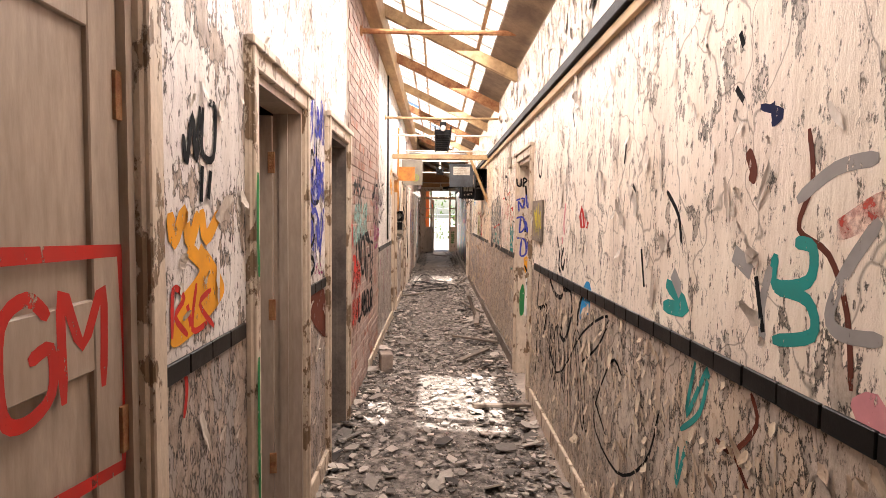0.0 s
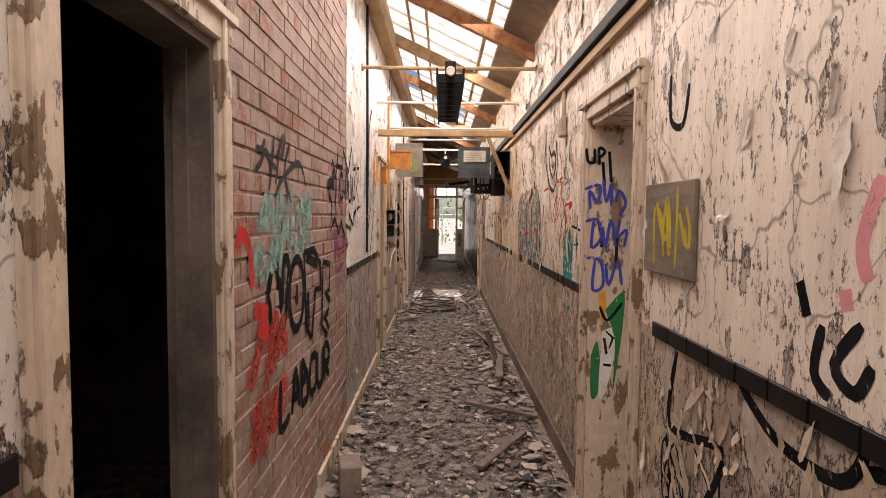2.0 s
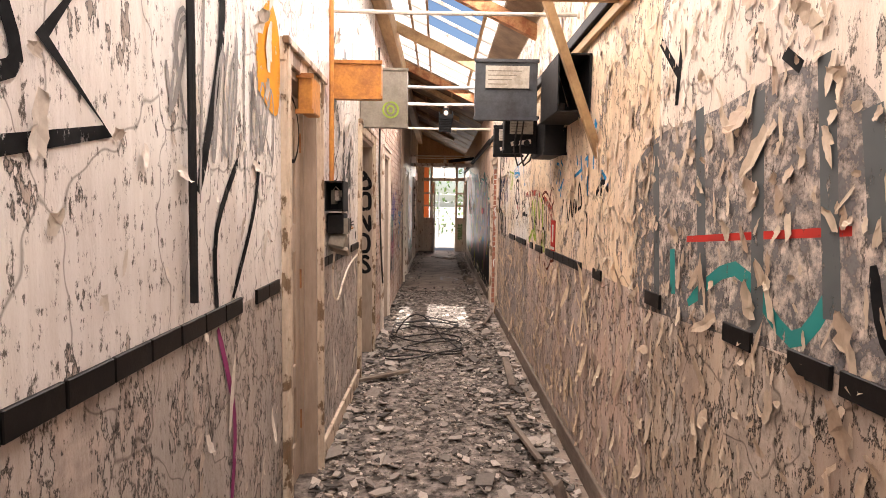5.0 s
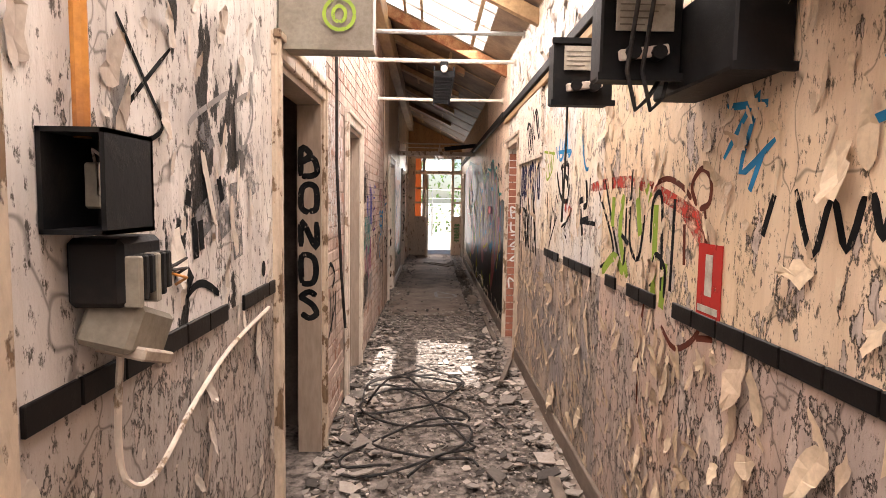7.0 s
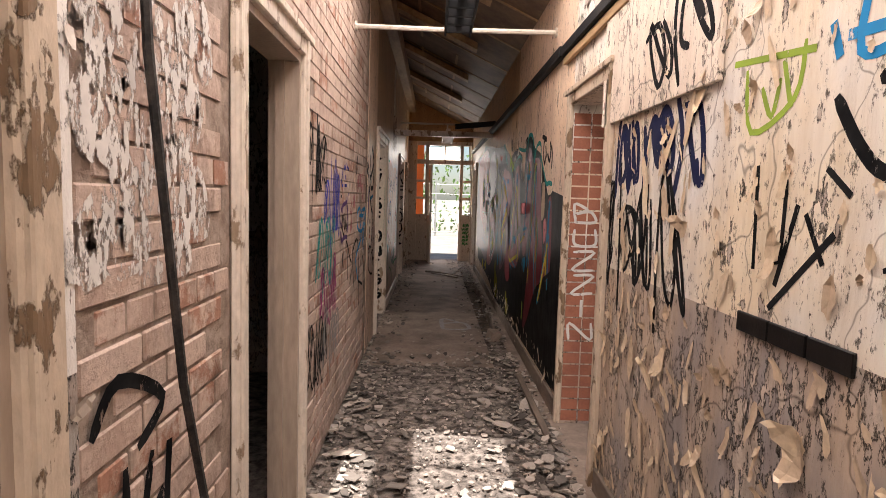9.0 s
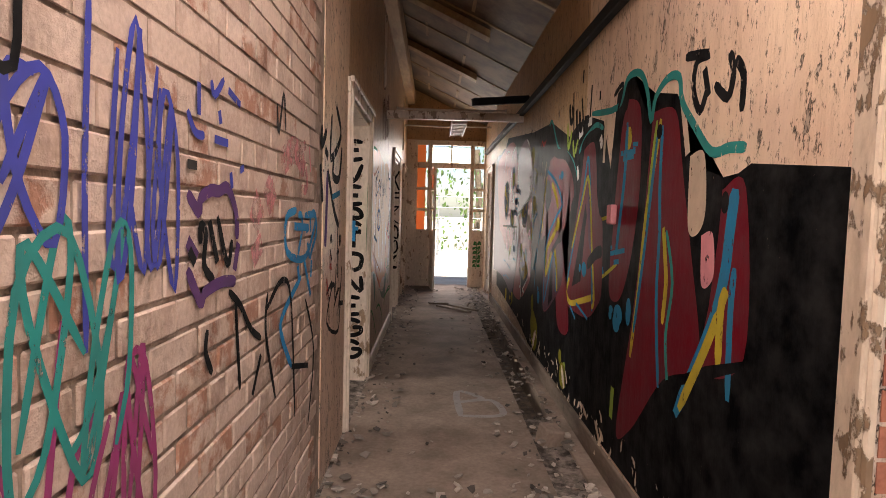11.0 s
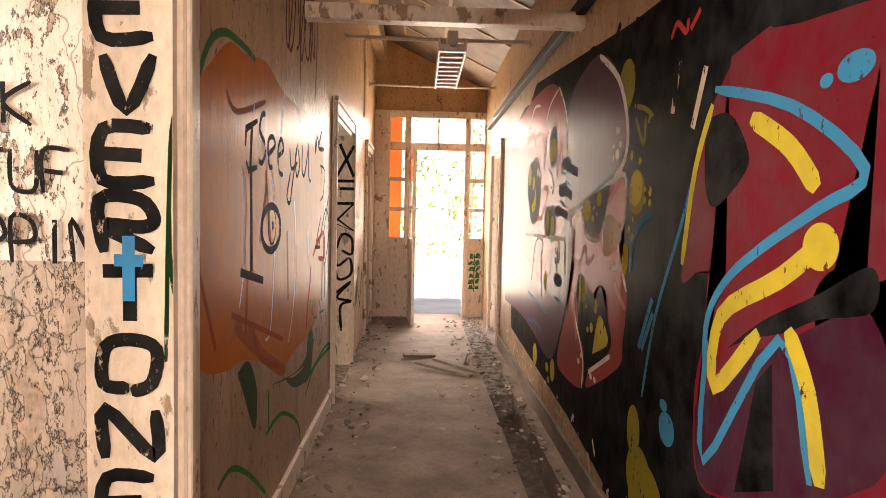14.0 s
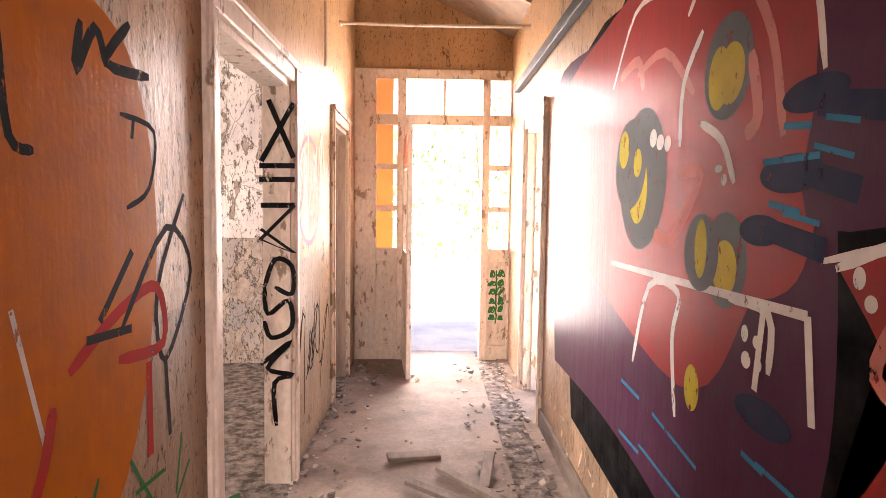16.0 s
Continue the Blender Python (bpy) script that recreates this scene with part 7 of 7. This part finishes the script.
for u, v, a, b in [(17.13, 1.43, 0.08, 0.085), (17.29, 1.87, 0.095, 0.105), (17.07, 0.53, 0.065, 0.095), (17.0, 0.37, 0.125, 0.12)]:
    shape("R", ellipse(u, v, a, b), "olive", "olive oval on the black ground", parent=mural)
graffiti("R", [[(16.62, 1.78), (16.69, 1.61)], [(16.8, 1.84), (16.84, 1.68)]], 0.03, "cream", "pale drips over the mural", parent=mural)
graffiti("R", [[(16.55, 2.06), (16.43, 2.07), (16.17, 1.84), (15.87, 1.77), (15.7, 1.7), (15.56, 1.59)], [(15.54, 1.74), (15.44, 1.8), (15.3, 1.84), (15.16, 1.86), (15.02, 1.82)]], 0.03, "teal", "teal outline over the letters", parent=mural)
graffiti("R", [[(16.55, 1.75), (16.5, 1.95), (16.28, 1.82), (15.91, 1.76), (15.65, 1.62), (15.59, 1.48), (15.7, 1.37)], [(15.48, 1.74), (15.38, 1.79), (15.19, 1.8), (15.11, 1.69), (15.05, 1.46), (14.98, 1.35)]], 0.07, "solid_black", "black outline of the letters", parent=mural)
graffiti("R", [[(15.85, 2.1), (15.81, 1.98), (15.74, 1.99), (15.78, 2.08)], [(15.65, 2.03), (15.62, 1.87)], [(15.57, 2.01), (15.53, 1.88), (15.48, 1.94)], [(15.64, 1.77), (15.61, 1.67)], [(15.54, 1.7), (15.52, 1.64)], [(15.44, 1.93), (15.33, 1.92)]], 0.05, "black", "black drips above the mural")
graffiti("R", [[(15.56, 1.85), (15.46, 1.87)], [(15.56, 1.66), (15.54, 1.57)], [(15.35, 1.9), (15.26, 1.9)], [(15.07, 1.78), (15.03, 1.72)]], 0.05, "white", "pale patches between the letters")
graffiti("R", [[(15.89, 1.98), (15.85, 1.8), (15.76, 1.91)], [(15.72, 1.84), (15.67, 1.74), (15.58, 1.83)]], 0.04, "lime", "green strokes between the letters")
# creature half of the mural
shape("R", [(19.87, 1.16), (20.34, 1.98), (19.64, 2.17), (18.99, 2.21), (18.56, 2.15), (18.32, 1.97), (18.27, 1.61), (18.42, 1.21), (18.79, 0.9)], "solid_coral", "red crest of the creature", parent=mural)
shape("R", [(19.53, 1.87), (19.27, 2.13), (19.03, 2.12), (18.83, 1.98), (18.66, 2.1), (18.48, 2.12), (18.3, 1.97), (18.2, 1.73), (18.21, 1.41), (18.33, 1.23), (18.8, 1.2), (19.28, 1.24), (19.55, 1.6)], "solid_coral", "red lobes of the creature's crest", parent=mural)
shape("R", [(18.15, 1.32), (17.94, 1.37), (17.77, 1.24), (17.55, 1.23), (17.47, 1.32), (17.45, 1.48), (17.26, 1.51), (17.25, 1.35), (17.3, 1.21), (17.22, 1.1), (17.19, 1.0), (17.22, 0.83), (17.26, 0.72), (17.68, 0.51), (17.65, 0.6), (17.36, 0.76), (17.43, 0.92), (17.55, 1.03), (17.66, 0.97), (17.88, 1.05), (17.91, 0.85), (17.75, 0.61), (17.81, 0.47), (18.22, 0.45), (18.3, 0.54), (18.08, 0.89), (17.99, 1.11)], "solid_coral", "red body of the creature", parent=mural)
shape("R", [(17.58, 1.23), (17.45, 1.42), (17.31, 1.33), (17.3, 1.21), (17.33, 1.11), (17.4, 1.01), (17.53, 1.04), (17.62, 1.13)], "solid_coral", "red shoulder of the creature", parent=mural)
shape("R", [(18.23, 1.65), (18.2, 1.98), (17.83, 2.1), (17.56, 2.06), (17.33, 1.88), (17.27, 1.69), (17.35, 1.56), (17.53, 1.5), (18.2, 1.38)], "solid_plum", "purple head of the creature", parent=mural)
graffiti("R", [[(17.67, 2.09), (17.39, 1.92), (17.26, 1.71), (17.28, 1.57), (17.41, 1.5)]], 0.03, "white", "white edge of the creature's head", parent=mural)
graffiti("R", [[(17.41, 1.5), (17.7, 1.43), (18.19, 1.32)]], 0.018, "white", "pale line under the head", parent=mural)
graffiti("R", [[(18.15, 1.31), (17.94, 1.37), (17.77, 1.24), (17.58, 1.23)], [(17.9, 1.04), (17.96, 0.84), (17.78, 0.64), (17.78, 0.48)], [(17.45, 1.48), (17.27, 1.51), (17.25, 1.34), (17.32, 1.22), (17.2, 1.04)], [(17.67, 0.59), (17.37, 0.74)]], 0.022, "white", "white outline of the creature", parent=mural)
graffiti("R", [[(18.48, 2.12), (18.28, 1.93), (18.21, 1.68)], [(18.82, 1.97), (18.7, 2.06), (18.5, 2.11)], [(19.5, 1.9), (19.27, 2.12), (19.03, 2.11)]], 0.02, "white", "white edge of the crest", parent=mural)
shape("R", [(17.88, 1.41), (17.54, 1.47), (17.48, 1.46), (17.51, 1.32), (17.6, 1.25), (17.72, 1.25), (17.81, 1.31)], "slate", "grey-green eye of the creature", parent=mural)
for u, v, a, b in [(17.79, 1.37, 0.06, 0.055), (17.6, 1.42, 0.035, 0.035), (17.68, 1.38, 0.015, 0.01), (17.69, 1.33, 0.02, 0.015), (17.63, 1.35, 0.015, 0.01)]:
    shape("R", ellipse(u, v, a, b), "yellow", "yellow spot of the creature's eye", parent=mural)
shape("R", [(17.88, 1.04), (17.63, 0.96), (17.53, 1.02), (17.43, 0.91), (17.37, 0.77), (17.71, 0.6), (17.77, 0.68), (17.88, 0.78)], "solid_black", "black mouth of the creature", parent=mural)
shape("R", [(17.62, 0.69), (17.58, 0.82), (17.53, 0.89), (17.44, 0.85), (17.41, 0.78)], "yellow", "yellow tooth in the mouth", parent=mural)
for u, v, a, b in [(17.82, 0.97, 0.05, 0.07), (17.59, 0.92, 0.03, 0.035), (17.83, 0.87, 0.02, 0.015), (17.74, 0.9, 0.015, 0.01), (17.65, 0.81, 0.025, 0.025), (17.71, 0.79, 0.02, 0.015), (17.79, 0.87, 0.01, 0.01)]:
    shape("R", ellipse(u, v, a, b), "yellow", "yellow spot in the mouth", parent=mural)
for u, v, a, b in [(17.14, 1.45, 0.065, 0.07), (17.2, 1.58, 0.015, 0.02), (17.11, 1.55, 0.015, 0.015), (17.05, 1.4, 0.015, 0.015), (17.0, 1.39, 0.015, 0.015), (17.0, 1.43, 0.015, 0.02), (17.16, 1.33, 0.01, 0.015), (17.16, 1.26, 0.015, 0.02), (17.2, 1.29, 0.01, 0.015), (17.23, 1.17, 0.035, 0.065), (17.05, 1.44, 0.015, 0.01)]:
    shape("R", ellipse(u, v, a, b), "yellow", "yellow dot on the black ground", parent=mural)
for u, v, a, b in [(18.96, 0.37, 0.07, 0.075), (18.42, 0.4, 0.06, 0.07), (18.57, 0.38, 0.045, 0.03), (18.52, 0.31, 0.03, 0.02)]:
    shape("R", ellipse(u, v, a, b), "yellow", "yellow dot low on the mural", parent=mural)
for u, v, a, b in [(19.15, 1.52, 0.22, 0.245), (18.58, 1.77, 0.12, 0.13), (18.55, 1.29, 0.105, 0.12)]:
    shape("R", ellipse(u, v, a, b), "slate", "grey eye in the crest", parent=mural)
for u, v, a, b in [(19.18, 1.49, 0.09, 0.125), (18.56, 1.75, 0.065, 0.075), (18.55, 1.27, 0.06, 0.07)]:
    shape("R", ellipse(u, v, a, b), "yellow", "yellow pupil in the crest", parent=mural)
for u, v, a, b in [(17.36, 1.7, 0.015, 0.015), (17.39, 1.7, 0.015, 0.02), (17.34, 1.64, 0.015, 0.015), (17.37, 1.6, 0.025, 0.025), (17.42, 1.64, 0.01, 0.01), (17.42, 1.59, 0.01, 0.015), (17.4, 1.13, 0.015, 0.02), (17.36, 1.12, 0.015, 0.015), (17.33, 1.13, 0.015, 0.02), (17.85, 0.6, 0.02, 0.015), (17.8, 0.64, 0.02, 0.015), (17.63, 0.58, 0.02, 0.015), (17.57, 0.58, 0.02, 0.015)]:
    shape("R", ellipse(u, v, a, b), "white", "white spot on the creature", parent=mural)
graffiti("R", [[(18.0, 1.25), (18.04, 1.14), (17.91, 1.1), (17.8, 1.19), (17.75, 1.11), (17.64, 1.16)], [(17.34, 1.06), (17.3, 1.02), (17.2, 0.97)], [(17.45, 1.41), (17.37, 1.46), (17.28, 1.48)], [(17.96, 0.82), (17.9, 0.7)], [(19.22, 1.89), (18.98, 1.91), (18.76, 1.74)], [(18.52, 1.99), (18.39, 1.8), (18.33, 1.57)]], 0.03, "coralline", "pink highlight on the creature", parent=mural)
shape("R", [(17.52, 1.31), (17.43, 1.35), (17.31, 1.3), (17.29, 1.24), (17.43, 1.17), (17.52, 1.18)], "cream", "bare plaster showing through the creature", parent=mural)
graffiti("R", [[(19.46, 1.2), (18.22, 1.21)], [(18.37, 1.19), (18.39, 1.01)], [(18.22, 1.21), (18.19, 1.0)]], 0.022, "white", "white bars of the lower crest", False, parent=mural)
graffiti("R", [[(18.22, 1.62), (17.98, 1.57)], [(18.29, 1.5), (18.1, 1.45)], [(18.35, 1.37), (18.18, 1.34)]], 0.05, "navy", "blue dabs over the mural", parent=mural)
graffiti("R", [[(18.2, 1.59), (18.11, 1.57)], [(18.23, 1.54), (18.12, 1.51)], [(18.32, 1.41), (18.2, 1.39)], [(19.08, 0.6), (18.74, 0.58)], [(18.97, 0.75), (18.65, 0.71)], [(18.37, 0.85), (18.23, 0.84)]], 0.012, "ocean", "blue ticks over the mural", False, parent=mural)
graffiti("R", [[(17.17, 1.12), (17.15, 1.23), (17.08, 1.31), (16.96, 1.36)], [(16.94, 1.05), (17.05, 0.85)], [(16.93, 1.0), (17.02, 0.85)]], 0.025, "ocean", "blue curve on the black ground", parent=mural)
graffiti("R", [[(17.17, 1.72), (17.08, 1.61), (17.07, 1.71)], [(17.19, 1.77), (17.08, 1.74), (17.0, 1.7)], [(17.04, 1.68), (17.02, 1.72)]], 0.02, "olive", "olive tag on the black ground", parent=mural)
for u, v, a, b in [(19.27, 1.58, 0.165, 0.165), (18.68, 1.3, 0.1, 0.105)]:
    shape("R", ellipse(u, v, a, b), "slate", "grey eye of the crest", parent=mural)
for u, v, a, b in [(19.34, 1.64, 0.055, 0.07), (19.19, 1.58, 0.04, 0.05), (18.68, 1.31, 0.035, 0.08), (18.62, 1.75, 0.055, 0.08), (18.7, 0.92, 0.045, 0.065)]:
    shape("R", ellipse(u, v, a, b), "yellow", "yellow pupil of the crest", parent=mural)
for u, v, a, b in [(18.24, 1.64, 0.1, 0.035), (18.3, 1.49, 0.11, 0.04), (18.4, 1.37, 0.085, 0.035), (18.36, 0.96, 0.11, 0.04)]:
    shape("R", ellipse(u, v, a, b), "navy", "dark blue dab over the mural", parent=mural)
graffiti("R", [[(18.33, 1.59), (18.24, 1.58)], [(18.4, 1.52), (18.21, 1.52)], [(18.37, 1.43), (18.26, 1.41)], [(19.28, 0.77), (19.09, 0.76)], [(19.29, 0.57), (19.08, 0.57)], [(18.43, 0.85), (18.34, 0.84)]], 0.014, "ocean", "blue ticks over the mural", False, parent=mural)
graffiti("R", [[(18.84, 1.6), (18.83, 1.78), (18.72, 1.9)], [(18.71, 1.65), (18.59, 1.59), (18.52, 1.48)], [(18.8, 0.8), (18.84, 1.03), (18.81, 1.17), (19.04, 1.16), (19.17, 0.87)], [(18.52, 1.2), (18.35, 1.19), (18.34, 1.06)]], 0.025, "white", "white rim of an eye", parent=mural)
graffiti("R", [[(19.01, 1.34), (18.87, 1.33), (18.7, 1.51), (18.85, 1.52)], [(18.47, 1.78), (18.43, 1.63), (18.48, 1.59)], [(19.41, 1.92), (19.22, 1.94), (19.16, 1.83)]], 0.04, "coralline", "pink highlight on the creature", parent=mural)
for u, v, a, b in [(19.05, 1.65, 0.03, 0.03), (18.99, 1.63, 0.03, 0.025), (18.93, 1.62, 0.025, 0.025), (18.6, 1.52, 0.02, 0.01), (18.57, 1.49, 0.015, 0.015), (18.44, 1.13, 0.015, 0.02), (18.39, 1.12, 0.015, 0.015), (18.43, 1.07, 0.02, 0.02), (18.38, 1.07, 0.015, 0.015), (18.09, 1.3, 0.015, 0.02), (18.06, 1.26, 0.015, 0.015)]:
    shape("R", ellipse(u, v, a, b), "white", "white spot on the creature", parent=mural)
graffiti("R", [[(16.87, 1.93), (16.83, 1.97), (16.76, 1.92), (16.75, 1.96)], [(16.73, 1.92), (16.67, 1.96)]], 0.02, "red", "small red tag above the mural")
graffiti("R", [[(17.45, 2.1), (17.39, 2.15)], [(17.22, 2.05), (17.19, 2.11)], [(17.01, 1.95), (16.95, 2.02), (16.89, 1.92)], [(17.04, 1.76), (17.03, 1.88), (16.94, 1.74)], [(16.82, 1.7), (16.82, 1.84), (16.75, 1.75)]], 0.035, "black", "black drips along the mural's top")
# floor letter, outer signs
LAYER[0] = 0
lettering("F", "B", 1.05, 15.6, 0.3, 0.5, 0.05, "grey", "faded grey letter B on the floor", 150)
scrawl(("S", YE - 0.012), 1.59, 0.35, 0.12, 0.5, 0.014, "green", "green scrawl on the screen's panel", 151, 3, 5)
graffiti(("S", 9.188), [ellipse(0.58, 2.2, 0.06, 0.06) + [(0.64, 2.2)], ellipse(0.58, 2.2, 0.025, 0.03) + [(0.605, 2.2)]], 0.014, "lime", "green ring sprayed on the cabinet")
lettering(("S", 17.13), "DK", -0.72, 1.62, 0.10, 0.16, 0.018, "black", "black letters DK on the side room wall", 152)
lettering(("S", 17.13), "STUF", -0.80, 1.38, 0.09, 0.15, 0.018, "black", "black letters STUF on the side room wall", 153)
lettering(("S", 17.13), "MAPPIN", -0.90, 1.12, 0.085, 0.16, 0.018, "black", "black letters MAPPIN on the side room wall", 154)

# ---- tiles of the band, bricks ----
rng = random.Random(77)
tile_l = mesh_of("tile", box(0, 0.010, -0.072, 0.072, -0.026, 0.026, 0.002), bakelite)
tile_r = mesh_of("tile", box(-0.010, 0, -0.072, 0.072, -0.026, 0.026, 0.002), bakelite)


def tiles(wall, me, x, y0, y1, z, keep):
    yy = y0 + 0.075
    while yy < y1 - 0.07:
        if rng.random() < keep:
            ob = new("tile", me)
            ob.parent = wall
            ob.location = (x + rng.uniform(-0.001, 0.001), yy, z)
        yy += 0.15


for a, b, w in ((-0.22, 0.40, wl1), (1.36, 1.82, wl1), (5.0, 6.84, wl3), (7.68, 9.19, wl3)):
    tiles(w, tile_l, XL, a, b, 1.125, 0.95)
for a, b, keep in ((-3, 3.12, 0.95), (4.08, 5.6, 0.95), (5.6, 7.5, 0.55), (7.5, 9.0, 0.95), (9.0, 9.7, 0.4), (9.7, 11.0, 0.95)):
    tiles(wr1, tile_r, XR, a, b, 1.125, keep)
BRICKS = [mesh_of("brick", box(-0.05, 0.0, -ln / 2, ln / 2, -0.0325, 0.0325, 0.004), mat) for ln in (0.215, 0.1025) for mat in (brick_pink, brick_brown)]


def brickwork(wall, y0, y1, z0, z1, kind, doors):
    z, row, n = z0 + 0.0375, 0, 0
    rest = []
    while z < z1:
        header = row % 4 == 3
        ln = 0.1125 if header else 0.225
        yy = y0 + ln / 2 + (0.056 if row % 2 else 0.0) * (1 if header else 2)
        while yy < y1 - ln / 2 + 0.01:
            if not any(a - 0.09 < yy + ln / 2 and yy - ln / 2 < b + 0.09 and z < HEAD + 0.13 for a, b in doors):
                at = (XL + rng.uniform(-0.003, 0.002), yy, z)
                if n < 300 and z < 2.3:
                    ob = new("brick", BRICKS[(2 if header else 0) + kind])
                    ob.parent = wall
                    ob.location = at
                    n += 1
                else:
                    rest.append((at, ln))
            yy += ln
        z += 0.075
        row += 1
    bm = bmesh.new()
    for (x, yy, zz), ln in rest:
        add_box(bm, x - 0.05, x, yy - ln / 2 + 0.005, yy + ln / 2 - 0.005, zz - 0.0325, zz + 0.0325)
    ob = thing("bricks_above", bm, (brick_pink_high, brick_brown_high)[kind], "painted bricks higher up the wall", "brick", "", "stuff")


brickwork(wl2, 2.735, 4.98, 0.02, 3.3, 0, LEFT_DOORS)
brickwork(wl4, 10.3, 14.5, 0.02, 3.3, 1, LEFT_DOORS)
bm = bmesh.new()
for k in range(26):
    for j in range(2):
        add_box(bm, XR + 0.008 + 0.112 * j, XR + 0.112 + 0.112 * j - 0.002, RIGHT_DOORS[1][1] - 0.003, RIGHT_DOORS[1][1] + 0.05, 0.03 + k * 0.075, 0.095 + k * 0.075)
thing("reveal_bricks", bm, brick_red, "bare red brick inside a doorway", "brick", "", "stuff")
